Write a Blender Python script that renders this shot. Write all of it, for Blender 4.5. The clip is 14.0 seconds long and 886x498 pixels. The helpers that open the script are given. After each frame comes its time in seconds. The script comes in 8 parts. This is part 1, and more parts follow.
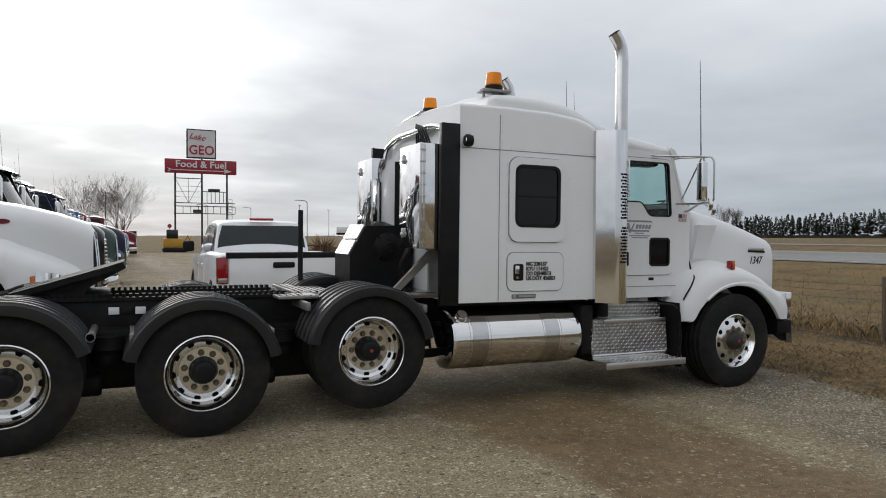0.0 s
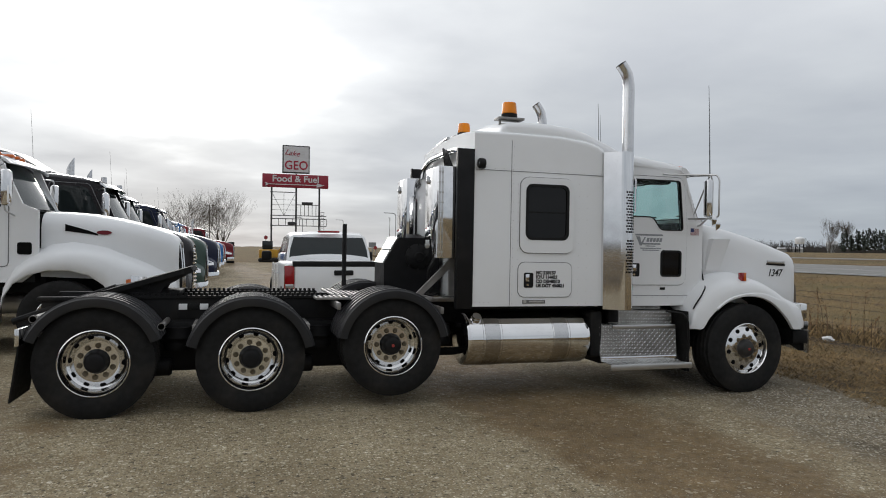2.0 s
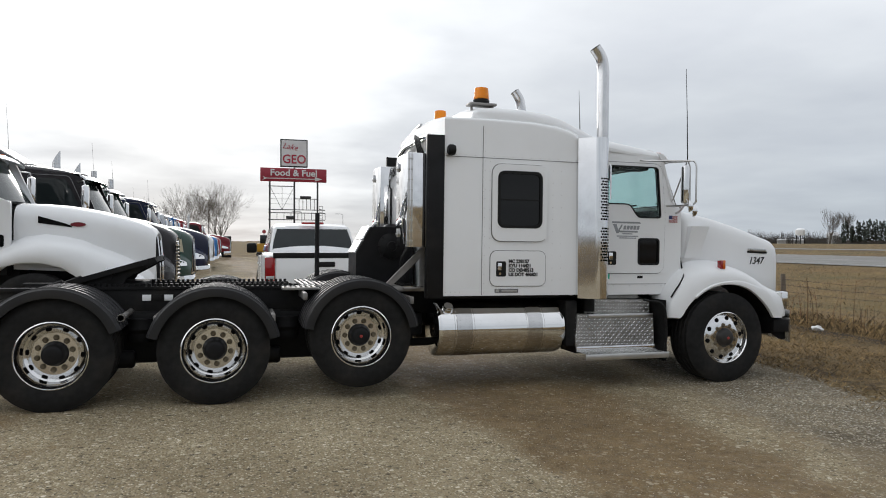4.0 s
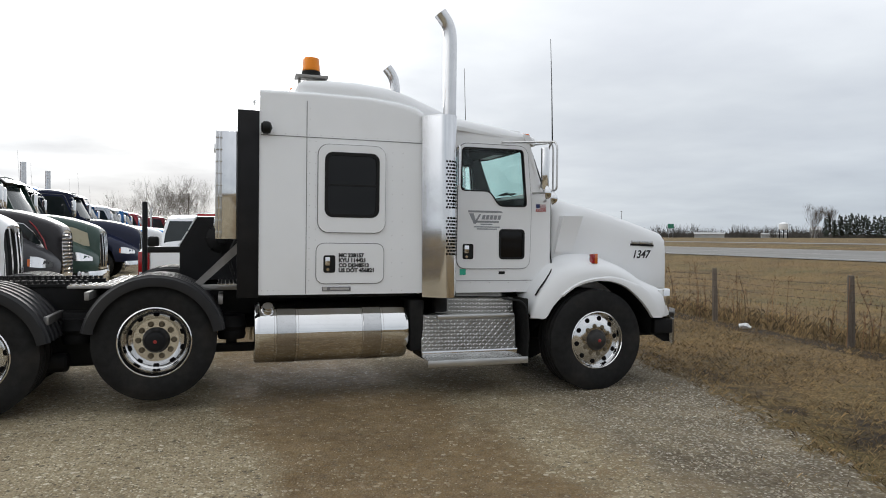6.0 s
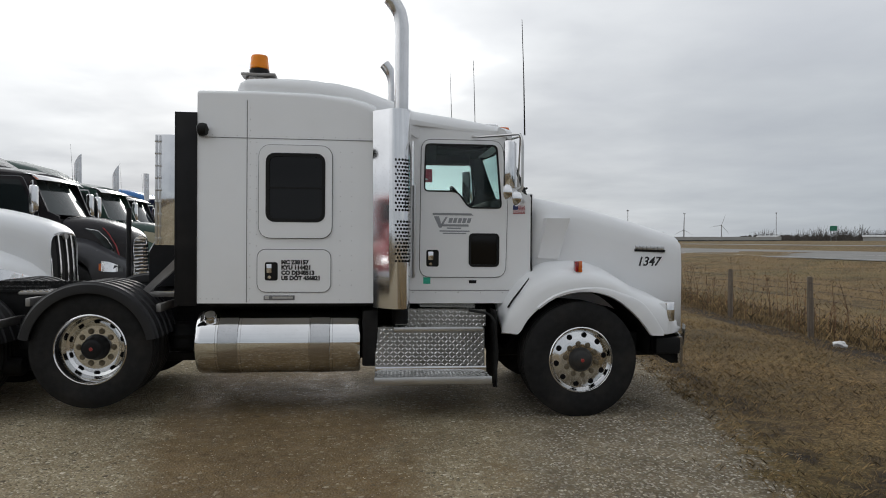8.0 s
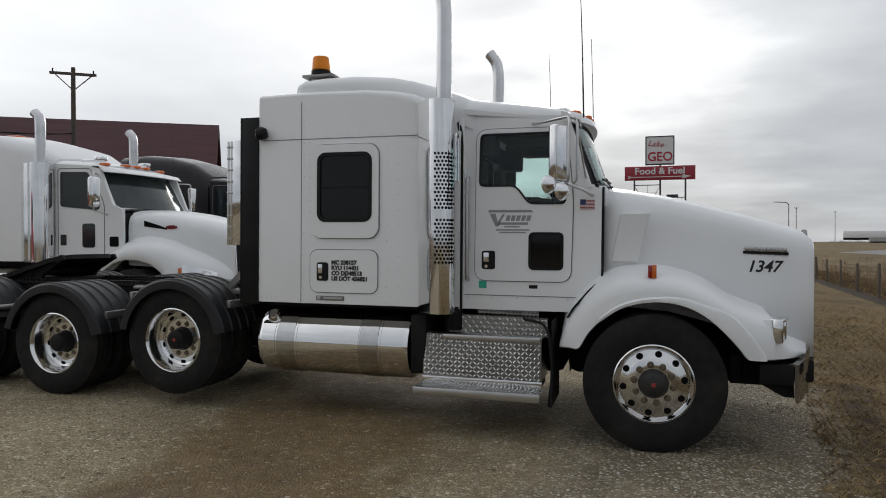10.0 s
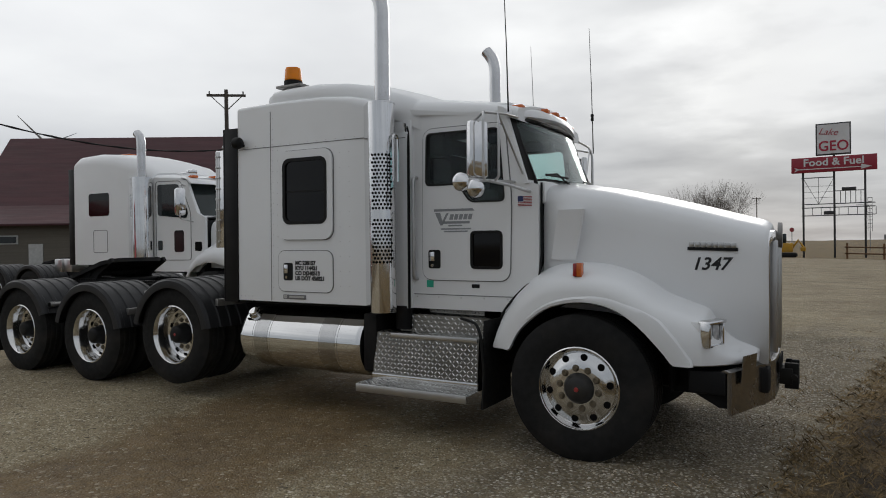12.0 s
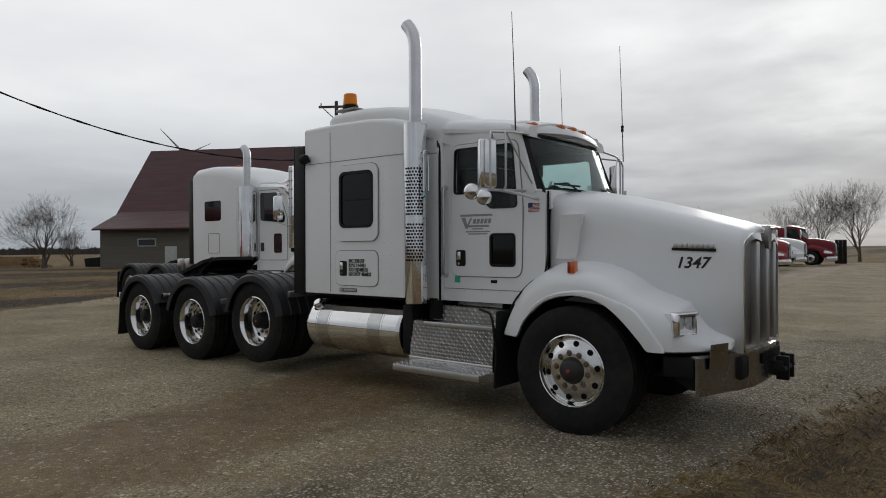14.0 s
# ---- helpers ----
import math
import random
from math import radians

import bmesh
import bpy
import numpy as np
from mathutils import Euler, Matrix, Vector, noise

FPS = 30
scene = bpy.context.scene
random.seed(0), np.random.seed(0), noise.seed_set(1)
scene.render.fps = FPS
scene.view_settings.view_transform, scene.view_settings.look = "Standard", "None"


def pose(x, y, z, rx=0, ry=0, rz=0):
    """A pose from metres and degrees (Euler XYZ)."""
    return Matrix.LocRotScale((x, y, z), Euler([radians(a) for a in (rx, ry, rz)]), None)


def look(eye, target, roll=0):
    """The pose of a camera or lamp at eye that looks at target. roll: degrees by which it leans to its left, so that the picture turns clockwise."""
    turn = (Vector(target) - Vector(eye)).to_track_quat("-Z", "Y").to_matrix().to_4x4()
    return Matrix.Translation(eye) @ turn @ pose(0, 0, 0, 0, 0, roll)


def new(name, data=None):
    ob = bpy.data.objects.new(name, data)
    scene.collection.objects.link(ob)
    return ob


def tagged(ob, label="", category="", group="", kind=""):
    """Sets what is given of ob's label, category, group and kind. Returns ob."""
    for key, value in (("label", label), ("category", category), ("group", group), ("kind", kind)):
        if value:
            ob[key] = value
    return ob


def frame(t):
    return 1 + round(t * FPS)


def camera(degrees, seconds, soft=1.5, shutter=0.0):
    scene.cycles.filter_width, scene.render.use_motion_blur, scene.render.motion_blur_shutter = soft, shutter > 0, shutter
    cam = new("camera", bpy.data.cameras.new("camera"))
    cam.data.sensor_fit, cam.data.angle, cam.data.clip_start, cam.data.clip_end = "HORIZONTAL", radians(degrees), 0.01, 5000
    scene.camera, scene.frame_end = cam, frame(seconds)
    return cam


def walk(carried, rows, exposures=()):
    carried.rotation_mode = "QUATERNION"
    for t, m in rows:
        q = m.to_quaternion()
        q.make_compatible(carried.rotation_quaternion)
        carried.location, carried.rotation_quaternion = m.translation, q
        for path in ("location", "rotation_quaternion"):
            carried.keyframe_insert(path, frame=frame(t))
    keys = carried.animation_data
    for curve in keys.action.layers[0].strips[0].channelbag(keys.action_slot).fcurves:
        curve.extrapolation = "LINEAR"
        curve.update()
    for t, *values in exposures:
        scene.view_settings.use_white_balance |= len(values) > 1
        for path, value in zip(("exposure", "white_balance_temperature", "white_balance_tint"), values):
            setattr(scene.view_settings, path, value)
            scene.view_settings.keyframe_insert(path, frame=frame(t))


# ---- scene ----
cam = camera(66.2, 14.0, soft=1.0)
PATH = [
    (0, (-6.09, -5.468, 1.664), (-5.265, -3.647, 1.627), 0.2),
    (0.5, (-5.922, -5.835, 1.669), (-5.32, -3.928, 1.64), 0.2),
    (1, (-5.867, -6.168, 1.654), (-5.287, -4.254, 1.642), 0.5),
    (1.5, (-5.8, -6.402, 1.662), (-5.221, -4.488, 1.661), 0.5),
    (2, (-5.74, -6.538, 1.654), (-5.16, -4.624, 1.652), 0.6),
    (4.3, (-5.223, -6.473, 1.602), (-4.644, -4.559, 1.58), 0.2),
    (4.5, (-5.06, -6.439, 1.599), (-4.475, -4.527, 1.579), 0.3),
    (5, (-4.555, -6.371, 1.572), (-3.954, -4.464, 1.552), 0.3),
    (5.5, (-4.129, -6.243, 1.572), (-3.512, -4.341, 1.533), 0.2),
    (6, (-3.673, -6.13, 1.581), (-3.062, -4.226, 1.544), 0.2),
    (6.5, (-3.223, -6.103, 1.565), (-2.711, -4.17, 1.538), 0.0),
    (7, (-2.791, -6.052, 1.584), (-2.42, -4.087, 1.543), 0.3),
    (7.5, (-2.36, -5.986, 1.591), (-2.035, -4.013, 1.564), 0.2),
    (8, (-1.911, -5.9, 1.592), (-1.695, -3.911, 1.567), -0.0),
    (8.5, (-1.455, -5.733, 1.588), (-1.386, -3.734, 1.563), 0.0),
    (9, (-1.027, -5.604, 1.594), (-1.072, -3.604, 1.569), -0.1),
    (9.2, (-0.847, -5.541, 1.594), (-1.027, -3.549, 1.571), -0.2),
    (11.3, (0.929, -4.778, 1.547), (0.172, -2.927, 1.527), -0.3),
    (11.5, (1.076, -4.716, 1.565), (0.283, -2.88, 1.549), -0.6),
    (12, (1.503, -4.605, 1.542), (0.531, -2.857, 1.532), -0.8),
    (12.5, (1.821, -4.653, 1.531), (0.599, -3.07, 1.529), -0.8),
    (13, (2.186, -4.789, 1.5), (0.957, -3.211, 1.508), -0.7),
    (13.5, (2.484, -4.88, 1.508), (1.257, -3.301, 1.511), -0.8),
    (14, (2.624, -4.904, 1.505), (1.379, -3.339, 1.509), -0.6),
]
EXPOSURES = [(0.0, -0.26), (0.5, -0.30), (1.5, -0.36), (2.2, -0.32), (4.5, 0.02), (5.0, 0.09), (6.0, 0.04), (7.0, -0.22), (7.5, -0.32), (9.0, -0.45), (11.5, -0.74), (14.0, -0.88)]
walk(cam, [(t, look(eye, target, roll)) for t, eye, target, roll in PATH], EXPOSURES)

# ---- world, sun ----
SUN_BEARING, SUN_HEIGHT = -5.0, 17.0          # degrees right of +y, degrees up
sun_dir = Vector((math.sin(radians(SUN_BEARING)) * math.cos(radians(SUN_HEIGHT)),
                  math.cos(radians(SUN_BEARING)) * math.cos(radians(SUN_HEIGHT)), math.sin(radians(SUN_HEIGHT))))


def build_world():
    w = bpy.data.worlds.new("overcast_sky")
    w.use_nodes = True
    nt = w.node_tree
    n, l = nt.nodes, nt.links
    n.clear()

    def math_node(op, a, b=None, clamp=False):
        m = n.new("ShaderNodeMath")
        m.operation, m.use_clamp = op, clamp
        for k, v in enumerate((a, b)):
            if v is None:
                continue
            if isinstance(v, (int, float)):
                m.inputs[k].default_value = v
            else:
                l.new(v, m.inputs[k])
        return m.outputs[0]

    def ramp(fac, stops):
        r = n.new("ShaderNodeValToRGB")
        while len(r.color_ramp.elements) < len(stops):
            r.color_ramp.elements.new(0.5)
        for e, (p, c) in zip(r.color_ramp.elements, stops):
            e.position, e.color = p, (*c, 1)
        l.new(fac, r.inputs[0])
        return r.outputs[0]

    def mix(kind, fac, a, b):
        m = n.new("ShaderNodeMix")
        m.data_type, m.blend_type = "RGBA", kind
        for sock, v in ((m.inputs[0], fac), (m.inputs[6], a), (m.inputs[7], b)):
            if isinstance(v, (int, float)):
                sock.default_value = v
            elif isinstance(v, tuple):
                sock.default_value = (*v, 1)
            else:
                l.new(v, sock)
        return m.outputs[2]

    tc = n.new("ShaderNodeTexCoord")
    sep = n.new("ShaderNodeSeparateXYZ")
    l.new(tc.outputs["Generated"], sep.inputs[0])
    up = math_node("MAXIMUM", sep.outputs[2], 0.0)
    # overcast dome, brighter overhead than at the horizon
    dome = ramp(up, [(0.0, (0.60, 0.645, 0.69)), (0.10, (0.63, 0.66, 0.70)), (0.30, (0.76, 0.785, 0.82)), (1.0, (0.82, 0.845, 0.88))])
    # cloud layers, flattened towards the horizon
    den = math_node("ADD", up, 0.12)
    comb = n.new("ShaderNodeCombineXYZ")
    l.new(math_node("DIVIDE", sep.outputs[0], den), comb.inputs[0])
    l.new(math_node("DIVIDE", sep.outputs[1], den), comb.inputs[1])
    big = n.new("ShaderNodeTexNoise")
    big.inputs["Scale"].default_value, big.inputs["Detail"].default_value = 0.55, 6
    big.inputs["Roughness"].default_value = 0.5
    l.new(comb.outputs[0], big.inputs["Vector"])
    fine = n.new("ShaderNodeTexNoise")
    fine.inputs["Scale"].default_value, fine.inputs["Detail"].default_value = 1.7, 7
    l.new(comb.outputs[0], fine.inputs["Vector"])
    c1 = ramp(big.outputs[0], [(0.30, (0.86, 0.875, 0.895)), (0.70, (1.13, 1.13, 1.13))])
    c2 = ramp(fine.outputs[0], [(0.3, (0.93, 0.935, 0.95)), (0.7, (1.06, 1.06, 1.05))])
    sky = mix("MULTIPLY", 1.0, mix("MULTIPLY", 1.0, dome, c1), c2)
    # the sun behind thin cloud
    dot = n.new("ShaderNodeVectorMath")
    dot.operation = "DOT_PRODUCT"
    l.new(tc.outputs["Generated"], dot.inputs[0])
    dot.inputs[1].default_value = sun_dir
    wob = math_node("ADD", math_node("MULTIPLY", math_node("SUBTRACT", big.outputs[0], 0.5), 0.20), math_node("MULTIPLY", math_node("SUBTRACT", fine.outputs[0], 0.5), 0.05))
    near = math_node("ADD", dot.outputs["Value"], wob)
    glow = ramp(near, [(0.86, (0, 0, 0)), (0.93, (0.09, 0.09, 0.088)), (0.98, (0.33, 0.33, 0.32)), (1.0, (0.62, 0.62, 0.605))])
    # brighter towards the veiled sun, duller behind
    flat = n.new("ShaderNodeVectorMath")
    flat.operation = "DOT_PRODUCT"
    l.new(tc.outputs["Generated"], flat.inputs[0])
    flat.inputs[1].default_value = (math.sin(radians(SUN_BEARING)), math.cos(radians(SUN_BEARING)), 0.0)
    lean = ramp(math_node("ADD", math_node("MULTIPLY", flat.outputs["Value"], 0.5), 0.5), [(0.0, (0.86, 0.87, 0.88)), (0.5, (1.10, 1.10, 1.10)), (0.80, (1.13, 1.13, 1.13)), (1.0, (1.06, 1.06, 1.06))])
    sky = mix("MULTIPLY", 1.0, sky, lean)
    # thicker, bluer cloud low in the east
    east = n.new("ShaderNodeVectorMath")
    east.operation = "DOT_PRODUCT"
    l.new(tc.outputs["Generated"], east.inputs[0])
    east.inputs[1].default_value = (math.sin(radians(72)), math.cos(radians(72)), 0.0)
    thick = ramp(math_node("ADD", east.outputs["Value"], math_node("MULTIPLY", math_node("SUBTRACT", big.outputs[0], 0.5), 0.3)), [(0.62, (1, 1, 1)), (0.95, (0.72, 0.745, 0.775))])
    sky = mix("MULTIPLY", ramp(up, [(0.06, (1, 1, 1)), (0.30, (0.15, 0.15, 0.15))]), sky, thick)
    sky = mix("ADD", 1.0, sky, glow)
    # a thicker bank low down, west of the veiled sun
    bank = n.new("ShaderNodeVectorMath")
    bank.operation = "DOT_PRODUCT"
    l.new(tc.outputs["Generated"], bank.inputs[0])
    bank.inputs[1].default_value = (math.sin(radians(-18)), math.cos(radians(-18)), 0.0)
    dull = ramp(bank.outputs["Value"], [(0.84, (1, 1, 1)), (0.95, (0.78, 0.79, 0.81))])
    sky = mix("MULTIPLY", ramp(up, [(0.07, (1, 1, 1)), (0.15, (0, 0, 0))]), sky, dull)
    # thinner, lighter cloud over the west
    west = n.new("ShaderNodeVectorMath")
    west.operation = "DOT_PRODUCT"
    l.new(tc.outputs["Generated"], west.inputs[0])
    west.inputs[1].default_value = Vector((-0.93, 0.23, 0.30)).normalized()
    thin = ramp(math_node("ADD", west.outputs["Value"], math_node("MULTIPLY", math_node("SUBTRACT", fine.outputs[0], 0.5), 0.25)), [(0.36, (0, 0, 0)), (0.66, (0.46, 0.45, 0.43)), (1.0, (0.66, 0.65, 0.63))])
    thin = mix("MULTIPLY", 1.0, thin, ramp(up, [(0.05, (0.02, 0.02, 0.03)), (0.20, (1, 1, 1))]))
    sky = mix("ADD", 1.0, sky, thin)
    # a little clear-sky blue shows through
    ns = n.new("ShaderNodeTexSky")
    ns.sky_type, ns.sun_disc = "NISHITA", False
    ns.sun_elevation, ns.sun_rotation = radians(SUN_HEIGHT), radians(SUN_BEARING)
    blue = n.new("ShaderNodeBackground")
    l.new(ns.outputs[0], blue.inputs[0])
    blue.inputs[1].default_value = 0.004
    bg = n.new("ShaderNodeBackground")
    l.new(sky, bg.inputs[0])
    bg.inputs[1].default_value = 1.0
    add = n.new("ShaderNodeAddShader")
    l.new(bg.outputs[0], add.inputs[0])
    l.new(blue.outputs[0], add.inputs[1])
    out = n.new("ShaderNodeOutputWorld")
    l.new(add.outputs[0], out.inputs[0])
    scene.world = w


build_world()
sun = new("sun", bpy.data.lights.new("sun", "SUN"))
sun.data.energy, sun.data.angle, sun.data.color = 0.7, radians(18), (1.0, 0.97, 0.93)
sun.matrix_world = look((0, 0, 0), tuple(-sun_dir))

# ---- materials ----
def material(name, color, rough=0.5, metal=0.0, vary=0.12, scale=6.0, bump=0.0, bump_scale=40.0, fine=0.0, coat=0.0,
             dirt=None, dirt_amount=0.35, dirt_scale=1.3, rough_vary=0.1, per_object=0.0, detail=5.0, stretch=None, spec=0.5, island=0.0):
    """Principled surface with two scales of colour noise, roughness noise, bump and optional dirt patches."""
    m = bpy.data.materials.new(name)
    m.use_nodes = True
    nt = m.node_tree
    n, l = nt.nodes, nt.links
    p = n["Principled BSDF"]
    p.inputs["Metallic"].default_value = metal
    p.inputs["Coat Weight"].default_value = coat
    p.inputs["Coat Roughness"].default_value = 0.08
    p.inputs["Specular IOR Level"].default_value = spec
    tc = n.new("ShaderNodeTexCoord")
    vec = tc.outputs["Object"]
    if stretch:
        mp = n.new("ShaderNodeMapping")
        mp.inputs["Scale"].default_value = stretch
        l.new(vec, mp.inputs[0])
        vec = mp.outputs[0]

    def noise_node(s, d=detail):
        t = n.new("ShaderNodeTexNoise")
        t.inputs["Scale"].default_value, t.inputs["Detail"].default_value = s, d
        l.new(vec, t.inputs["Vector"])
        return t.outputs[0]

    def ramp(fac, a, b, lo=0.3, hi=0.7):
        r = n.new("ShaderNodeValToRGB")
        r.color_ramp.elements[0].position, r.color_ramp.elements[0].color = lo, (*a, 1)
        r.color_ramp.elements[1].position, r.color_ramp.elements[1].color = hi, (*b, 1)
        l.new(fac, r.inputs[0])
        return r.outputs[0]

    def mix(kind, fac, a, b):
        x = n.new("ShaderNodeMix")
        x.data_type, x.blend_type = "RGBA", kind
        for sock, v in ((x.inputs[0], fac), (x.inputs[6], a), (x.inputs[7], b)):
            if isinstance(v, (int, float)):
                sock.default_value = v
            elif isinstance(v, tuple):
                sock.default_value = (*v, 1)
            else:
                l.new(v, sock)
        return x.outputs[2]

    lo = tuple(max(0.0, c * (1 - vary)) for c in color)
    hi = tuple(min(1.0, c * (1 + vary)) for c in color)
    big = noise_node(scale)
    col = ramp(big, lo, hi)
    if fine:
        f = noise_node(scale * 14, 3.0)
        col = mix("MULTIPLY", 1.0, col, ramp(f, (1 - fine,) * 3, (1 + fine,) * 3))
    if per_object:
        oi = n.new("ShaderNodeObjectInfo")
        col = mix("MULTIPLY", 1.0, col, ramp(oi.outputs["Random"], (1 - per_object,) * 3, (1 + per_object,) * 3, 0, 1))
    if island:
        gi = n.new("ShaderNodeNewGeometry")
        col = mix("MULTIPLY", 1.0, col, ramp(gi.outputs["Random Per Island"], (1 - island,) * 3, (1 + island,) * 3, 0, 1))
    if dirt:
        d = noise_node(dirt_scale, 8.0)
        r = n.new("ShaderNodeMapRange")
        r.inputs[1].default_value, r.inputs[2].default_value = 0.5, 0.72
        r.inputs[4].default_value = dirt_amount
        l.new(d, r.inputs[0])
        col = mix("MIX", r.outputs[0], col, dirt)
    l.new(col, p.inputs["Base Color"])
    rr = n.new("ShaderNodeMapRange")
    rr.inputs[1].default_value, rr.inputs[2].default_value = 0.3, 0.7
    rr.inputs[3].default_value, rr.inputs[4].default_value = max(0.02, rough - rough_vary * rough), min(1.0, rough + rough_vary * rough)
    l.new(noise_node(scale * 2.3), rr.inputs[0])
    l.new(rr.outputs[0], p.inputs["Roughness"])
    if bump:
        b = n.new("ShaderNodeBump")
        b.inputs["Strength"].default_value, b.inputs["Distance"].default_value = 1.0, bump
        l.new(noise_node(bump_scale, 4.0), b.inputs["Height"])
        l.new(b.outputs[0], p.inputs["Normal"])
    return m


def glass(name, color, rough=0.0, alpha_mix=0.0):
    m = bpy.data.materials.new(name)
    m.use_nodes = True
    nt = m.node_tree
    n, l = nt.nodes, nt.links
    n.clear()
    tr = n.new("ShaderNodeBsdfTransparent")
    tr.inputs[0].default_value = (*color, 1)
    gl = n.new("ShaderNodeBsdfGlossy")
    gl.inputs["Roughness"].default_value = max(rough, 0.01)
    lw = n.new("ShaderNodeLayerWeight")
    lw.inputs["Blend"].default_value = 0.5
    steep = n.new("ShaderNodeMath")
    steep.operation = "POWER"
    steep.inputs[1].default_value = 5.0
    l.new(lw.outputs["Facing"], steep.inputs[0])
    fr = n.new("ShaderNodeMapRange")
    fr.inputs[3].default_value, fr.inputs[4].default_value = 0.025, 0.85
    l.new(steep.outputs[0], fr.inputs[0])
    mx = n.new("ShaderNodeMixShader")
    l.new(fr.outputs[0], mx.inputs[0])
    l.new(tr.outputs[0], mx.inputs[1])
    l.new(gl.outputs[0], mx.inputs[2])
    o = n.new("ShaderNodeOutputMaterial")
    l.new(mx.outputs[0], o.inputs[0])
    return m


WHITE = material("white_paint", (0.82, 0.83, 0.84), 0.22, 0, 0.02, 2.0, coat=0.35, dirt=(0.55, 0.53, 0.49), dirt_amount=0.12, dirt_scale=0.9)
HOODW = material("white_gelcoat", (0.80, 0.81, 0.82), 0.36, 0, 0.015, 2.0, coat=0.12, dirt=(0.6, 0.58, 0.54), dirt_amount=0.08)
SEAM = material("grey_seam", (0.16, 0.16, 0.165), 0.6, 0, 0.15, 10)
BLACK = material("black_paint", (0.009, 0.009, 0.010), 0.45, 0, 0.25, 6, dirt=(0.05, 0.045, 0.038), dirt_amount=0.2, dirt_scale=2.2, spec=0.2)
FRAME = material("black_chassis", (0.007, 0.007, 0.0075), 0.65, 0, 0.3, 5, bump=0.0015, bump_scale=60, dirt=(0.045, 0.04, 0.032), dirt_amount=0.3, dirt_scale=3, spec=0.2)
POLY = material("black_poly_fender", (0.013, 0.013, 0.0145), 0.48, 0, 0.2, 5, bump=0.0008, bump_scale=120, dirt=(0.05, 0.046, 0.04), dirt_amount=0.3, dirt_scale=1.8, spec=0.35)
RUBBER = material("tyre_rubber", (0.012, 0.012, 0.012), 0.8, 0, 0.2, 9, bump=0.002, bump_scale=55, dirt=(0.07, 0.06, 0.048), dirt_amount=0.2, dirt_scale=3.5, spec=0.22)
GASKET = material("black_gasket", (0.007, 0.007, 0.007), 0.55, 0, 0.15, 8, spec=0.25)
CHROME = material("chrome", (0.78, 0.78, 0.79), 0.07, 1.0, 0.05, 4, dirt=(0.5, 0.48, 0.44), dirt_amount=0.25, dirt_scale=2.5)
POLISHED = material("polished_aluminium", (0.74, 0.74, 0.74), 0.12, 1.0, 0.06, 5, dirt=(0.42, 0.39, 0.34), dirt_amount=0.3, dirt_scale=2.5)
SATIN = material("satin_stainless", (0.56, 0.56, 0.56), 0.32, 1.0, 0.06, 6)
STACKM = material("stack_aluminised", (0.66, 0.66, 0.67), 0.24, 1.0, 0.06, 5, dirt=(0.45, 0.43, 0.4), dirt_amount=0.3)
DARKSTEEL = material("dull_grey_steel", (0.30, 0.29, 0.28), 0.5, 0.85, 0.2, 6, dirt=(0.16, 0.13, 0.10), dirt_amount=0.4)
# plate darkened, lozenges brightened: reflection and glints put into the metal colour
DIAMOND = material("tread_plate", (0.22, 0.215, 0.20), 0.30, 1.0, 0.25, 3.0, dirt=(0.07, 0.062, 0.05), dirt_amount=0.55, dirt_scale=5)
TREADTOP = material("bright_tread_lozenges", (0.80, 0.80, 0.79), 0.20, 1.0, 0.2, 6)
GRILLE = material("grille_mesh_steel", (0.27, 0.26, 0.25), 0.33, 1.0, 0.15, 40)
# near-black colour that stands in for the shade inside hollows
HOLLOWSHADE = material("hollow_shade_black", (0.005, 0.005, 0.005), 0.9, 0, 0.1, 5, spec=0.1)
TINT = material("tinted_window", (0.004, 0.004, 0.0045), 0.05, 0, 0.1, 3, spec=0.3)
GLASS = glass("cab_glass", (0.88, 0.96, 0.95))
WSGLASS = glass("windscreen_glass", (0.76, 0.86, 0.85))
LAMPFACE = material("clear_lamp_face", (0.50, 0.52, 0.54), 0.12, 0, 0.25, 30, coat=0.8)
AMBER = material("amber_lens", (0.85, 0.25, 0.004), 0.3, 0, 0.12, 8, coat=0.2, spec=0.3)
ORANGE = material("orange_lens", (0.62, 0.13, 0.015), 0.2, 0, 0.15, 30, coat=0.5)
REDLENS = material("red_lens", (0.30, 0.008, 0.010), 0.18, 0, 0.12, 20, coat=0.6)
REDPAINT = material("red_paint", (0.30, 0.02, 0.025), 0.3, 0, 0.08, 3, coat=0.5)
DECAL = material("black_vinyl", (0.012, 0.012, 0.014), 0.4, 0, 0.1, 6)
GREYDECAL = material("grey_vinyl", (0.27, 0.28, 0.30), 0.4, 0, 0.08, 6)
INTERIOR = material("dark_cab_trim", (0.018, 0.0185, 0.02), 0.75, 0, 0.2, 8, spec=0.3)
GREEN = material("green_sticker", (0.03, 0.42, 0.28), 0.5, 0, 0.12, 20)

# ---- mesh tools ----
def finish(bm, smooth=28.0):
    bmesh.ops.recalc_face_normals(bm, faces=bm.faces)
    me = bpy.data.meshes.new("mesh")
    bm.to_mesh(me)
    bm.free()
    if smooth:
        me.shade_smooth()
        me.set_sharp_from_angle(angle=radians(smooth))
    return me


def part(name, bm, mat, parent=None, label="", smooth=28.0):
    me = finish(bm, smooth) if isinstance(bm, bmesh.types.BMesh) else bm
    if not me.materials:
        me.materials.append(mat)
    ob = new(name, me)
    if parent is not None:
        ob.parent = parent
    if label:
        ob["label"] = label
    return ob


def thing(name, label, category, m=None, group=""):
    ob = new(name)
    ob.empty_display_size = 0.2
    tagged(ob, label, category, group)
    if m is not None:
        ob.matrix_world = m
    return ob


def B():
    return bmesh.new()


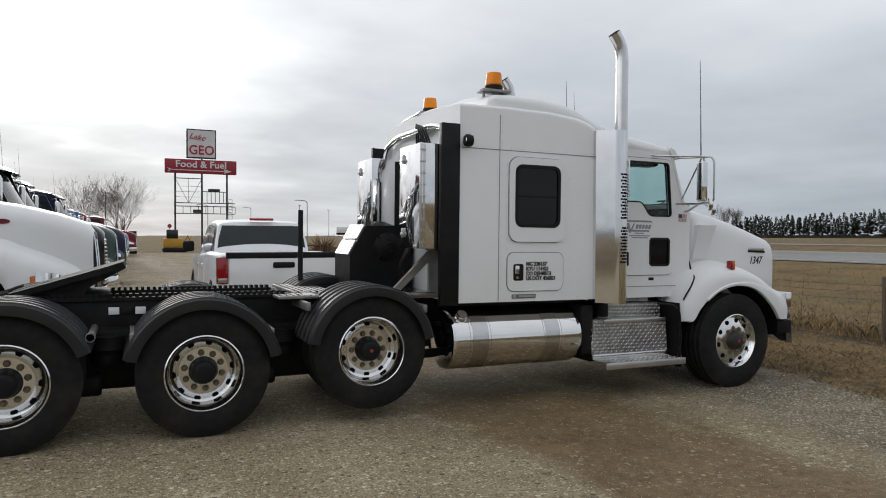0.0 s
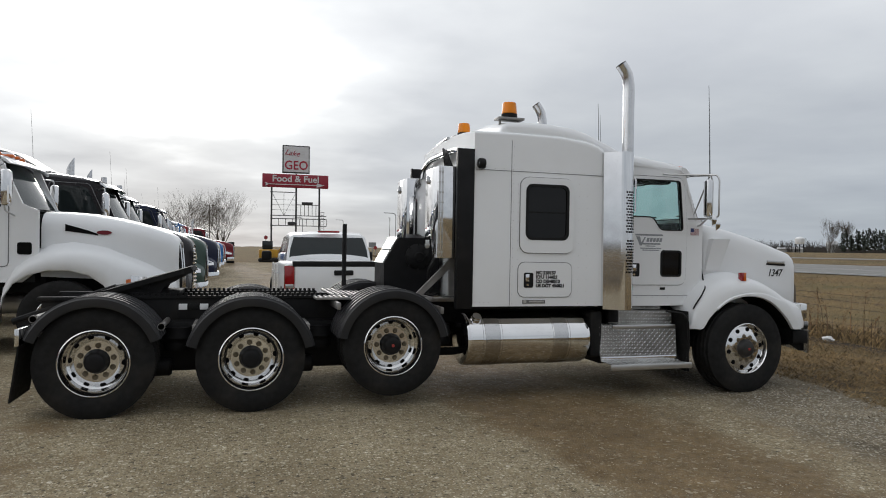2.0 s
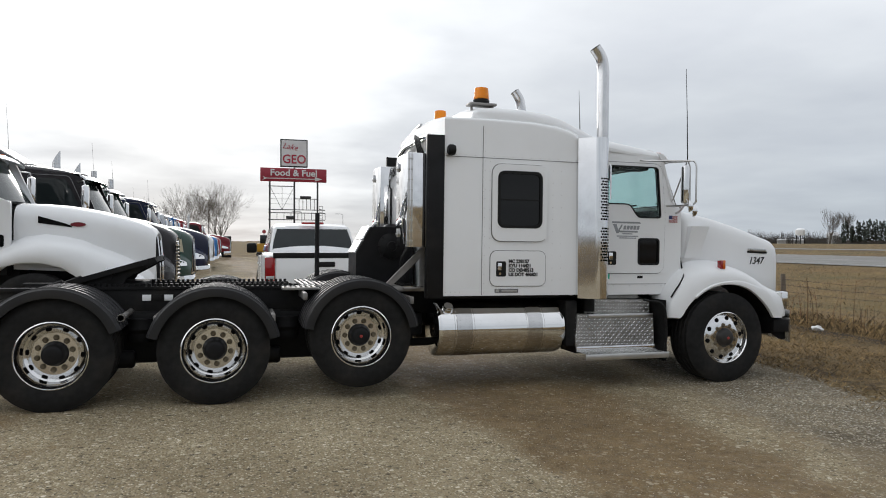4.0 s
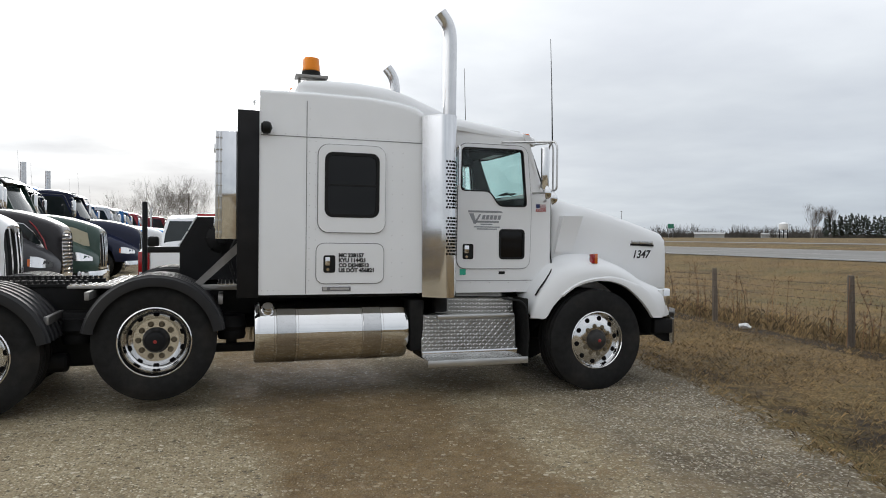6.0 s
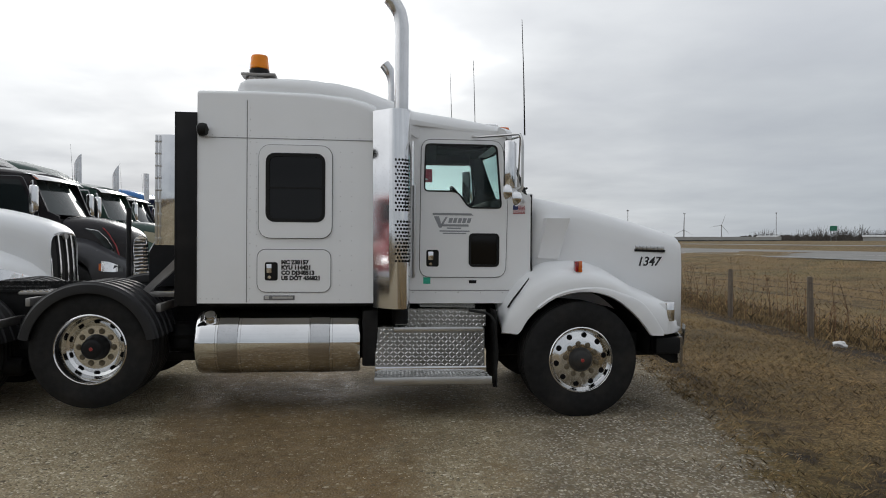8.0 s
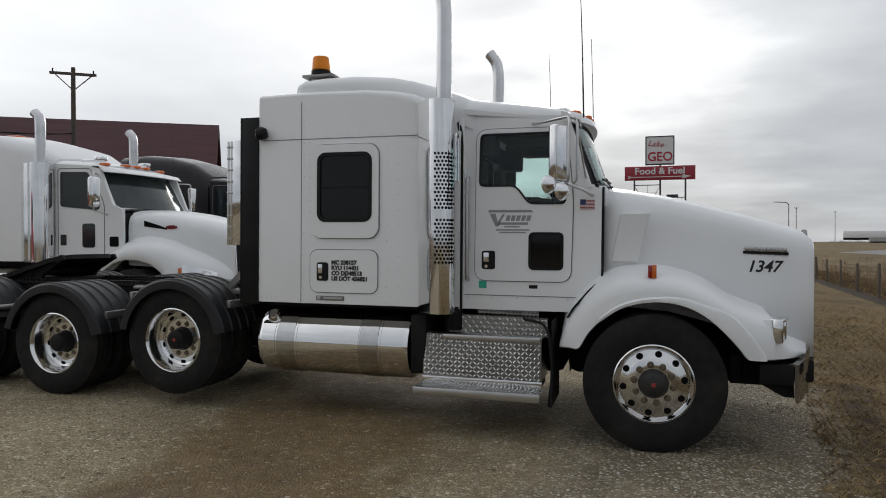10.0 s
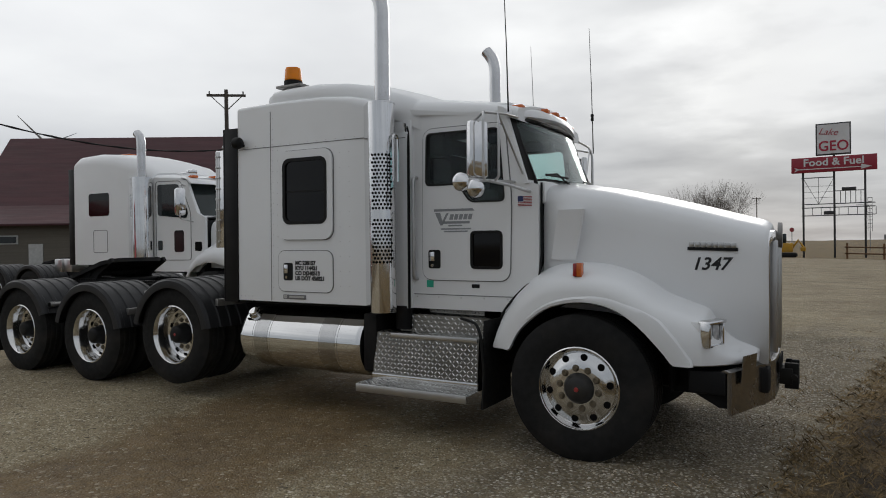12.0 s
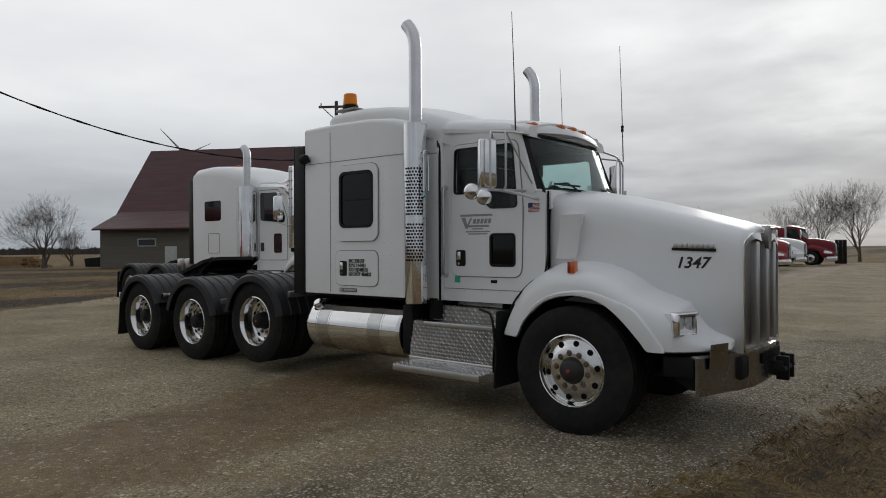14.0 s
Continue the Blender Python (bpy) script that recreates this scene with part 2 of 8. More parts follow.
def box(bm, x0, x1, y0, y1, z0, z1, bevel=0.0, seg=2):
    r = bmesh.ops.create_cube(bm, size=1, matrix=Matrix.LocRotScale(((x0 + x1) / 2, (y0 + y1) / 2, (z0 + z1) / 2), None, (abs(x1 - x0), abs(y1 - y0), abs(z1 - z0))))
    if bevel:
        es = {e for v in r["verts"] for e in v.link_edges}
        bmesh.ops.bevel(bm, geom=list(es), offset=bevel, segments=seg, affect="EDGES", profile=0.5)
    return bm


def sweep_rings(bm, rings, closed=False, caps=True, wrap=True):
    """Joins rings of points (all of one length) with quads."""
    vs = [[bm.verts.new(p) for p in r] for r in rings]
    k = len(vs[0])
    pairs = list(zip(vs, vs[1:])) + ([(vs[-1], vs[0])] if closed else [])
    for a, b in pairs:
        for i in range(k if wrap else k - 1):
            j = (i + 1) % k
            quad = []
            for v in (a[i], a[j], b[j], b[i]):
                if all((v.co - w.co).length > 1e-6 for w in quad):
                    quad.append(v)
            if len(quad) > 2:
                bm.faces.new(quad)
    if caps and not closed and wrap:
        for r in (vs[0], vs[-1]):
            try:
                bm.faces.new(r)
            except ValueError:
                pass
    return bm


def lathe(bm, profile, centre, axis="y", seg=40, caps=False):
    """profile: (radius, along) pairs; turned round the axis through centre."""
    rings = []
    for i in range(seg):
        a = 2 * math.pi * i / seg
        c, s = math.cos(a), math.sin(a)
        ring = []
        for r, d in profile:
            p = {"y": (r * c, d, r * s), "x": (d, r * c, r * s), "z": (r * c, r * s, d)}[axis]
            ring.append(Vector(p) + Vector(centre))
        rings.append(ring)
    sweep_rings(bm, rings, closed=True, caps=False, wrap=False)
    if caps:
        for k in (0, len(profile) - 1):
            bm.faces.new([bm.verts.new(r[k]) for r in rings])
        bmesh.ops.remove_doubles(bm, verts=bm.verts, dist=1e-5)
    return bm


def cyl(bm, a, b, r, seg=16, r2=None):
    return tube(bm, [a, b], r, seg, radii=None if r2 is None else [r, r2])


def tube(bm, pts, r, seg=10, radii=None, caps=True):
    pts = [Vector(p) for p in pts]
    rings = []
    up = None
    for i, p in enumerate(pts):
        d = (pts[min(i + 1, len(pts) - 1)] - pts[max(i - 1, 0)]).normalized()
        if up is None:
            up = d.orthogonal().normalized()
        up = (up - d * up.dot(d)).normalized()
        side = d.cross(up)
        q = radii[i] if radii else r
        rings.append([p + q * (math.cos(2 * math.pi * k / seg) * up + math.sin(2 * math.pi * k / seg) * side) for k in range(seg)])
    return sweep_rings(bm, rings, caps=caps)


def bend(pts, r, n=6):
    """Rounds the corners of a path."""
    pts = [Vector(p) for p in pts]
    out = [pts[0]]
    for a, b, c in zip(pts, pts[1:], pts[2:]):
        u, v = (a - b).normalized(), (c - b).normalized()
        k = min(r, (a - b).length * 0.49, (c - b).length * 0.49)
        p, q = b + u * k, b + v * k
        out += [(1 - t) ** 2 * p + 2 * t * (1 - t) * b + t * t * q for t in [i / n for i in range(n + 1)]]
    return out + [pts[-1]]


def rr(x0, x1, z0, z1, r, n=5):
    """A rounded rectangle, counter-clockwise."""
    pts = []
    for cx, cz, a0 in ((x1 - r, z0 + r, -90), (x1 - r, z1 - r, 0), (x0 + r, z1 - r, 90), (x0 + r, z0 + r, 180)):
        for i in range(n + 1):
            a = radians(a0 + 90 * i / n)
            pts.append((cx + r * math.cos(a), cz + r * math.sin(a)))
    return pts


def round_poly(pts, r, n=4):
    """Rounds the corners of a closed 2D polygon."""
    out = []
    k = len(pts)
    for i in range(k):
        a, b, c = (Vector(pts[(i + d) % k]) for d in (-1, 0, 1))
        u, v = (a - b), (c - b)
        q = min(r, u.length * 0.45, v.length * 0.45)
        p0, p1 = b + u.normalized() * q, b + v.normalized() * q
        for j in range(n + 1):
            t = j / n
            out.append(tuple((1 - t) ** 2 * p0 + 2 * t * (1 - t) * b + t * t * p1))
    return out


def sheet(bm, outer, holes, place, depth):
    """A plate with holes. outer, holes: 2D loops; place(u, v, d) gives the point at depth d."""
    faces = []
    for d in (0.0, depth):
        edges = []
        for loop in (outer, *holes):
            vs = [bm.verts.new(place(u, v, d)) for u, v in loop]
            edges += [bm.edges.new((vs[i], vs[(i + 1) % len(vs)])) for i in range(len(vs))]
        bmesh.ops.triangle_fill(bm, edges=edges, use_beauty=True)
        faces.append(edges)
    for e0, e1 in zip(*faces):
        bm.faces.new((e0.verts[0], e0.verts[1], e1.verts[1], e1.verts[0]))
    return bm


def side(y, sign=1):
    """Placement on a wall y = const, with depth going inwards (+y for the near side)."""
    return lambda u, v, d: (u, y + sign * d, v)


def text_mesh(body, size, depth=0.002, align="LEFT", shear=0.0, width=1.0, bold=0.0):
    cu = bpy.data.curves.new("lettering", "FONT")
    cu.body, cu.size, cu.extrude, cu.align_x, cu.shear, cu.offset = body, size, depth, align, shear, bold
    cu.resolution_u = 3
    ob = bpy.data.objects.new("lettering", cu)
    scene.collection.objects.link(ob)
    me = bpy.data.meshes.new_from_object(ob.evaluated_get(bpy.context.evaluated_depsgraph_get()))
    bpy.data.objects.remove(ob)
    me.transform(Matrix.Diagonal((width, 1, 1, 1)))
    return me


def smooth01(a, b, x):
    t = min(1.0, max(0.0, (x - a) / (b - a)))
    return t * t * (3 - 2 * t)


def lerp_table(tab, x):
    for (x0, v0), (x1, v1) in zip(tab, tab[1:]):
        if x <= x1:
            t = min(1.0, max(0.0, (x - x0) / (x1 - x0)))
            return v0 + (v1 - v0) * t
    return tab[-1][1]

# ---- ground: one sheet to the horizon ----
def height(x, y):
    z = lerp_table([(-9.0, 0.125), (-7.0, 0.112), (-5.6, 0.095), (-4.2, 0.066), (-3.0, 0.036), (0.0, 0.0), (3.0, -0.026), (5.0, 0.0)], x)
    z += 0.30 * smooth01(-20, -48, x) if x < -20 else 0.0
    # verge, ditch and banked highway to the east
    z += lerp_table([(1.5, 0.0), (4.0, -0.06), (6.0, -0.15), (14.0, -0.62), (24.0, -0.55), (33.0, -0.06), (34.5, 0.0), (60.0, 0.70), (64, 0.72), (150.0, 1.30), (400.0, 1.5)], x)
    z -= 0.9 * smooth01(62, 100, y) * (1 - smooth01(14, 60, abs(x)))
    if abs(y) > 110 or x < -90:
        z += 1.0 * max(smooth01(110, 300, abs(y)), smooth01(90, 260, -x)) * (1 - smooth01(20, 120, x))
    return z


def edge_x(y):
    """Where the gravel ends and the dead grass begins."""
    return lerp_table([(-40, -3.0), (-8, -0.9), (-4, 0.0), (-2.1, 0.65), (0, 1.25), (3, 1.75), (8, 2.75), (13.5, 3.75), (22.5, 5.0), (40, 6.8), (60, 8.5), (75, 9.0)], y)


def ground_material():
    m = bpy.data.materials.new("gravel_and_dead_grass")
    m.use_nodes = True
    nt = m.node_tree
    n, l = nt.nodes, nt.links
    p = n["Principled BSDF"]
    geo = n.new("ShaderNodeTexCoord")
    pos = geo.outputs["Object"]

    def tex(scale, detail=5.0, rough=0.55, vec=None):
        t = n.new("ShaderNodeTexNoise")
        t.inputs["Scale"].default_value, t.inputs["Detail"].default_value, t.inputs["Roughness"].default_value = scale, detail, rough
        l.new(vec or pos, t.inputs["Vector"])
        return t.outputs[0]

    def ramp(fac, stops):
        r = n.new("ShaderNodeValToRGB")
        while len(r.color_ramp.elements) < len(stops):
            r.color_ramp.elements.new(0.5)
        for e, (q, c) in zip(r.color_ramp.elements, stops):
            e.position = q
            e.color = (*c, 1) if isinstance(c, tuple) else (c, c, c, 1)
        l.new(fac, r.inputs[0])
        return r.outputs[0]

    def mix(fac, a, b, kind="MIX"):
        x = n.new("ShaderNodeMix")
        x.data_type, x.blend_type = "RGBA", kind
        for sock, v in ((x.inputs[0], fac), (x.inputs[6], a), (x.inputs[7], b)):
            if isinstance(v, (int, float)):
                sock.default_value = v
            else:
                l.new(v, sock)
        return x.outputs[2]

    def mth(op, a, b=None):
        x = n.new("ShaderNodeMath")
        x.operation = op
        for k, v in enumerate((a, b)):
            if v is None:
                continue
            if isinstance(v, (int, float)):
                x.inputs[k].default_value = v
            else:
                l.new(v, x.inputs[k])
        return x.outputs[0]

    att = n.new("ShaderNodeAttribute")
    att.attribute_name = "cover"           # r: gravel, g: damp wheel tracks, b: coarse pale stone
    sep = n.new("ShaderNodeSeparateColor")
    l.new(att.outputs["Color"], sep.inputs[0])
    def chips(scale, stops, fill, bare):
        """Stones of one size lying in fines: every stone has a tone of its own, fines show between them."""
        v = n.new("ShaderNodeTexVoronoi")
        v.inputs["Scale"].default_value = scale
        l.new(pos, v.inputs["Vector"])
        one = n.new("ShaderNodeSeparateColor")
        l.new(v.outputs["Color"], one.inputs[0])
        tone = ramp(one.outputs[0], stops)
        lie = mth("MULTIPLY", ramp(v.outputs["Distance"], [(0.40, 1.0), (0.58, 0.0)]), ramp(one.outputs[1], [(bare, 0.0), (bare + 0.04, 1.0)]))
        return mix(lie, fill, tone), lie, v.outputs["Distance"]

    def spread_mask(att_out, scale, amount, lo, hi):
        return ramp(mth("ADD", att_out, mth("MULTIPLY", mth("SUBTRACT", tex(scale, 9, 0.68), 0.5), amount)), [(lo, 0.0), (hi, 1.0)])

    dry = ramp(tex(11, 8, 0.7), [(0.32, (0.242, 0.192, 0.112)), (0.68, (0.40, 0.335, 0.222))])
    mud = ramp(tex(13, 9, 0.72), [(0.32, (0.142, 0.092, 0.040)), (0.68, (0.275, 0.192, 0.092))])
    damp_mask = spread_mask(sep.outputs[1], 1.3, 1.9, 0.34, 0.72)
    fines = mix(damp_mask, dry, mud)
    grit = [(0.0, (0.10, 0.08, 0.052)), (0.3, (0.245, 0.21, 0.142)), (0.62, (0.40, 0.348, 0.245)), (0.86, (0.54, 0.485, 0.365)), (1.0, (0.72, 0.67, 0.56))]
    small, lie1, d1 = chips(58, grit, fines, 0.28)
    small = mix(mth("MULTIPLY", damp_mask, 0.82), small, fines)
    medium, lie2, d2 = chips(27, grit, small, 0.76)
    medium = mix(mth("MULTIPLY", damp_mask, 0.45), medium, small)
    rock = [(0.0, (0.15, 0.13, 0.095)), (0.35, (0.32, 0.292, 0.235)), (0.8, (0.49, 0.455, 0.385)), (1.0, (0.80, 0.77, 0.70))]
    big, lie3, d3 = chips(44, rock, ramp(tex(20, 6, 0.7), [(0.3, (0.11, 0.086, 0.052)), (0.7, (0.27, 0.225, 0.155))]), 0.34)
    coarse = spread_mask(sep.outputs[2], 1.6, 1.5, 0.36, 0.80)
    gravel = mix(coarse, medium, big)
    gravel = mix(1.0, gravel, ramp(tex(0.5, 8, 0.66), [(0.32, (0.60, 0.57, 0.52)), (0.66, (1.06, 1.05, 1.03))]), "MULTIPLY")
    # dead grass
    straw = ramp(tex(34, 8, 0.82), [(0.36, (0.050, 0.030, 0.011)), (0.49, (0.145, 0.094, 0.037)), (0.62, (0.37, 0.265, 0.120))])
    tufts = ramp(tex(9, 9, 0.78), [(0.34, (0.36, 0.33, 0.28)), (0.50, (0.86, 0.85, 0.82)), (0.66, (1.32, 1.28, 1.2))])
    patches = ramp(tex(0.30, 8, 0.62), [(0.34, (0.52, 0.53, 0.46)), (0.50, (1.0, 0.98, 0.95)), (0.66, (1.22, 1.16, 1.05))])
    grass = mix(1.0, mix(1.0, straw, tufts, "MULTIPLY"), patches, "MULTIPLY")
    greenish = ramp(tex(0.13, 7, 0.62), [(0.46, 0.0), (0.66, 0.36)])
    gcol = n.new("ShaderNodeRGB")
    gcol.outputs[0].default_value = (0.12, 0.115, 0.042, 1)
    grass = mix(greenish, grass, gcol.outputs[0])
    # bare dark soil and rotted weeds along the fence and in the corner of the verge; contact shadow painted in at the
    # gravel edge
    soil_shade = ramp(tex(22, 8, 0.75), [(0.3, (0.014, 0.009, 0.005)), (0.7, (0.06, 0.04, 0.022))])
    grass = mix(spread_mask(att.outputs["Alpha"], 3.0, 1.2, 0.42, 0.62), grass, soil_shade)
    # ragged edge between the two
    rag = mth("ADD", sep.outputs[0], mth("MULTIPLY", mth("SUBTRACT", tex(3.0, 9, 0.75), 0.5), 2.0))
    mask = ramp(rag, [(0.44, 0.0), (0.56, 1.0)])
    col = mix(mask, grass, gravel)
    l.new(col, p.inputs["Base Color"])
    rgh = mix(mth("MULTIPLY", damp_mask, mask), ramp(tex(3), [(0, 0.88), (1, 0.98)]), ramp(tex(5), [(0.3, 0.55), (0.7, 0.8)]))
    l.new(rgh, p.inputs["Roughness"])
    p.inputs["Specular IOR Level"].default_value = 0.35
    hg = mix(coarse, mix(lie2, mth("MULTIPLY", d1, 0.5), d2), d3)
    hh = mix(mask, ramp(tex(60, 6, 0.75), [(0, 1.0), (1, 0.0)]), hg)
    b = n.new("ShaderNodeBump")
    b.inputs["Strength"].default_value, b.inputs["Distance"].default_value = 1.0, 0.024
    b.invert = True
    l.new(hh, b.inputs["Height"])
    l.new(b.outputs[0], p.inputs["Normal"])
    return m


def spread(near, far, fine, growth):
    out, s = [0.0], fine
    while out[-1] < far:
        if out[-1] > near:
            s *= growth
        out.append(out[-1] + s)
    return out


def build_ground():
    px = spread(8, 3500, 0.22, 1.13)
    xs = sorted({round(-v, 3) for v in spread(20, 3500, 0.3, 1.13)} | {round(v, 3) for v in px} | {34.5, 60.0, 64.0})
    ys = sorted({round(-v, 3) for v in spread(8, 3500, 0.25, 1.16)} | {round(v, 3) for v in spread(14, 3500, 0.3, 1.12)})
    bm = B()
    lay = bm.loops.layers.float_color.new("cover")
    grid = [[bm.verts.new((x, y, height(x, y) + (0.018 * noise.noise((x * 0.9, y * 0.9, 0)) if abs(x) < 25 and abs(y) < 25 else 0.0))) for y in ys] for x in xs]
    for i in range(len(xs) - 1):
        for j in range(len(ys) - 1):
            bm.faces.new((grid[i][j], grid[i + 1][j], grid[i + 1][j + 1], grid[i][j + 1]))

    def cover(x, y):
        g = smooth01(0.75, -0.75, x - edge_x(y))
        left = lerp_table([(-60, -16.0), (2, -16.5), (6, -19.5), (12, -22.0), (70, -24.0)], y)
        g *= smooth01(-0.8, 0.8, x - left) * smooth01(66, 60, y) * smooth01(-70, -60, y)
        # a brown wheel track crosses the lot in front of the truck, thinning towards the pale stone at the edge
        w = x + 0.06 * y + 0.12 * math.sin(0.9 * y)
        tracks = 0.95 * math.exp(-abs((w + 2.85) / 0.85) ** 4) + 0.44 * smooth01(-2.9, -2.2, w) * smooth01(-0.2, -0.8, w)
        tracks = max(tracks, 0.44 * math.exp(-((x + 7.6) / 1.0) ** 2), 0.42 * smooth01(7, 12, y))
        pale = 0.78 * smooth01(-1.45, -0.25, x - 0.10 * y) * smooth01(14, 6, y)
        # last term: edge strip, dark soil plus the bumper's contact shadow as colour
        soil_shade = max(math.exp(-((x - 5.16 - 0.095 * y) / 0.42) ** 2), 0.62 * smooth01(0.5, -2.5, y + 1.6 * noise.noise((x * 0.5, y * 0.5, 9))) * smooth01(-0.1, 0.9, x - edge_x(y) + 0.8 * noise.noise((x * 0.7, y * 0.7, 4))) * smooth01(-7.5, -5.0, y + noise.noise((x * 0.6, 0, 3))) * smooth01(6.5, 4.2, x), 0.52 * math.exp(-((x - edge_x(y) - 0.35) / 0.45) ** 2) * smooth01(7, 3, y))
        if x < -15:
            soil_shade = max(soil_shade, (0.50 + 0.16 * math.sin(0.55 * x - 0.2 * y) + 0.10 * math.sin(1.3 * x + 0.4 * y)) * smooth01(-15, -18, x) * smooth01(-90, -60, x))
        return (g, tracks, pale, soil_shade)

    for f in bm.faces:
        for lp in f.loops:
            lp[lay] = cover(lp.vert.co.x, lp.vert.co.y)
    ob = part("ground", bm, ground_material(), smooth=60)
    tagged(ob, "gravel truck lot with damp brown tracks, bordered by dead straw-coloured grass", "ground", kind="structure")


build_ground()


def build_road():
    asphalt = material("worn_grey_asphalt", (0.20, 0.195, 0.185), 0.85, 0, 0.15, 0.6, fine=0.2, stretch=(1, 0.12, 1))
    bm = B()
    ys = [-900, -400, -200, -100, -50, 0, 50, 100, 150, 200, 300, 500, 900, 1500]
    rows = [[(x, y, height(x, min(100, max(-100, y))) + 0.05) for x in (35.5, 40, 45, 49.5)] for y in ys]
    sweep_rings(bm, rows, caps=False, wrap=False)
    sweep_rings(bm, [[(x, y, height(x, min(100, max(-100, y))) + 0.05) for x in (68.0, 72.0, 76.0)] for y in ys], caps=False, wrap=False)
    road = part("road", bm, asphalt)
    tagged(road, "two-way worn grey asphalt highway on a low bank", "road", kind="structure")
    paint = material("faded_road_paint", (0.55, 0.55, 0.52), 0.8, 0, 0.2, 3)
    for x, dash in ((36.6, False), (48.4, False), (42.5, True)):
        bm = B()
        if dash:
            for y in range(-120, 260, 12):
                z = height(x, 0) + 0.06
                box(bm, x - 0.08, x + 0.08, y, y + 3.0, z, z + 0.005)
        else:
            z = height(x, 0) + 0.06
            box(bm, x - 0.07, x + 0.07, -300, 400, z, z + 0.005)
        part("lane_marking", bm, paint, road)


build_road()

# ---- the white truck ----
C = 1.15                     # centre line of the truck, metres from its near side


def mir(y):
    return 2 * C - y


def tyre_mesh(r, w, grooves=3, shoulder=0.03):
    bm = B()
    prof = [(0.280, 0.035), (0.296, 0.012), (0.34, 0.0), (r * 0.82, -0.004), (r * 0.93, 0.012), (r - 0.012, shoulder)]
    n = grooves * 2 + 1
    for i in range(n):
        a, b = shoulder + (w - 2 * shoulder) * i / n, shoulder + (w - 2 * shoulder) * (i + 1) / n
        rad = r if i % 2 == 0 else r - 0.013
        prof += [(rad, a + 0.004), (rad, b - 0.004)]
    prof += [(r - 0.012, w - shoulder), (r * 0.93, w - 0.012), (r * 0.82, w + 0.004), (0.34, w), (0.296, w - 0.012), (0.280, w - 0.035)]
    return finish(lathe(bm, prof, (0, 0, 0), seg=64), 30)


def lug_mesh():
    bm = B()
    lathe(bm, [(0.0, -0.016), (0.015, -0.016), (0.018, -0.012), (0.021, -0.003), (0.026, 0.0)], (0, 0, 0), seg=10)
    return finish(bm, 50)


def rim_front_mesh():
    bm = B()
    lathe(bm, [(0.280, 0.05), (0.297, 0.03), (0.298, 0.012), (0.289, 0.006), (0.280, 0.016), (0.270, 0.055), (0.262, 0.062), (0.235, 0.05), (0.195, 0.040), (0.185, 0.034), (0.12, 0.034), (0.10, 0.034)], (0, 0, 0), seg=64)
    return finish(bm, 40)


def rim_rear_mesh():
    bm = B()
    lathe(bm, [(0.280, 0.04), (0.297, 0.03), (0.298, 0.010), (0.289, 0.004), (0.281, 0.012), (0.276, 0.03), (0.268, 0.04), (0.262, 0.12), (0.250, 0.155), (0.225, 0.17), (0.19, 0.16), (0.185, 0.155), (0.11, 0.155)], (0, 0, 0), seg=64)
    return finish(bm, 40)


def hole_mesh():
    bm = B()
    lathe(bm, [(0.0, -0.002), (0.024, -0.002), (0.027, 0.004)], (0, 0, 0), seg=12)
    return finish(bm)


def hub_mesh(front):
    bm = B()
    if front:
        lathe(bm, [(0.0, -0.030), (0.03, -0.030), (0.045, -0.025), (0.075, -0.022), (0.088, -0.012), (0.098, 0.010), (0.112, 0.034)], (0, 0, 0), seg=28)
    else:
        lathe(bm, [(0.0, 0.03), (0.05, 0.03), (0.075, 0.035), (0.088, 0.05), (0.095, 0.11), (0.112, 0.155)], (0, 0, 0), seg=28)
    return finish(bm, 40)


def hubcap_mesh():
    bm = B()
    lathe(bm, [(0.0, -0.04), (0.012, -0.04), (0.016, -0.036), (0.017, -0.03)], (0, 0, 0), seg=12)
    return finish(bm)


TYRE_STEER = tyre_mesh(0.522, 0.36, 4)
TYRE_DRIVE = tyre_mesh(0.498, 0.27, 3)
RIM_F, RIM_R = rim_front_mesh(), rim_rear_mesh()
HOLE, HUB_F, HUB_R, LUG, HUBCAP = hole_mesh(), hub_mesh(True), hub_mesh(False), lug_mesh(), hubcap_mesh()
HUBGREY = material("grey_hub_iron", (0.022, 0.021, 0.020), 0.5, 0.2, 0.3, 12, dirt=(0.07, 0.055, 0.04), dirt_amount=0.4, dirt_scale=8)
LUGDARK = material("dull_brown_lug_nut", (0.13, 0.105, 0.07), 0.5, 0.55, 0.3, 20)
HUBRED = material("red_hub_plug", (0.30, 0.03, 0.025), 0.5, 0, 0.1, 20)


def wheel(root, x, y, z, rear, flip=False, detail=True, turn=0.0, plug=False):
    """A wheel whose outer face lies at y. flip: on the far side."""
    base = part("wheel", RIM_R if rear else RIM_F, POLISHED, root, "polished aluminium disc wheel with black tyre")
    base.matrix_local = pose(x, y, z, 0, turn, 180 if flip else 0)
    part("tyre", TYRE_DRIVE if rear else TYRE_STEER, RUBBER, base, "black worn tyre")
    part("hub", HUB_R if rear else HUB_F, BLACK if rear else HUBGREY, base)
    if detail:
        for i in range(10):
            a = 2 * math.pi * (i + 0.5) / 10
            # flat black disc on the rim, coloured like a shaded hole
            o = part("vent_hole", HOLE, HOLLOWSHADE, base)
            o.location = (0.222 * math.cos(a), 0.166 if rear else 0.043, 0.222 * math.sin(a))
            o = part("lug_nut", LUG, LUGDARK, base)
            a = 2 * math.pi * i / 10
            o.location = (0.143 * math.cos(a), 0.154 if rear else 0.033, 0.143 * math.sin(a))
        if not rear or plug:
            o = part("hub_plug", HUBCAP, HUBRED, base)
            o.location = (0, 0.066 if rear else 0, 0)
    return base


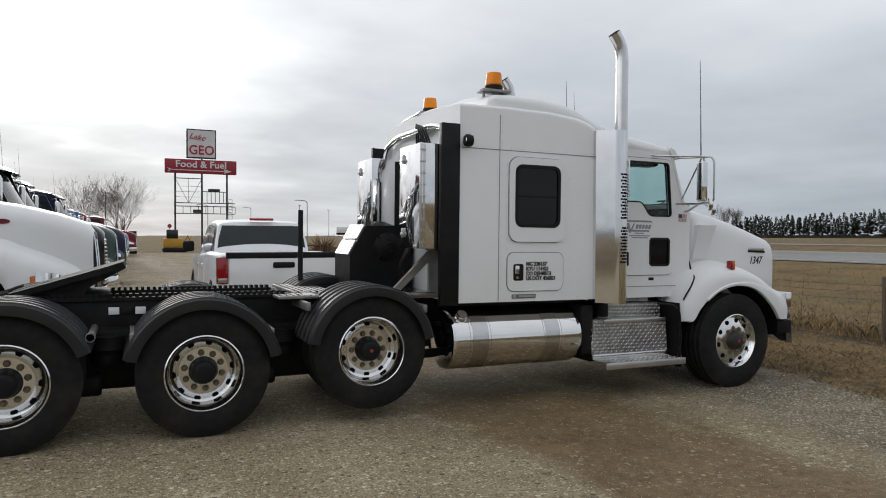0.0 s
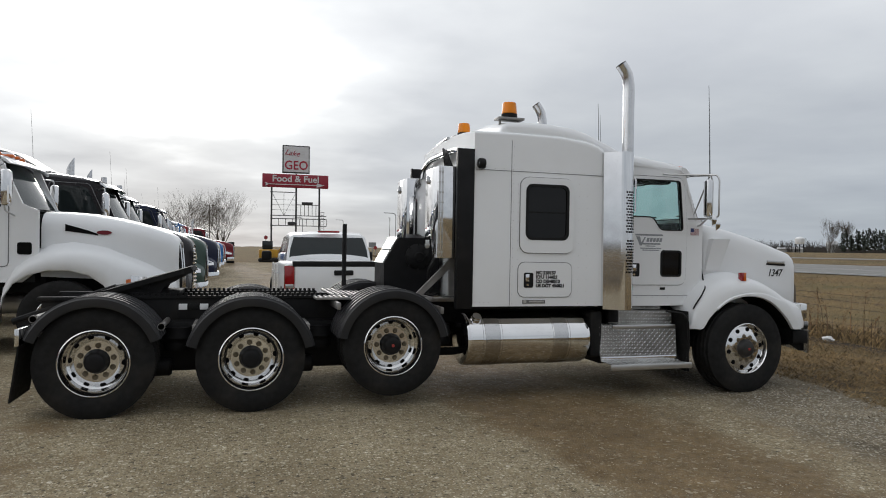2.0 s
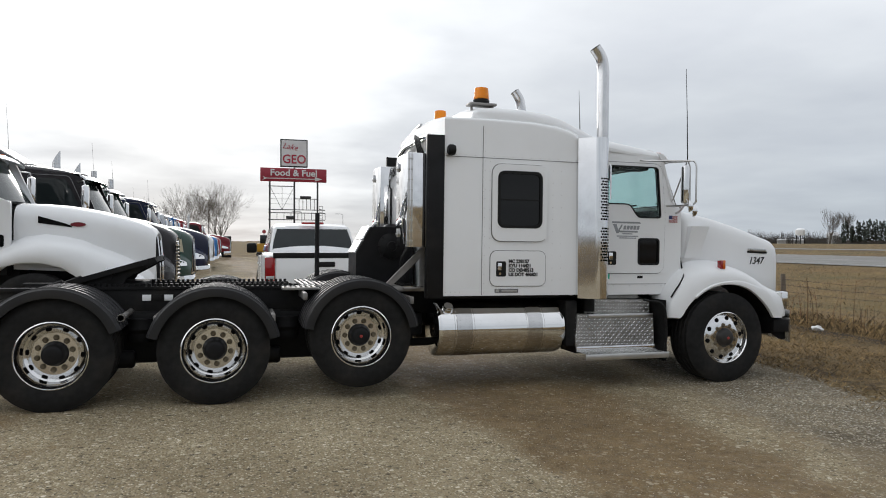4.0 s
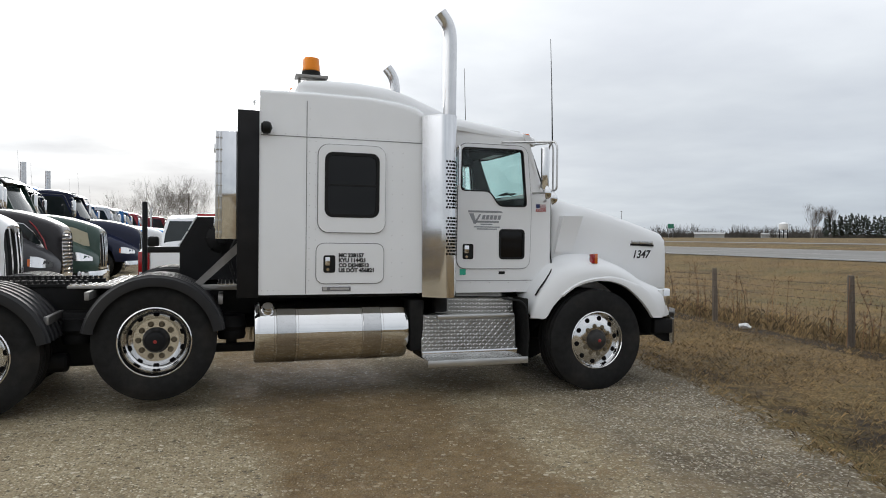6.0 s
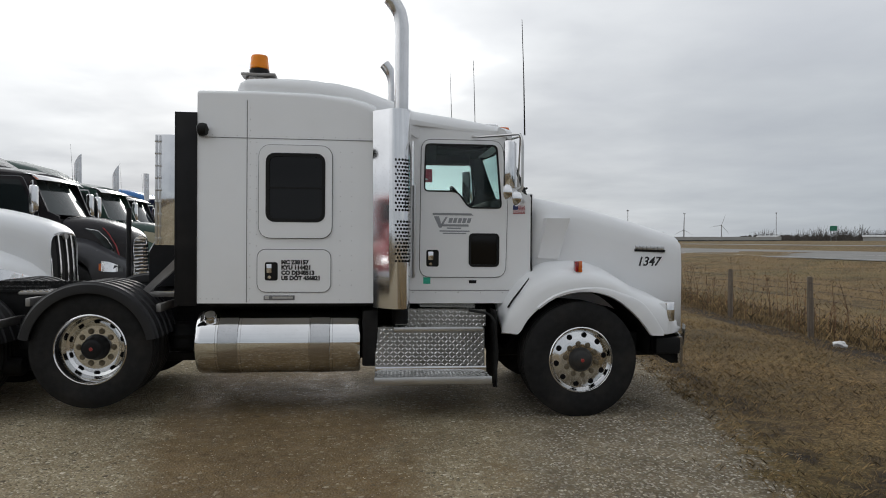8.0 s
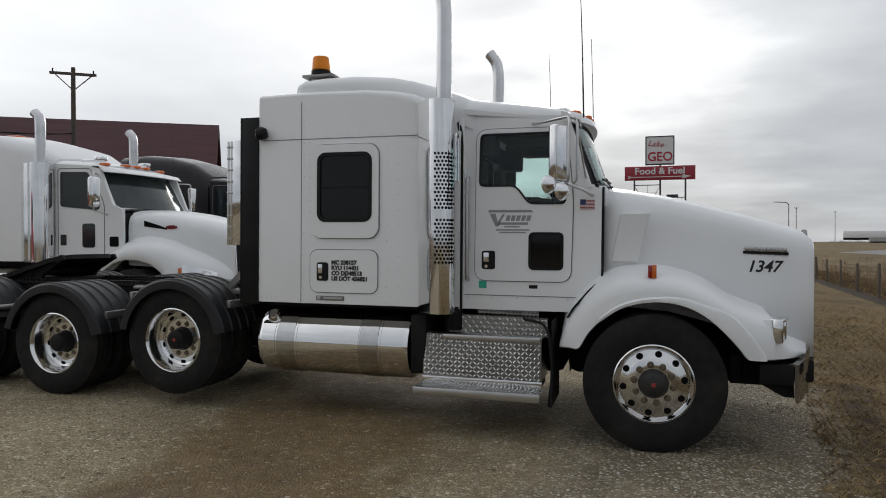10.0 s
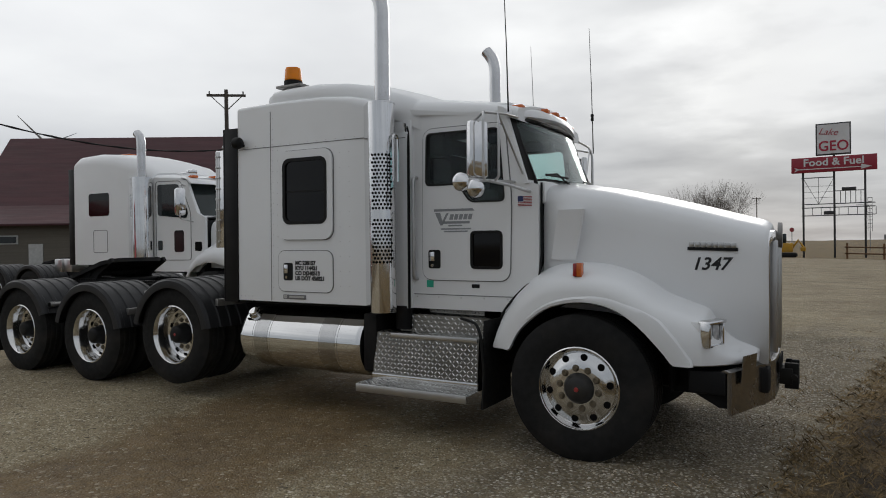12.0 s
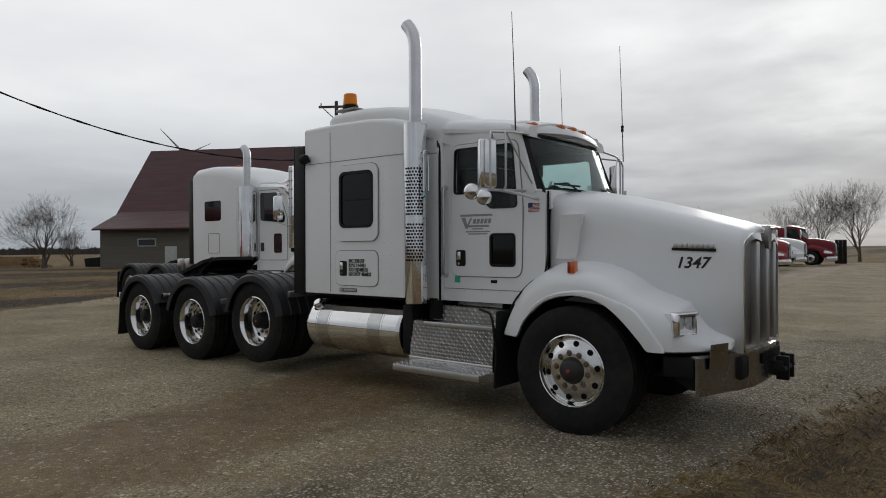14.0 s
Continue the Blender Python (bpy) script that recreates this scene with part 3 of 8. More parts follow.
def half_fender(root, x, z, y0, y1, r, a0, a1, name="fender"):
    """Ribbed half-round fender."""
    prof = [(y0, r - 0.075), (y0 - 0.004, r - 0.05), (y0, r - 0.012), (y0 + 0.02, r)]
    n = 5
    for i in range(n):
        a = y0 + 0.05 + (y1 - y0 - 0.1) * i / (n - 1)
        prof += [(a - 0.03, r), (a - 0.02, r + 0.012), (a + 0.02, r + 0.012), (a + 0.03, r)]
    prof += [(y1 - 0.01, r), (y1, r - 0.015), (y1, r - 0.05)]
    bm = B()
    rings = []
    for i in range(29):
        a = radians(a0 + (a1 - a0) * i / 28)
        outer = [(x + q * math.cos(a), y, z + q * math.sin(a)) for y, q in prof]
        inner = [(x + (q - 0.010) * math.cos(a), y, z + (q - 0.010) * math.sin(a)) for y, q in reversed(prof)]
        rings.append(outer + inner)
    sweep_rings(bm, rings)
    return part(name, bm, POLY, root, "black ribbed poly half fender", smooth=28)


def build_hero():
    root = thing("semi_truck", "white conventional tractor truck with sleeper and polished tank on gravel", "truck", pose(0, 0, 0, 0, 0.49, 0))
    # wheels: steering pair, two drive axles with twin wheels, one raised lift axle
    wheel(root, -0.014, 0.04, 0.515, False, turn=9)
    wheel(root, 0.0, mir(0.045), 0.515, False, True, False)
    for k, (x, z) in enumerate(((-4.246, 0.640), (-5.606, 0.547), (-6.943, 0.545))):
        wheel(root, x, 0.06, z, True, turn=11 * k, plug=x > -5.2)
        wheel(root, x, mir(0.06), z, True, True, k == 9)
        for y, fl in ((0.40, False), (mir(0.40), True)):
            t = part("inner_tyre", TYRE_DRIVE, RUBBER, root)
            t.matrix_local = pose(x, y, z, 0, 0, 180 if fl else 0)
        bm = B()
        cyl(bm, (x, 0.5, z), (x, mir(0.5), z), 0.075, 14)
        lathe(bm, [(0.0, -0.2), (0.14, -0.18), (0.19, -0.06), (0.19, 0.06), (0.14, 0.18), (0.0, 0.2)], (x, C, z), seg=20)
        part("axle", bm, FRAME, root)
    bm = B()
    box(bm, -0.07, 0.07, 0.35, mir(0.35), 0.44, 0.54, 0.02)
    part("front_axle", bm, FRAME, root)
    # chassis
    for y in (0.72, mir(0.72) - 0.08):
        bm = B()
        box(bm, -7.52, 1.0, y, y + 0.08, 0.80, 1.07, 0.008)
        for z in (0.80, 1.062):
            box(bm, -7.52, 1.0, y - (0.0 if y > 1 else -0.0), y + 0.08, z, z + 0.012)
        part("chassis_rail", bm, FRAME, root)
    for x in (-7.45, -6.3, -4.95, -3.6, -2.2, -0.6):
        bm = B()
        box(bm, x - 0.05, x + 0.05, 0.80, mir(0.80), 0.84, 1.03, 0.01)
        part("cross_member", bm, FRAME, root)
    # suspension air bags, hangers and brake chambers seen between the wheels
    for x in (-6.30, -4.93, -3.62):
        for y in (0.62, mir(0.62)):
            bm = B()
            lathe(bm, [(0.0, 0.58), (0.12, 0.58), (0.13, 0.62), (0.12, 0.66), (0.14, 0.70), (0.12, 0.75), (0.12, 0.80), (0, 0.80)], (x, y, 0), "z", 18)
            part("air_bag", bm, FRAME, root)
        bm = B()
        box(bm, x - 0.05, x + 0.05, 0.70, 0.78, 0.45, 0.82, 0.01)
        box(bm, x - 0.5, x + 0.45, 0.66, 0.74, 0.44, 0.52, 0.01)
        part("trailing_arm", bm, FRAME, root)
    for x in (-6.45, -5.1):
        bm = B()
        lathe(bm, [(0, -0.11), (0.07, -0.11), (0.085, -0.09), (0.085, 0.09), (0.07, 0.11), (0, 0.11)], (x, 0.55, 0.42), "x", 16)
        part("brake_chamber", bm, FRAME, root)
    # half fenders, their brackets
    fz = ((-6.943, 0.55, 0.582, 21, 158), (-5.606, 0.545, 0.587, 12, 166), (-4.246, 0.640, 0.562, 10, 170))
    for x, z, r, a0, a1 in fz:
        half_fender(root, x, z, 0.02, 0.66, r, a0, a1)
        half_fender(root, x, z, mir(0.66), mir(0.02), r, a0, a1)
    for x, z in ((-6.40, 0.86), (-7.43, 0.94)):
        bm = B()
        cyl(bm, (x, 0.10, z), (x, 0.75, z), 0.028, 12)
        for y in (0.10, 0.125, 0.15):
            cyl(bm, (x, y, z), (x, y + 0.008, z), 0.034, 12)
        part("fender_bracket", bm, DARKSTEEL, root)
    for x, z in ((-6.12, 0.83), (-5.08, 0.83), (-4.78, 1.03), (-3.72, 0.98)):
        bm = B()
        box(bm, x - 0.02, x + 0.02, 0.16, 0.74, z - 0.035, z + 0.035, 0.006)
        part("fender_bracket", bm, DARKSTEEL, root)
    # mud flaps
    for y in (0.05, mir(0.65)):
        bm = B()
        sheet(bm, [(y, 0.23), (y + 0.60, 0.23), (y + 0.60, 0.72), (y, 0.72)], [], lambda u, v, d: (-7.53 - 0.13 * (0.72 - v) + d, u, v), 0.012)
        flap = part("mud_flap", bm, RUBBER, root, "black rubber mud flap")
        bm = B()
        box(bm, -7.555, -7.52, y, y + 0.60, 0.71, 0.86, 0.004)
        part("flap_hanger", bm, POLISHED, flap)
    # plate on the rail with three small labels
    for k, c in enumerate((HOODW, GASKET, HOODW)):
        bm = B()
        box(bm, -6.30 + 0.10 * k, -6.22 + 0.10 * k, 0.708, 0.716, 0.96, 1.02, 0.003)
        part("warning_label", bm, c, root)
    # fifth wheel, tipped back on its slide rails
    bm = B()
    outline = [(-0.45, -0.06), (-0.45, -0.40), (-0.30, -0.46), (0.32, -0.46), (0.45, -0.30), (0.45, 0.30), (0.32, 0.46), (-0.30, 0.46), (-0.45, 0.40), (-0.45, 0.06), (-0.10, 0.04), (-0.10, -0.04)]
    tilt = Matrix.Translation((-6.62, C, 1.26)) @ Matrix.Rotation(radians(-17), 4, "Y")
    sheet(bm, round_poly(outline, 0.04, 3), [], lambda u, v, d: tilt @ Vector((u, v, -d)), 0.05)
    plate = part("fifth_wheel", bm, FRAME, root, "greasy black fifth wheel plate tipped backwards")
    for s in (-1, 1):
        bm = B()
        sheet(bm, [(-7.02, 1.10), (-6.95, 1.15), (-6.2, 1.39), (-6.17, 1.34), (-6.45, 1.18), (-6.50, 1.09), (-6.75, 1.09), (-6.80, 1.13)], [], side(C + s * 0.38 - 0.02), 0.04)
        part("side_bracket", bm, FRAME, plate)
        bm = B()
        tube(bm, [(-7.0, C + s * 0.40, 1.14), (-7.75, C + s * 0.45, 0.86)], 0.03, 8)
        box(bm, -7.55, -6.9, C + s * 0.36, C + s * 0.46, 1.05, 1.09, 0.01)
        part("ramp", bm, FRAME, plate)
        bm = B()
        box(bm, -7.0, -4.85, C + s * 0.40 - 0.05, C + s * 0.40 + 0.05, 1.07, 1.10, 0.004)
        for i in range(42):
            x = -6.95 + i * 0.05
            box(bm, x, x + 0.026, C + s * 0.40 - 0.045, C + s * 0.40 + 0.045, 1.10, 1.128)
        part("slide_rail", bm, FRAME, plate, smooth=0)
    bm = B()
    box(bm, -6.9, -6.3, C - 0.42, C + 0.42, 1.08, 1.13, 0.01)
    cyl(bm, (-6.62, C - 0.42, 1.2), (-6.62, C + 0.42, 1.2), 0.045, 12)
    part("pivot", bm, FRAME, plate)
    # deck plates
    for x0, x1, y0, y1 in ((-4.98, -4.62, 0.42, 0.78), (-4.75, -4.35, 0.80, 1.5), (-4.75, -4.35, 1.52, 2.0), (-3.75, -3.5, 0.4, 1.9)):
        bm = B()
        box(bm, x0, x1, y0, y1, 1.075, 1.10, 0.004)
        o = part("deck_plate", bm, DARKSTEEL, root)
        for i in range(7):
            bm = B()
            x = x0 + (x1 - x0) * (i + 0.5) / 7
            box(bm, x - 0.012, x + 0.012, y0 + 0.01, y1 - 0.01, 1.10, 1.108)
            part("tread_bar", bm, POLISHED, o)
    bm = B()
    cyl(bm, (-4.50, 1.75, 1.08), (-4.50, 1.75, 1.90), 0.027, 12)
    part("marker_post", bm, BLACK, root, "black upright steel post")
    # polished cabinets and black pump unit behind the sleeper
    for y0, y1, near in ((0.21, 0.72, True), (mir(0.72), mir(0.21), False)):
        bm = B()
        box(bm, -3.77, -3.50, y0, y1, 1.52, 2.48, 0.006)
        cab = part("tool_cabinet", bm, CHROME, root, "mirror-polished upright aluminium cabinet")
        bm = B()
        box(bm, -3.50, -3.42, y0 + 0.02, y1 - 0.02, 1.50, 2.46, 0.004)
        part("backing", bm, BLACK, cab)
        ys = y0 - 0.004 if near else y1 - 0.004
        for xx in (-3.765, -3.735):
            bm = B()
            box(bm, xx, xx + 0.02, ys, ys + 0.012, 1.53, 2.47, 0.003)
            for i in range(9):
                zz = 1.57 + i * 0.105
                box(bm, xx - 0.002, xx + 0.022, ys - 0.006, ys + 0.01, zz, zz + 0.02, 0.003)
            part("hinge", bm, SATIN, cab)
        for zz in (1.62, 2.32):
            bm = B()
            box(bm, -3.785, -3.765, y1 - 0.12, y1 - 0.09, zz, zz + 0.09, 0.004)
            box(bm, -3.79, -3.77, y1 - 0.135, y1 - 0.075, zz + 0.02, zz + 0.045, 0.004)
            part("latch", bm, SATIN, cab)
    bm = B()
    sheet(bm, [(-4.12, 1.10), (-3.45, 1.10), (-3.45, 1.74), (-3.95, 1.74), (-4.12, 1.44)], [], side(1.2), 0.55)
    pump = part("hydraulic_pump_unit", bm, BLACK, root, "black boxed hydraulic unit with white top panels")
    for a, b in (((-4.125, 1.44), (-4.045, 1.585)), ((-4.035, 1.60), (-3.955, 1.745))):
        bm = B()
        d = Vector((b[0] - a[0], b[1] - a[1])).normalized()
        nrm = Vector((-d.y, d.x)) * 0.012
        sheet(bm, [a, b, (b[0] + nrm.x, b[1] + nrm.y), (a[0] + nrm.x, a[1] + nrm.y)], [], side(1.23), 0.48)
        part("top_panel", bm, WHITE, pump)
    bm = B()
    lathe(bm, [(0.0, 1.10), (0.05, 1.10), (0.06, 1.13), (0.12, 1.15), (0.15, 1.18), (0.15, 1.2)], (-3.72, 0, 1.52), "y", 24)
    fan = part("fan", bm, FRAME, pump)
    for i in range(8):
        a = math.pi * i / 4
        bm = B()
        tube(bm, [(-3.72 + 0.06 * math.cos(a), 1.165, 1.52 + 0.06 * math.sin(a)), (-3.72 + 0.17 * math.cos(a), 1.165, 1.52 + 0.17 * math.sin(a))], 0.008, 6)
        part("guard_spoke", bm, FRAME, fan)
    bm = B()
    for k in range(4):
        tube(bm, bend([(-3.60, 1.0 + 0.04 * k, 1.15), (-3.66, 0.98, 1.35), (-3.58, 0.9 + 0.03 * k, 1.5), (-3.50, 0.95, 1.85)], 0.1), 0.016, 8)
    part("hydraulic_hose", bm, GASKET, root)
    for y in (0.45, mir(0.50)):
        bm = B()
        sheet(bm, [(-3.56, 1.08), (-3.44, 1.08), (-3.44, 1.55), (-3.56, 1.55)], [], side(y), 0.05)
        sheet(bm, [(-3.98, 1.08), (-3.90, 1.08), (-3.56, 1.40), (-3.56, 1.50)], [], side(y), 0.05)
        box(bm, -4.0, -3.42, y, y + 0.06, 1.05, 1.10, 0.006)
        part("strut_bracket", bm, DARKSTEEL, root, "dull grey welded steel strut")
    bm = B()
    arch = bend([(-3.45, 0.24, 1.45), (-3.45, 0.24, 2.62), (-3.45, 0.62, 2.72), (-3.45, mir(0.62), 2.72), (-3.45, mir(0.24), 2.62), (-3.45, mir(0.24), 1.45)], 0.16, 8)
    tube(bm, arch, 0.036, 14)
    part("headache_bar", bm, POLISHED, root, "polished tubular hoop behind the sleeper")
    bm = B()
    for k in range(4):
        tube(bm, bend([(-3.46, 0.55 + 0.05 * k, 2.40), (-3.56, 0.6 + 0.05 * k, 2.66), (-3.50, 0.8 + 0.06 * k, 2.74 + 0.02 * k), (-3.42, 1.0 + 0.05 * k, 2.60)], 0.1), 0.010, 7)
    part("air_line", bm, GASKET, root)
    return root


HERO = build_hero()


# ---- sleeper, cab and hood ----
def profile_section(x, w, zb, zt, r, crown=0.03, n=6, c=C):
    """Upright section across the truck: flat sides, rounded shoulders, crowned top."""
    pts = [(-w, zb)]
    for i in range(n + 1):
        a = math.pi - (math.pi / 2) * i / n
        pts.append((-(w - r) + r * math.cos(a), zt - r + r * math.sin(a)))
    for k in (0.6, 0.3):
        pts.append((-(w - r) * k, zt + crown * (1 - k * k)))
    pts.append((0.0, zt + crown))
    full = pts + [(-a, b) for a, b in reversed(pts[:-1])]
    return [(x, c + a, b) for a, b in full]


def rivets(root, spots, y, r=0.005):
    bm = B()
    for x, z in spots:
        lathe(bm, [(0.0, -0.003), (r * 0.7, -0.0025), (r, 0.0)], (x, y, z), "y", 6)
    return tagged(part("rivet_rows", bm, SATIN, root), kind="stuff")


def lamp_round(root, x, y, z):
    bm = B()
    lathe(bm, [(0.0, -0.02), (0.035, -0.022), (0.055, -0.008), (0.058, 0.02), (0.05, 0.05), (0.0, 0.07)], (x, y, z), "x", 20)
    o = part("work_lamp", bm, GASKET, root, "black round work lamp")
    bm = B()
    lathe(bm, [(0.0, -0.028), (0.03, -0.027), (0.045, -0.02)], (x - 0.002, y, z), "x", 20)
    part("lens", bm, CHROME, o)
    bm = B()
    tube(bm, [(x + 0.04, y, z), (x + 0.04, y + 0.10, z - 0.03)], 0.012, 8)
    part("bracket", bm, GASKET, o)


def beacon(root, x, y, z):
    bm = B()
    lathe(bm, [(0.0, 0.0), (0.088, 0.0), (0.088, 0.035), (0.078, 0.042), (0.0, 0.042)], (x, y, z), "z", 28)
    o = part("beacon", bm, GASKET, root, "amber rotating beacon on a black base")
    bm = B()
    lathe(bm, [(0.078, 0.042), (0.083, 0.05), (0.080, 0.09), (0.076, 0.145), (0.070, 0.163), (0.0, 0.168)], (x, y, z), "z", 28)
    part("dome", bm, AMBER, o)
    bm = B()
    box(bm, x - 0.15, x + 0.15, y - 0.08, y + 0.08, z - 0.03, z - 0.004, 0.004)
    for dx in (-0.11, 0.11):
        cyl(bm, (x + dx, y, z - 0.12), (x + dx, y, z - 0.01), 0.014, 8)
    part("mount", bm, DARKSTEEL, o)


def build_sleeper(root):
    # body: rounded shell, cap drawn inwards towards the cab
    bm = B()
    st = [(-3.40, 1.0, 2.85, 0.03), (-3.39, 1.0, 2.86, 0.035), (-2.9, 1.0, 2.87, 0.04), (-2.4, 1.0, 2.865, 0.05), (-2.1, 1.0, 2.84, 0.07), (-1.95, 0.995, 2.81, 0.09), (-1.87, 0.985, 2.78, 0.11)]
    sweep_rings(bm, [profile_section(x, w, 1.02, zt, r, 0.06) for x, w, zt, r in st])
    sl = part("sleeper", bm, WHITE, root, "white riveted sleeper box with rounded roof")
    # raised roof cap
    bm = B()
    cap = [(-3.09, 0.90, 2.88, 0.03), (-3.06, 0.93, 2.955, 0.05), (-3.0, 0.945, 2.99, 0.07), (-2.8, 0.955, 3.008, 0.10), (-2.5, 0.955, 3.012, 0.12), (-2.2, 0.94, 2.992, 0.15), (-2.0, 0.92, 2.955, 0.17), (-1.85, 0.89, 2.91, 0.18), (-1.7, 0.855, 2.862, 0.17), (-1.58, 0.83, 2.815, 0.16), (-1.46, 0.79, 2.755, 0.15)]
    sweep_rings(bm, [profile_section(x, w, zt - 0.25, zt, r, 0.075) for x, w, zt, r in cap])
    part("roof_cap", bm, HOODW, sl, smooth=50)
    for near in (True, False):
        y = 0.15 if near else mir(0.15)
        s = 1 if near else -1
        f = (lambda d: y - s * d)
        # side fairing
        bm = B()
        box(bm, -3.585, -3.40, y - 0.012, y + 0.012, 1.0, 2.665, 0.004)
        box(bm, -3.585, -3.565, y - 0.014, y + s * 0.05, 1.0, 2.665, 0.004)
        part("side_extender", bm, BLACK, root, "black upright rubber side extender")
        if not near:
            continue
        # joint lines of the panels
        for a in ((-3.385, -1.875, 2.452, 2.458),):
            bm = B()
            box(bm, a[0], a[1], f(0.0025), f(-0.002), a[2], a[3])
            part("panel_joint", bm, SEAM, sl)
        for x0, z0, z1 in ((-2.985, 1.03, 2.78),):
            bm = B()
            box(bm, x0, x0 + 0.006, f(0.0025), f(-0.002), z0, z1)
            part("panel_joint", bm, SEAM, sl)
        # window: raised surround, gasket, tinted pane
        bm = B()
        sheet(bm, rr(-2.878, -2.252, 1.592, 2.398, 0.096), [rr(-2.815, -2.315, 1.735, 2.325, 0.07)], side(f(0.022)), 0.022)
        sur = part("window_surround", bm, WHITE, sl)
        bm = B()
        sheet(bm, rr(-2.884, -2.246, 1.586, 2.404, 0.10), [rr(-2.877, -2.253, 1.593, 2.397, 0.095)], side(f(0.006)), 0.007)
        part("gasket", bm, SEAM, sur)
        bm = B()
        sheet(bm, rr(-2.82, -2.31, 1.73, 2.33, 0.075), [rr(-2.79, -2.34, 1.76, 2.30, 0.055)], side(f(0.026)), 0.024)
        part("gasket", bm, GASKET, sur)
        bm = B()
        sheet(bm, rr(-2.80, -2.33, 1.75, 2.31, 0.06), [], side(f(0.012)), 0.006)
        part("pane", bm, TINT, sur, "dark tinted window pane")
        bm = B()
        box(bm, -2.80, -2.33, f(0.018), f(0.01), 2.02, 2.035)
        part("slider_bar", bm, GASKET, sur)
        # luggage hatch with latch and lettering
        bm = B()
        sheet(bm, rr(-2.895, -2.255, 1.115, 1.495, 0.075), [rr(-2.888, -2.262, 1.122, 1.488, 0.070)], side(f(0.006)), 0.008)
        part("gasket", bm, SEAM, sl)
        bm = B()
        sheet(bm, rr(-2.889, -2.261, 1.121, 1.489, 0.071), [], side(f(0.010)), 0.010)
        hat = part("luggage_door", bm, WHITE, sl)
        bm = B()
        sheet(bm, rr(-2.825, -2.715, 1.22, 1.38, 0.02), [], side(f(0.013)), 0.006)
        part("latch_recess", bm, GASKET, hat)
        bm = B()
        box(bm, -2.81, -2.765, f(0.026), f(0.012), 1.285, 1.365, 0.006)
        cyl(bm, (-2.785, f(0.022), 1.25), (-2.785, f(0.01), 1.25), 0.014, 12)
        part("latch", bm, CHROME, hat)
        for i, t in enumerate(("MC 238157", "KYU 114421", "CO DJ348513", "US DOT 456821")):
            o = part("lettering", text_mesh(t, 0.049, 0.001, bold=0.0031, width=1.0), DECAL, hat)
            o.matrix_local = pose(-2.685, f(0.0115), 1.364 - 0.0462 * i, 90, 0, 0)
        bm = B()
        box(bm, -2.835, -2.57, f(0.008), f(-0.002), 1.05, 1.09, 0.003)
        bad = part("name_badge", bm, SEAM, sl, "grey badge strip with pale bar")
        bm = B()
        box(bm, -2.76, -2.585, f(0.010), f(0.006), 1.062, 1.080)
        box(bm, -2.825, -2.79, f(0.010), f(0.006), 1.057, 1.085)
        part("badge_bar", bm, SATIN, bad)
        spots = [(-2.985 + 0.03, 1.05 + 0.098 * i) for i in range(18)] + [(-3.38 + 0.105 * i, 2.475) for i in range(15)] + [(-2.18, 1.05 + 0.13 * i) for i in range(11)] + [(-2.08, 1.05 + 0.13 * i) for i in range(11)] + [(-3.37 + 0.05 * i, 1.06) for i in range(4)] + [(-2.9, 1.52 + 0.1 * i) for i in range(10)]
        rivets(sl, spots, f(0.001))
        lamp_round(root, -3.36, 0.09, 2.51)
    # underside skirt
    bm = B()
    box(bm, -3.38, -1.9, 0.30, mir(0.30), 0.98, 1.03, 0.01)
    part("sleeper_floor", bm, FRAME, root)
    beacon(root, -2.92, 0.40, 3.068)
    beacon(root, -2.90, 2.02, 3.12)
    bm = B()
    box(bm, -3.33, -3.15, 1.5, 2.0, 2.82, 2.93, 0.02)
    tube(bm, [(-3.40, 1.1, 2.92), (-3.35, 1.7, 2.92)], 0.02, 8)
    part("air_horn", bm, SATIN, root)


DOOR = round_poly([(-1.46, 1.245), (-0.66, 1.245), (-0.645, 1.9), (-0.70, 2.51), (-1.45, 2.51)], 0.10, 5)
DOOR_GAP = round_poly([(-1.466, 1.239), (-0.654, 1.239), (-0.639, 1.9), (-0.694, 2.516), (-1.456, 2.516)], 0.105, 5)
DOORWIN = round_poly([(-1.43, 2.03), (-1.12, 2.03), (-1.01, 1.88), (-0.695, 1.88), (-0.745, 2.475), (-1.42, 2.475)], 0.05, 4)
LOWWIN = rr(-1.00, -0.725, 1.345, 1.645, 0.035)


def grow(loop, d):
    """Moves every point of a loop outwards by d."""
    k = len(loop)
    out = []
    for i in range(k):
        a, b, c = (Vector(loop[(i + j) % k]) for j in (-1, 0, 1))
        t = (c - a).normalized()
        out.append((b.x + t.y * d, b.y - t.x * d))
    return out


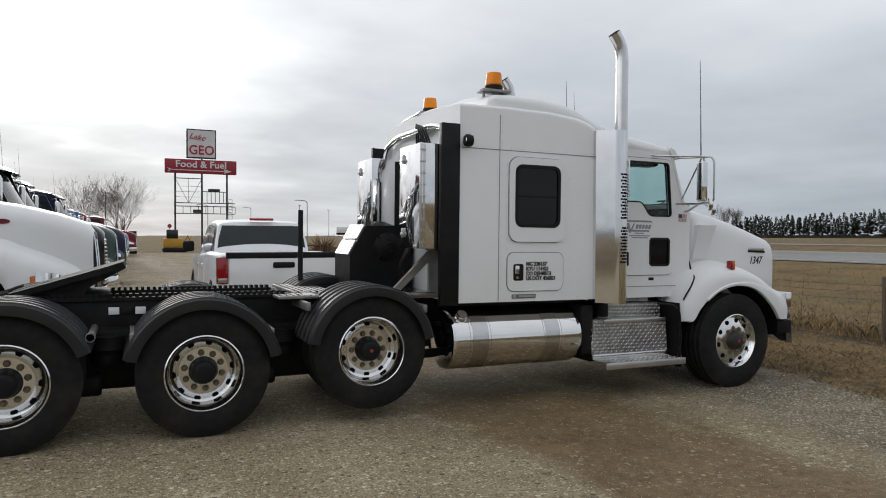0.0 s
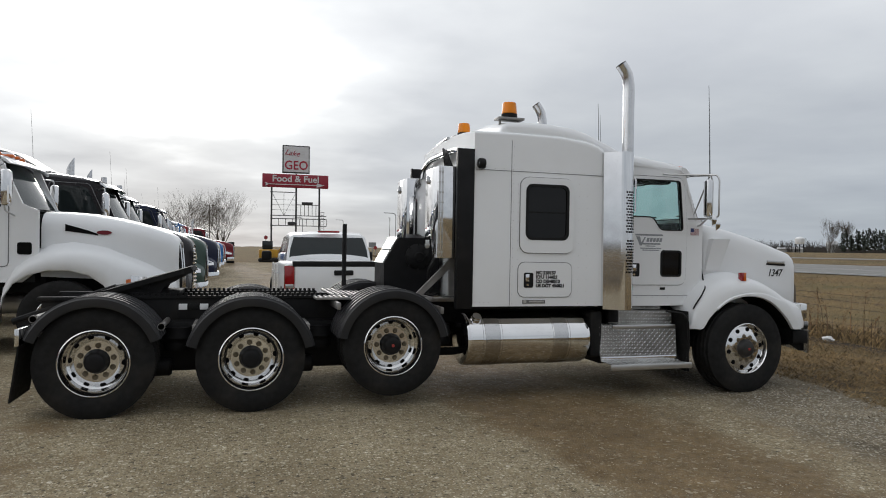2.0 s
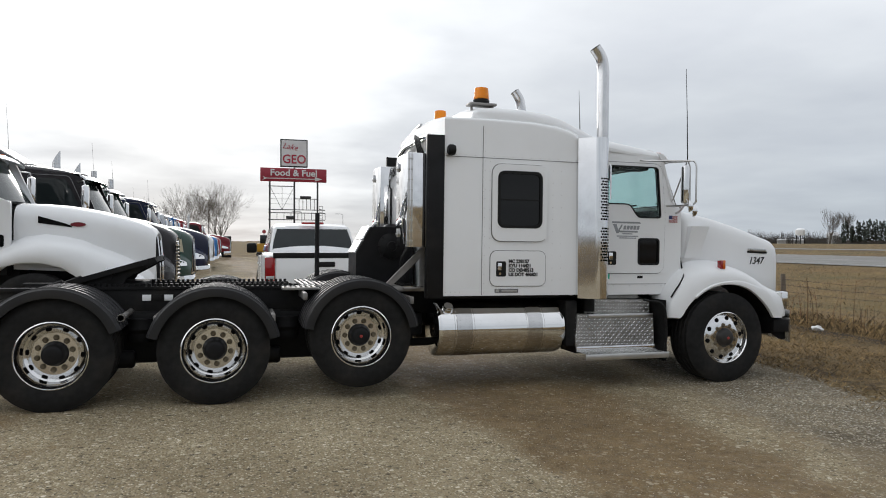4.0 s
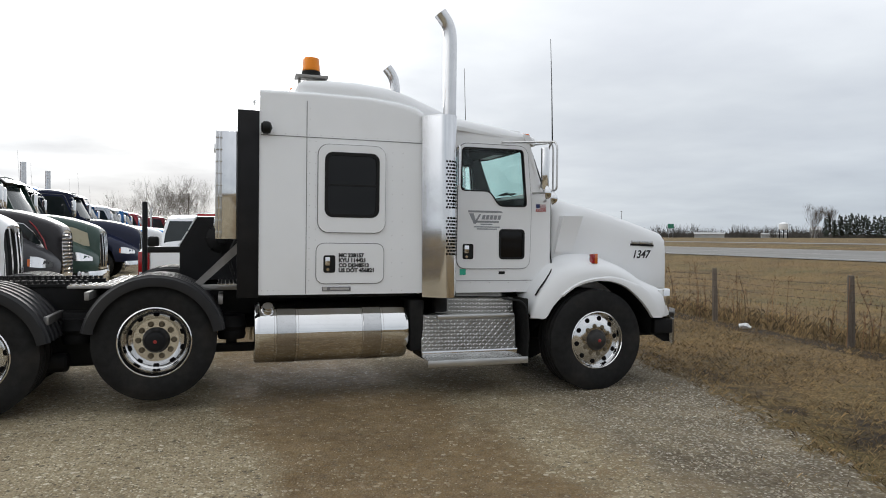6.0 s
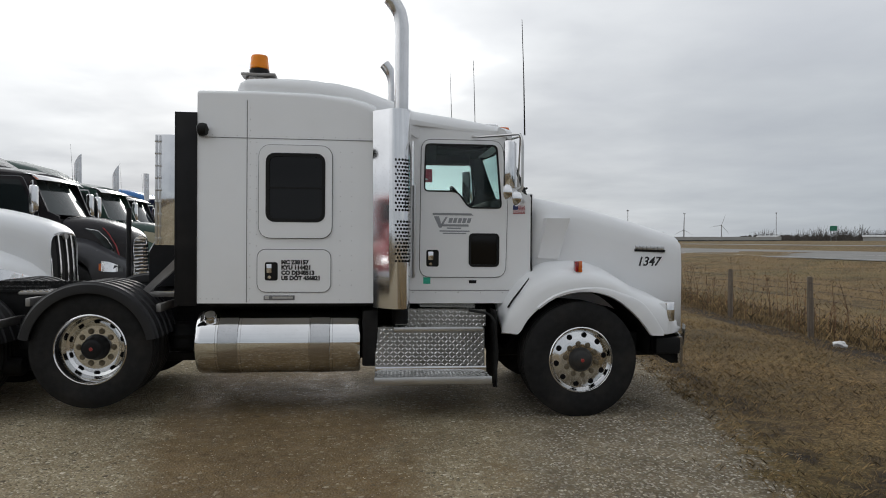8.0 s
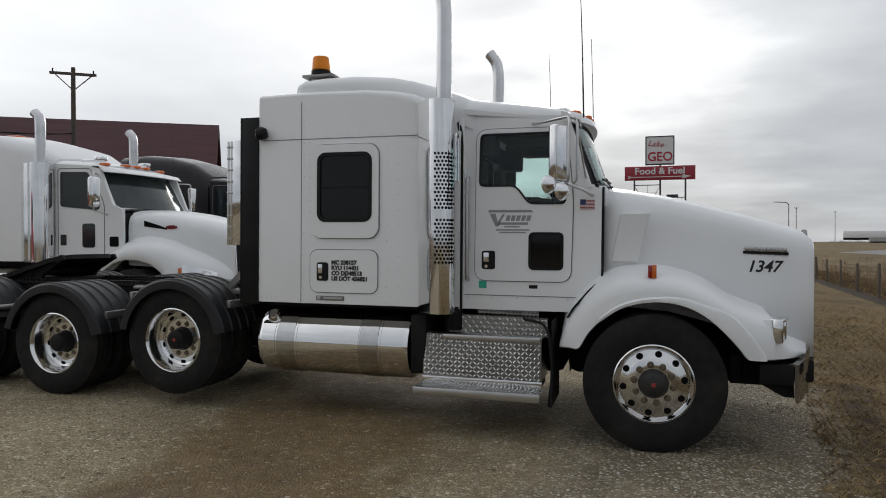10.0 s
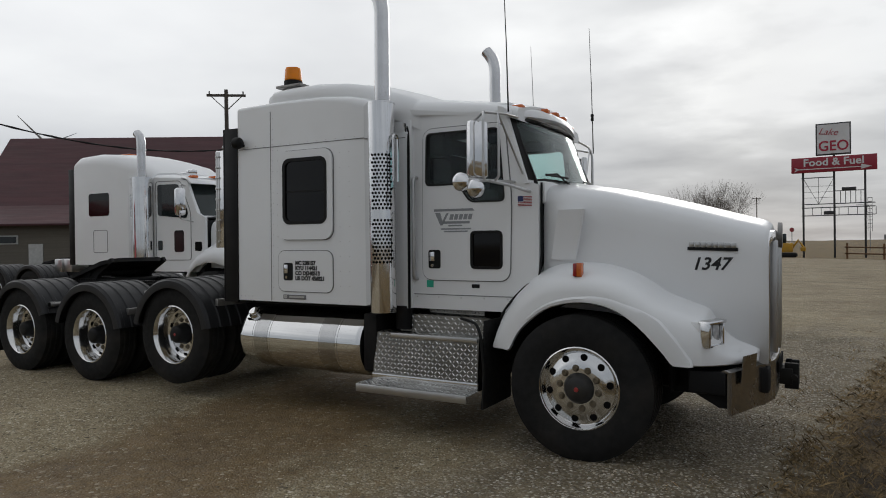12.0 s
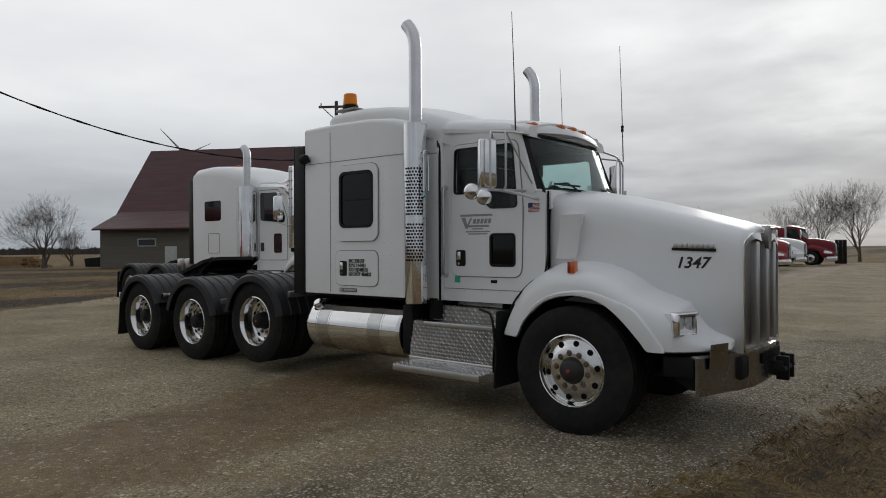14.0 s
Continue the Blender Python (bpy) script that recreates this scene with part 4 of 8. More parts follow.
def build_cab(root):
    for near in (True, False):
        y = 0.355 if near else mir(0.355)
        s = 1 if near else -1
        f = (lambda d: y - s * d)
        bm = B()
        outer = [(-1.56, 1.0), (-0.60, 1.0), (-0.42, 1.20), (-0.42, 2.0), (-0.525, 2.04), (-0.565, 2.22), (-0.685, 2.60), (-1.56, 2.66)]
        sheet(bm, outer, [DOOR_GAP], side(f(0.0), s), 0.04)
        panel = part("cab_side", bm, WHITE, root)
        bm = B()
        box(bm, -1.88, -1.572, *sorted((f(0.065), f(-0.05))), 1.0, 2.50, 0.006)
        box(bm, -1.60, -1.552, *sorted((f(0.045), f(-0.03))), 1.0, 2.60, 0.006)
        rings = []
        for i in range(7):
            t = radians(15 * i)
            rings.append([(x, f(0.065 - 0.30 * (1 - math.cos(t))), 2.495 + 0.30 * math.sin(t)) for x in (-1.88, -1.60 - 0.06 * math.sin(t))] + [(x, f(0.05 - 0.30 * (1 - math.cos(t))), 2.48 + 0.30 * math.sin(t)) for x in (-1.60 - 0.06 * math.sin(t), -1.88)])
        sweep_rings(bm, rings)
        boot = part("cab_boot_panel", bm, WHITE, root)
        bm = B()
        box(bm, -1.87, -1.59, *sorted((f(0.068), f(0.06))), 2.447, 2.453)
        part("panel_joint", bm, SEAM, boot)
        bm = B()
        tube(bm, bend([(-1.566, f(0.058), 1.0), (-1.566, f(0.058), 2.44), (-1.60, f(0.02), 2.62), (-1.65, f(-0.10), 2.76), (-1.68, f(-0.30), 2.835)], 0.16, 8), 0.012, 8)
        part("rubber_boot", bm, GASKET, root, "black rubber seal between sleeper and cab")
        bm = B()
        sheet(bm, DOOR, [DOORWIN, LOWWIN], side(f(0.012), s), 0.05)
        door = part("door", bm, WHITE, root, "white cab door with notched window and chrome handle")
        bm = B()
        sheet(bm, grow(DOOR, 0.007), [DOOR], side(f(0.004), s), 0.02)
        part("door_seal", bm, SEAM, door)
        bm = B()
        sheet(bm, DOORWIN, [grow(DOORWIN, -0.014)], side(f(0.016), s), 0.03)
        part("window_gasket", bm, GASKET, door)
        bm = B()
        sheet(bm, grow(DOORWIN, -0.006), [], side(f(0.0), s), 0.005)
        g = part("pane", bm, GLASS, door, "clear greenish side glass")
        g.visible_shadow = False
        bm = B()
        sheet(bm, grow(LOWWIN, 0.006), [grow(LOWWIN, -0.016)], side(f(0.017), s), 0.03)
        part("window_gasket", bm, GASKET, door)
        bm = B()
        sheet(bm, grow(LOWWIN, -0.008), [], side(f(0.004), s), 0.005)
        part("pane", bm, TINT, door, "dark tinted lower pane")
        bm = B()
        sheet(bm, rr(-1.40, -1.285, 1.34, 1.495, 0.02), [], side(f(0.015), s), 0.006)
        h = part("handle_recess", bm, GASKET, door)
        bm = B()
        box(bm, -1.385, -1.335, f(0.03), f(0.014), 1.40, 1.48, 0.006)
        cyl(bm, (-1.36, f(0.024), 1.365), (-1.36, f(0.012), 1.365), 0.014, 12)
        part("door_handle", bm, CHROME, h)
        # grab rail behind the door
        bm = B()
        tube(bm, bend([(-1.518, f(-0.0), 1.25), (-1.518, f(0.06), 1.26), (-1.518, f(0.06), 2.10), (-1.518, f(0.0), 2.11)], 0.03), 0.016, 10)
        part("grab_rail", bm, SATIN, root)
        bm = B()
        box(bm, -1.55, -0.62, f(0.003), f(-0.002), 1.118, 1.124)
        part("panel_joint", bm, SEAM, panel)
        rivets(panel, [(-1.52 + 0.21 * i, 1.10) for i in range(5)], f(0.001), 0.007)
        if near:
            for x0, x1, z0, z1, mt, nm in ((-1.425, -1.36, 1.18, 1.24, GREEN, "green_sticker"), (-1.0, -0.93, 1.185, 1.215, GASKET, "side_badge")):
                bm = B()
                box(bm, x0, x1, f(0.003), f(-0.002), z0, z1)
                part(nm, bm, mt, panel)
            # company lettering as plain grey bars in its outline
            bm = B()
            sheet(bm, [(-1.345, 1.815), (-0.965, 1.815), (-0.985, 1.835), (-1.345, 1.835)], [], side(f(0.014)), 0.004)
            sheet(bm, [(-1.335, 1.805), (-1.285, 1.805), (-1.265, 1.735), (-1.225, 1.80), (-1.205, 1.80), (-1.262, 1.70), (-1.285, 1.70)], [], side(f(0.014)), 0.004)
            for k in range(5):
                x = -1.20 + 0.043 * k
                sheet(bm, [(x, 1.745), (x + 0.033, 1.745), (x + 0.045, 1.79), (x + 0.012, 1.79)], [], side(f(0.014)), 0.004)
            for x0, x1, z0, z1 in ((-1.26, -1.01, 1.712, 1.732), (-1.21, -1.08, 1.690, 1.702), (-1.28, -1.00, 1.663, 1.675), (-1.25, -1.03, 1.642, 1.654)):
                sheet(bm, [(x0, z0), (x1, z0), (x1, z1), (x0, z1)], [], side(f(0.014)), 0.004)
            part("company_mark", bm, GREYDECAL, door, "grey company mark as plain bars")
            # flag decal
            fl = thing_flag(root, f(0.002))
    # back wall, floor and roof lining
    bm = B()
    box(bm, -1.60, -1.56, 0.40, mir(0.40), 1.02, 1.75)
    box(bm, -1.60, -1.56, 0.40, mir(0.40), 2.40, 2.66)
    box(bm, -1.56, -0.45, 0.42, mir(0.42), 1.05, 1.12)
    box(bm, -0.62, -0.44, 0.42, mir(0.42), 1.12, 1.93, 0.03)
    box(bm, -0.80, -0.50, 0.44, mir(0.44), 1.80, 1.98, 0.05)
    part("interior_trim", bm, INTERIOR, root)
    bm = B()
    sweep_rings(bm, [[(x, 0.42, z), (x, 0.50, z + 0.06), (x, mir(0.50), z + 0.06), (x, mir(0.42), z), (x, mir(0.42), z - 0.015), (x, 0.42, z - 0.015)] for x, z in ((-1.87, 2.60), (-1.40, 2.58), (-0.80, 2.545), (-0.72, 2.535))])
    part("headliner", bm, INTERIOR, root)
    for yl, sg in ((0.402, 1), (mir(0.402), -1)):
        bm = B()
        sheet(bm, [(-1.555, 1.05), (-0.62, 1.05), (-0.445, 1.25), (-0.445, 2.02), (-0.655, 2.56), (-1.555, 2.59)], [grow(DOORWIN, 0.004) if sg > 0 else round_poly([(-1.39, 2.05), (-0.78, 2.00), (-0.71, 2.08), (-0.75, 2.455), (-1.38, 2.47)], 0.05, 4), grow(LOWWIN, 0.01)], side(yl, sg), 0.02)
        part("door_lining", bm, INTERIOR, root)
        bm = B()
        ya, yb = sorted((yl + sg * 0.03, yl + sg * 0.22))
        box(bm, -1.54, -1.30, ya, yb, 2.30, 2.56, 0.03)
        box(bm, -1.30, -0.80, ya, yb, 2.44, 2.55, 0.03)
        part("overhead_locker", bm, INTERIOR, root)
    bm = B()
    box(bm, -1.88, -1.60, 0.55, mir(0.55), 1.75, 2.40, 0.02)
    part("sleeper_curtain", bm, HOLLOWSHADE, root)
    for y in (0.75, 1.60):
        bm = B()
        box(bm, -1.45, -1.0, y - 0.25, y + 0.25, 1.42, 1.58, 0.06, 3)
        sheet(bm, round_poly([(-1.50, 1.50), (-1.36, 1.50), (-1.44, 2.10), (-1.56, 2.10)], 0.05), [], side(y - 0.24), 0.48)
        box(bm, -1.54, -1.46, y - 0.13, y + 0.13, 2.10, 2.30, 0.03)
        box(bm, -1.4, -1.05, y - 0.15, y + 0.15, 1.1, 1.42, 0.02)
        part("seat", bm, INTERIOR, root)
    bm = B()
    sw = Matrix.Translation((-0.92, 1.60, 1.98)) @ Matrix.Rotation(radians(62), 4, "Y")
    pts = [sw @ Vector((0.22 * math.cos(a), 0.22 * math.sin(a), 0)) for a in [2 * math.pi * i / 28 for i in range(28)]]
    rings = []
    for i, p in enumerate(pts):
        c0 = sw @ Vector((0, 0, 0))
        rad, ax = (p - c0).normalized(), (sw.to_3x3() @ Vector((0, 0, 1)))
        rings.append([p + 0.016 * (math.cos(2 * math.pi * k / 8) * rad + math.sin(2 * math.pi * k / 8) * ax) for k in range(8)])
    sweep_rings(bm, rings, closed=True)
    for a in (0.5, 2.6, 4.7):
        tube(bm, [sw @ Vector((0, 0, 0.02)), sw @ Vector((0.21 * math.cos(a), 0.21 * math.sin(a), 0))], 0.014, 6)
    tube(bm, [sw @ Vector((0, 0, 0.03)), (-0.62, 1.60, 1.75)], 0.035, 8)
    part("steering_wheel", bm, GASKET, root)
    # roof
    bm = B()
    st = [(-1.90, 0.845, 2.815, 0.16), (-1.56, 0.82, 2.79, 0.15), (-1.2, 0.80, 2.742, 0.13), (-0.9, 0.795, 2.695, 0.11), (-0.66, 0.785, 2.645, 0.08), (-0.60, 0.78, 2.625, 0.07)]
    sweep_rings(bm, [profile_section(x, w, zt - 0.10, zt, r, 0.092) for x, w, zt, r in st])
    part("cab_roof", bm, HOODW, root, smooth=50)
    # windscreen in two flat panes, pillars and header
    def ws(u, v, d):
        bow = 0.055 * (u / 0.8) ** 2 + 0.07 * (u / 0.8) ** 6
        return Vector((-0.375 - bow - 0.19 * v - d * 0.9, C + u, 2.03 + 0.545 * v - d * 0.3))
    bm = B()
    outer = [(-0.81 + 0.162 * i, -0.02) for i in range(11)] + [(0.80 - 0.16 * i, 1.06) for i in range(11)]
    inner = [(-0.785 + 0.157 * i, 0.02) for i in range(11)] + [(0.765 - 0.153 * i, 0.965) for i in range(11)]
    sheet(bm, outer, [inner], ws, 0.03)
    part("windscreen_frame", bm, WHITE, root)
    bm = B()
    sheet(bm, grow(inner, 0.012), [grow(inner, -0.036)], lambda u, v, d: ws(u, v, d - 0.004), 0.02)
    part("windscreen_gasket", bm, GASKET, root)
    bm = B()
    sheet(bm, grow(inner, -0.012), [], lambda u, v, d: ws(u, v, d + 0.006), 0.006)
    g = part("windscreen", bm, WSGLASS, root, "tinted windscreen")
    g.visible_shadow = False
    bm = B()
    sheet(bm, [(-0.755 + 0.151 * i, 0.90) for i in range(11)] + [(0.745 - 0.149 * i, 0.955) for i in range(11)], [], lambda u, v, d: ws(u, v, d + 0.016), 0.004)
    part("sun_strip", bm, GASKET, root)
    for s in (-1, 1):
        bm = B()
        a = ws(s * 0.20, -0.02, -0.02)
        tube(bm, [a, ws(s * 0.42, 0.14, -0.02), ws(s * 0.62, 0.10, -0.02)], 0.008, 6)
        tube(bm, [ws(s * 0.22, 0.10, -0.025), ws(s * 0.62, 0.10, -0.025)], 0.010, 6)
        part("wiper", bm, GASKET, root)
    # cowl under the windscreen
    bm = B()
    box(bm, -0.56, -0.385, 0.41, mir(0.41), 1.86, 2.032, 0.01)
    part("cowl", bm, WHITE, root)
    # sun visor with five marker lamps
    bm = B()
    rows = []
    for i in range(13):
        u = -0.83 + 1.66 * i / 12
        k = (u / 0.8) ** 2
        prof = ((-0.66, 0.08, 2.69), (-0.57, 0.12, 2.677), (-0.52, 0.135, 2.650), (-0.506, 0.14, 2.598), (-0.52, 0.14, 2.596), (-0.585, 0.125, 2.612), (-0.66, 0.08, 2.64))
        rows.append([(x - c * k, C + u, z - 0.05 * k) for x, c, z in prof])
    sweep_rings(bm, rows)
    part("sun_visor", bm, HOODW, root, smooth=50)
    for u in (-0.62, -0.22, 0.0, 0.22, 0.62):
        bm = B()
        k = (u / 0.8) ** 2
        box(bm, -0.64 - 0.12 * k, -0.53 - 0.12 * k, C + u - 0.04, C + u + 0.04, 2.655 - 0.05 * k, 2.70 - 0.05 * k, 0.018, 3)
        part("marker_lamp", bm, ORANGE, root, "amber roof marker lamp")
    # air horns / antenna base on the roof
    bm = B()
    box(bm, -0.86, -0.70, 0.50, 0.62, 2.60, 2.70, 0.03)
    part("antenna_base", bm, WHITE, root)


def thing_flag(root, y):
    bm = B()
    box(bm, -0.590, -0.474, y - 0.002, y + 0.004, 1.838, 1.918)
    fl = part("flag_decal", bm, WHITE, root, "small red white and blue striped flag decal")
    for i in range(0, 7):
        bm = B()
        z = 1.838 + 0.0115 * i
        box(bm, -0.590 if i < 3 else -0.542, -0.474, y - 0.004, y, z, z + 0.0062)
        part("stripe", bm, REDLENS, fl)
    bm = B()
    box(bm, -0.590, -0.544, y - 0.004, y, 1.874, 1.918)
    part("canton", bm, material("navy_vinyl", (0.02, 0.03, 0.12), 0.4), fl)
    return fl


BUMPERM = material("dirty_stainless", (0.38, 0.375, 0.37), 0.27, 1.0, 0.2, 2.5, fine=0.1, dirt=(0.22, 0.20, 0.17), dirt_amount=0.45, dirt_scale=3.0)


def finer(rows, n):
    """Smooth stations between the given ones, n to each gap."""
    out = []
    for i in range(len(rows) - 1):
        a, b, c, d = rows[max(i - 1, 0)], rows[i], rows[i + 1], rows[min(i + 2, len(rows) - 1)]
        for k in range(n):
            t = k / n
            out.append(tuple(0.5 * (2 * q + (r - p) * t + (2 * p - 5 * q + 4 * r - w) * t * t + (3 * q - p - 3 * r + w) * t ** 3) for p, q, r, w in zip(a, b, c, d)))
    return out + [rows[-1]]


def build_hood(root):
    # hood shell
    tab = [(-0.40, 0.735, 2.015), (-0.2, 0.725, 1.985), (0.1, 0.70, 1.93), (0.4, 0.675, 1.86), (0.7, 0.64, 1.78), (0.95, 0.605, 1.708), (1.08, 0.588, 1.672), (1.14, 0.578, 1.65), (1.168, 0.572, 1.625), (1.176, 0.565, 1.58)]
    bm = B()
    rings = []
    for x, w, zt in tab:
        zb = lerp_table([(-0.40, 1.05), (0.0, 1.05), (0.6, 0.9), (0.9, 0.70), (1.2, 0.70)], x)
        pts = [(-w * 1.0, zb), (-w, (zb + zt) / 2), (-w, zt - 0.26), (-w * 0.985, zt - 0.14), (-w * 0.94, zt - 0.065), (-w * 0.85, zt - 0.02), (-w * 0.6, zt + 0.012), (-w * 0.30, zt + 0.03), (-w * 0.14, zt + 0.05), (0, zt + 0.055)]
        full = pts + [(-a, b) for a, b in reversed(pts[:-1])]
        rings.append([(x, C + a, b) for a, b in full])
    sweep_rings(bm, rings, caps=False, wrap=False)
    hood = part("hood", bm, HOODW, root, "white sloping hood with flared fenders", smooth=50)
    so = hood.modifiers.new("thickness", "SOLIDIFY")
    so.thickness, so.offset = 0.012, -1
    # fenders
    for near in (True, False):
        q = (lambda y: y if near else mir(y))
        st = [  # x, lip z, crown z, outer y
            (-0.725, 0.735, 0.80, 0.165), (-0.69, 0.735, 0.91, 0.15), (-0.64, 0.735, 1.01, 0.135), (-0.572, 0.738, 1.10, 0.115), (-0.50, 0.86, 1.175, 0.095), (-0.40, 0.965, 1.24, 0.08), (-0.26, 1.065, 1.295, 0.062), (-0.10, 1.115, 1.31, 0.05), (0.06, 1.125, 1.305, 0.042), (0.20, 1.10, 1.275, 0.033),
            (0.32, 1.045, 1.23, 0.025), (0.43, 0.96, 1.17, 0.018), (0.51, 0.88, 1.115, 0.014), (0.58, 0.80, 1.085, 0.022), (0.632, 0.735, 1.066, 0.03), (0.70, 0.73, 1.042, 0.042), (0.80, 0.73, 1.012, 0.065), (0.83, 0.73, 0.97, 0.085), (0.90, 0.73, 0.87, 0.14), (0.97, 0.73, 0.81, 0.22), (1.04, 0.73, 0.785, 0.33), (1.12, 0.73, 0.76, 0.48)]
        st = finer(st, 3)
        bm = B()
        rings = []
        for x, lip, top, yo in st:
            h = max(0.02, top - lip)
            yi = max(0.45, min(0.62, 0.42 + 0.1 * (x + 0.7)))
            rise = lerp_table([(0.3, 0.10), (0.7, 0.085), (0.84, 0.07), (1.12, 0.06)], x)
            prof = [(yo + 0.03, lip), (yo, lip + 0.012), (yo - 0.004, lip + h * 0.45), (yo + 0.018, lip + h * 0.78), (yo + 0.065, top), (yo + 0.15 * (1 if x < 0.95 else 0.5), top + rise * 0.35), (yo + (yi - yo) * 0.65, top + rise * 0.65), (yi, top + rise), (yi + 0.08, top + rise + 0.08)]
            rings.append([(x, q(y), z) for y, z in prof])
        sweep_rings(bm, rings, caps=False, wrap=False)
        fe = part("fender", bm, HOODW, root, "white flared front fender", smooth=48)
        so = fe.modifiers.new("thickness", "SOLIDIFY")
        so.thickness, so.offset = 0.016, -1
        # flare that borders the wheel opening, widest down its front
        bm = B()
        rings = []
        for x, lip, top, yo in st:
            if not -0.42 < x < 0.64:
                continue
            dx, dz = x, lip - 0.50
            n_ = math.hypot(dx, dz)
            dx, dz = dx / n_, dz / n_
            wide = lerp_table([(-0.4, 0.03), (0.0, 0.04), (0.30, 0.075), (0.45, 0.125), (0.64, 0.115)], x)
            rings.append([(x + dx * r_, q(yy), lip + dz * r_) for r_, yy in ((0.0, yo + 0.02), (0.004, yo - 0.010), (wide * 0.7, yo - 0.016), (wide, yo - 0.006), (wide + 0.012, yo + 0.02))])
        end = [(x_, y_, 0.733) for x_, y_, z_ in rings[-1]]
        rings.append([(e[0] + 0.012, e[1], e[2]) for e in end])
        sweep_rings(bm, rings, caps=False, wrap=False)
        part("arch_flare", bm, HOODW, fe, smooth=45)
        # inner wheel arch: a near-black sheet with the well's shade in its colour
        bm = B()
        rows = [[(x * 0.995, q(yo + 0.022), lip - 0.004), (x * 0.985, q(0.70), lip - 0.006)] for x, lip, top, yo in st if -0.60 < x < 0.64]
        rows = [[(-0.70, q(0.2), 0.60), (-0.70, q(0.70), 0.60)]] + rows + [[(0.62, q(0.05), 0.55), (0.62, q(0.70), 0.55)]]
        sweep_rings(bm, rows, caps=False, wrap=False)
        part("wheel_arch", bm, HOLLOWSHADE, root)
        # headlamp pod, turned a little outwards
        sg = 1 if near else -1
        hm = pose(0.795, q(0.205), 0.942, 0, 0, -20 * sg)

        def pod(name, x0, x1, ya, yb, za, zb, mat, parent, bev=0.006, label=""):
            pm = B()
            yy0, yy1 = sorted((ya * sg, yb * sg))
            box(pm, x0, x1, yy0, yy1, za, zb, bev)
            o = part(name, pm, mat, parent, label)
            return o
        hl = pod("headlamp", -0.07, 0.045, -0.115, 0.115, -0.082, 0.082, HOODW, root, 0.01, "paired rectangular headlamps in a chrome bezel")
        hl.matrix_local = hm
        pod("bezel", 0.045, 0.115, -0.119, -0.094, -0.084, 0.086, CHROME, hl, 0.01)
        pod("bezel", 0.03, 0.10, 0.096, 0.116, -0.084, 0.086, CHROME, hl, 0.01)
        pod("brow", 0.03, 0.118, -0.117, 0.116, 0.064, 0.092, CHROME, hl, 0.012)
        pod("sill", 0.0, 0.10, -0.117, 0.116, -0.086, -0.066, CHROME, hl, 0.008)
        for a, b in ((-0.090, -0.005), (0.005, 0.090)):
            pod("lens", 0.045, 0.078, a, b, -0.058, 0.058, LAMPFACE, hl, 0.012)
        # turn lamp on the fender crown
        bm = B()
        yy0, yy1 = sorted((q(0.09), q(0.16)))
        box(bm, -0.035, 0.0, yy0, yy1, 1.305, 1.405, 0.006)
        tl = part("turn_lamp", bm, ORANGE, root, "orange and red fender turn lamp")
        bm = B()
        box(bm, -0.062, -0.034, yy0, yy1, 1.308, 1.402, 0.006)
        part("red_lens", bm, REDLENS, tl)
        bm = B()
        box(bm, -0.055, -0.005, yy0 + 0.015, yy1 - 0.015, 1.28, 1.308, 0.004)
        part("foot", bm, GASKET, tl)
        # air intake scoop on the hood side, standing proud at its front edge
        w = lambda x: lerp_table([(-0.40, 0.735), (0.1, 0.70)], x)
        bm = B()
        rows = []
        for i in range(7):
            t = i / 6
            x0, x1, z = -0.352 + 0.075 * t, -0.14 + 0.09 * t, 1.42 + 0.38 * t
            yb = C - w(x0)
            dep = 0.03 + 0.075 * t
            rows.append([(x0, q(yb + 0.012), z), (x0 + 0.016, q(yb - dep * 0.62), z), (x1 - 0.02, q(yb - dep), z), (x1, q(yb - dep), z), (x1 + 0.006, q(yb - dep + 0.012), z), (x1 - 0.03, q(yb + 0.015), z)])
        sweep_rings(bm, rows)
        part("air_scoop", bm, HOODW, root, smooth=40)
        # hood rear edge gap
        bm = B()
        tube(bm, bend([(-0.408, q(0.392), 2.02), (-0.408, q(0.388), 1.45), (-0.41, q(0.33), 1.27), (-0.47, q(0.215), 1.225), (-0.555, q(0.175), 1.13), (-0.625, q(0.172), 1.045), (-0.665, q(0.18), 0.975)], 0.05), 0.009, 8)
        part("hood_seal", bm, GASKET, root)
    # grille: bright shell, dull mesh, three broad ribs
    bm = B()
    sheet(bm, round_poly([(0.605, 0.70), (1.695, 0.70), (1.695, 1.56), (1.50, 1.63), (0.80, 1.63), (0.605, 1.56)], 0.05, 4), [round_poly([(0.625, 0.725), (1.675, 0.725), (1.675, 1.53), (1.46, 1.585), (1.28, 1.56), (1.02, 1.56), (0.84, 1.585), (0.625, 1.53)], 0.03, 3)], lambda u, v, d: (1.176 - d + 0.035 * (1 - ((u - C) / 0.55) ** 2), u, v), 0.04)
    gr = part("grille_surround", bm, CHROME, root, "bright stainless grille surround")
    bm = B()
    sheet(bm, [(0.62, 0.72), (1.68, 0.72), (1.68, 1.54), (1.5, 1.60), (0.8, 1.60), (0.62, 1.54)], [], lambda u, v, d: (1.150 - d + 0.035 * (1 - ((u - C) / 0.55) ** 2), u, v), 0.006)
    part("grille_mesh", bm, GRILLE, gr)
    for u in (0.88, 1.15, 1.42):
        bm = B()
        box(bm, 1.15, 1.192 + 0.035 * (1 - ((u - C) / 0.55) ** 2), u - 0.026, u + 0.026, 0.74, 1.56, 0.014, 4)
        part("grille_bar", bm, SATIN, gr)
    bm = B()
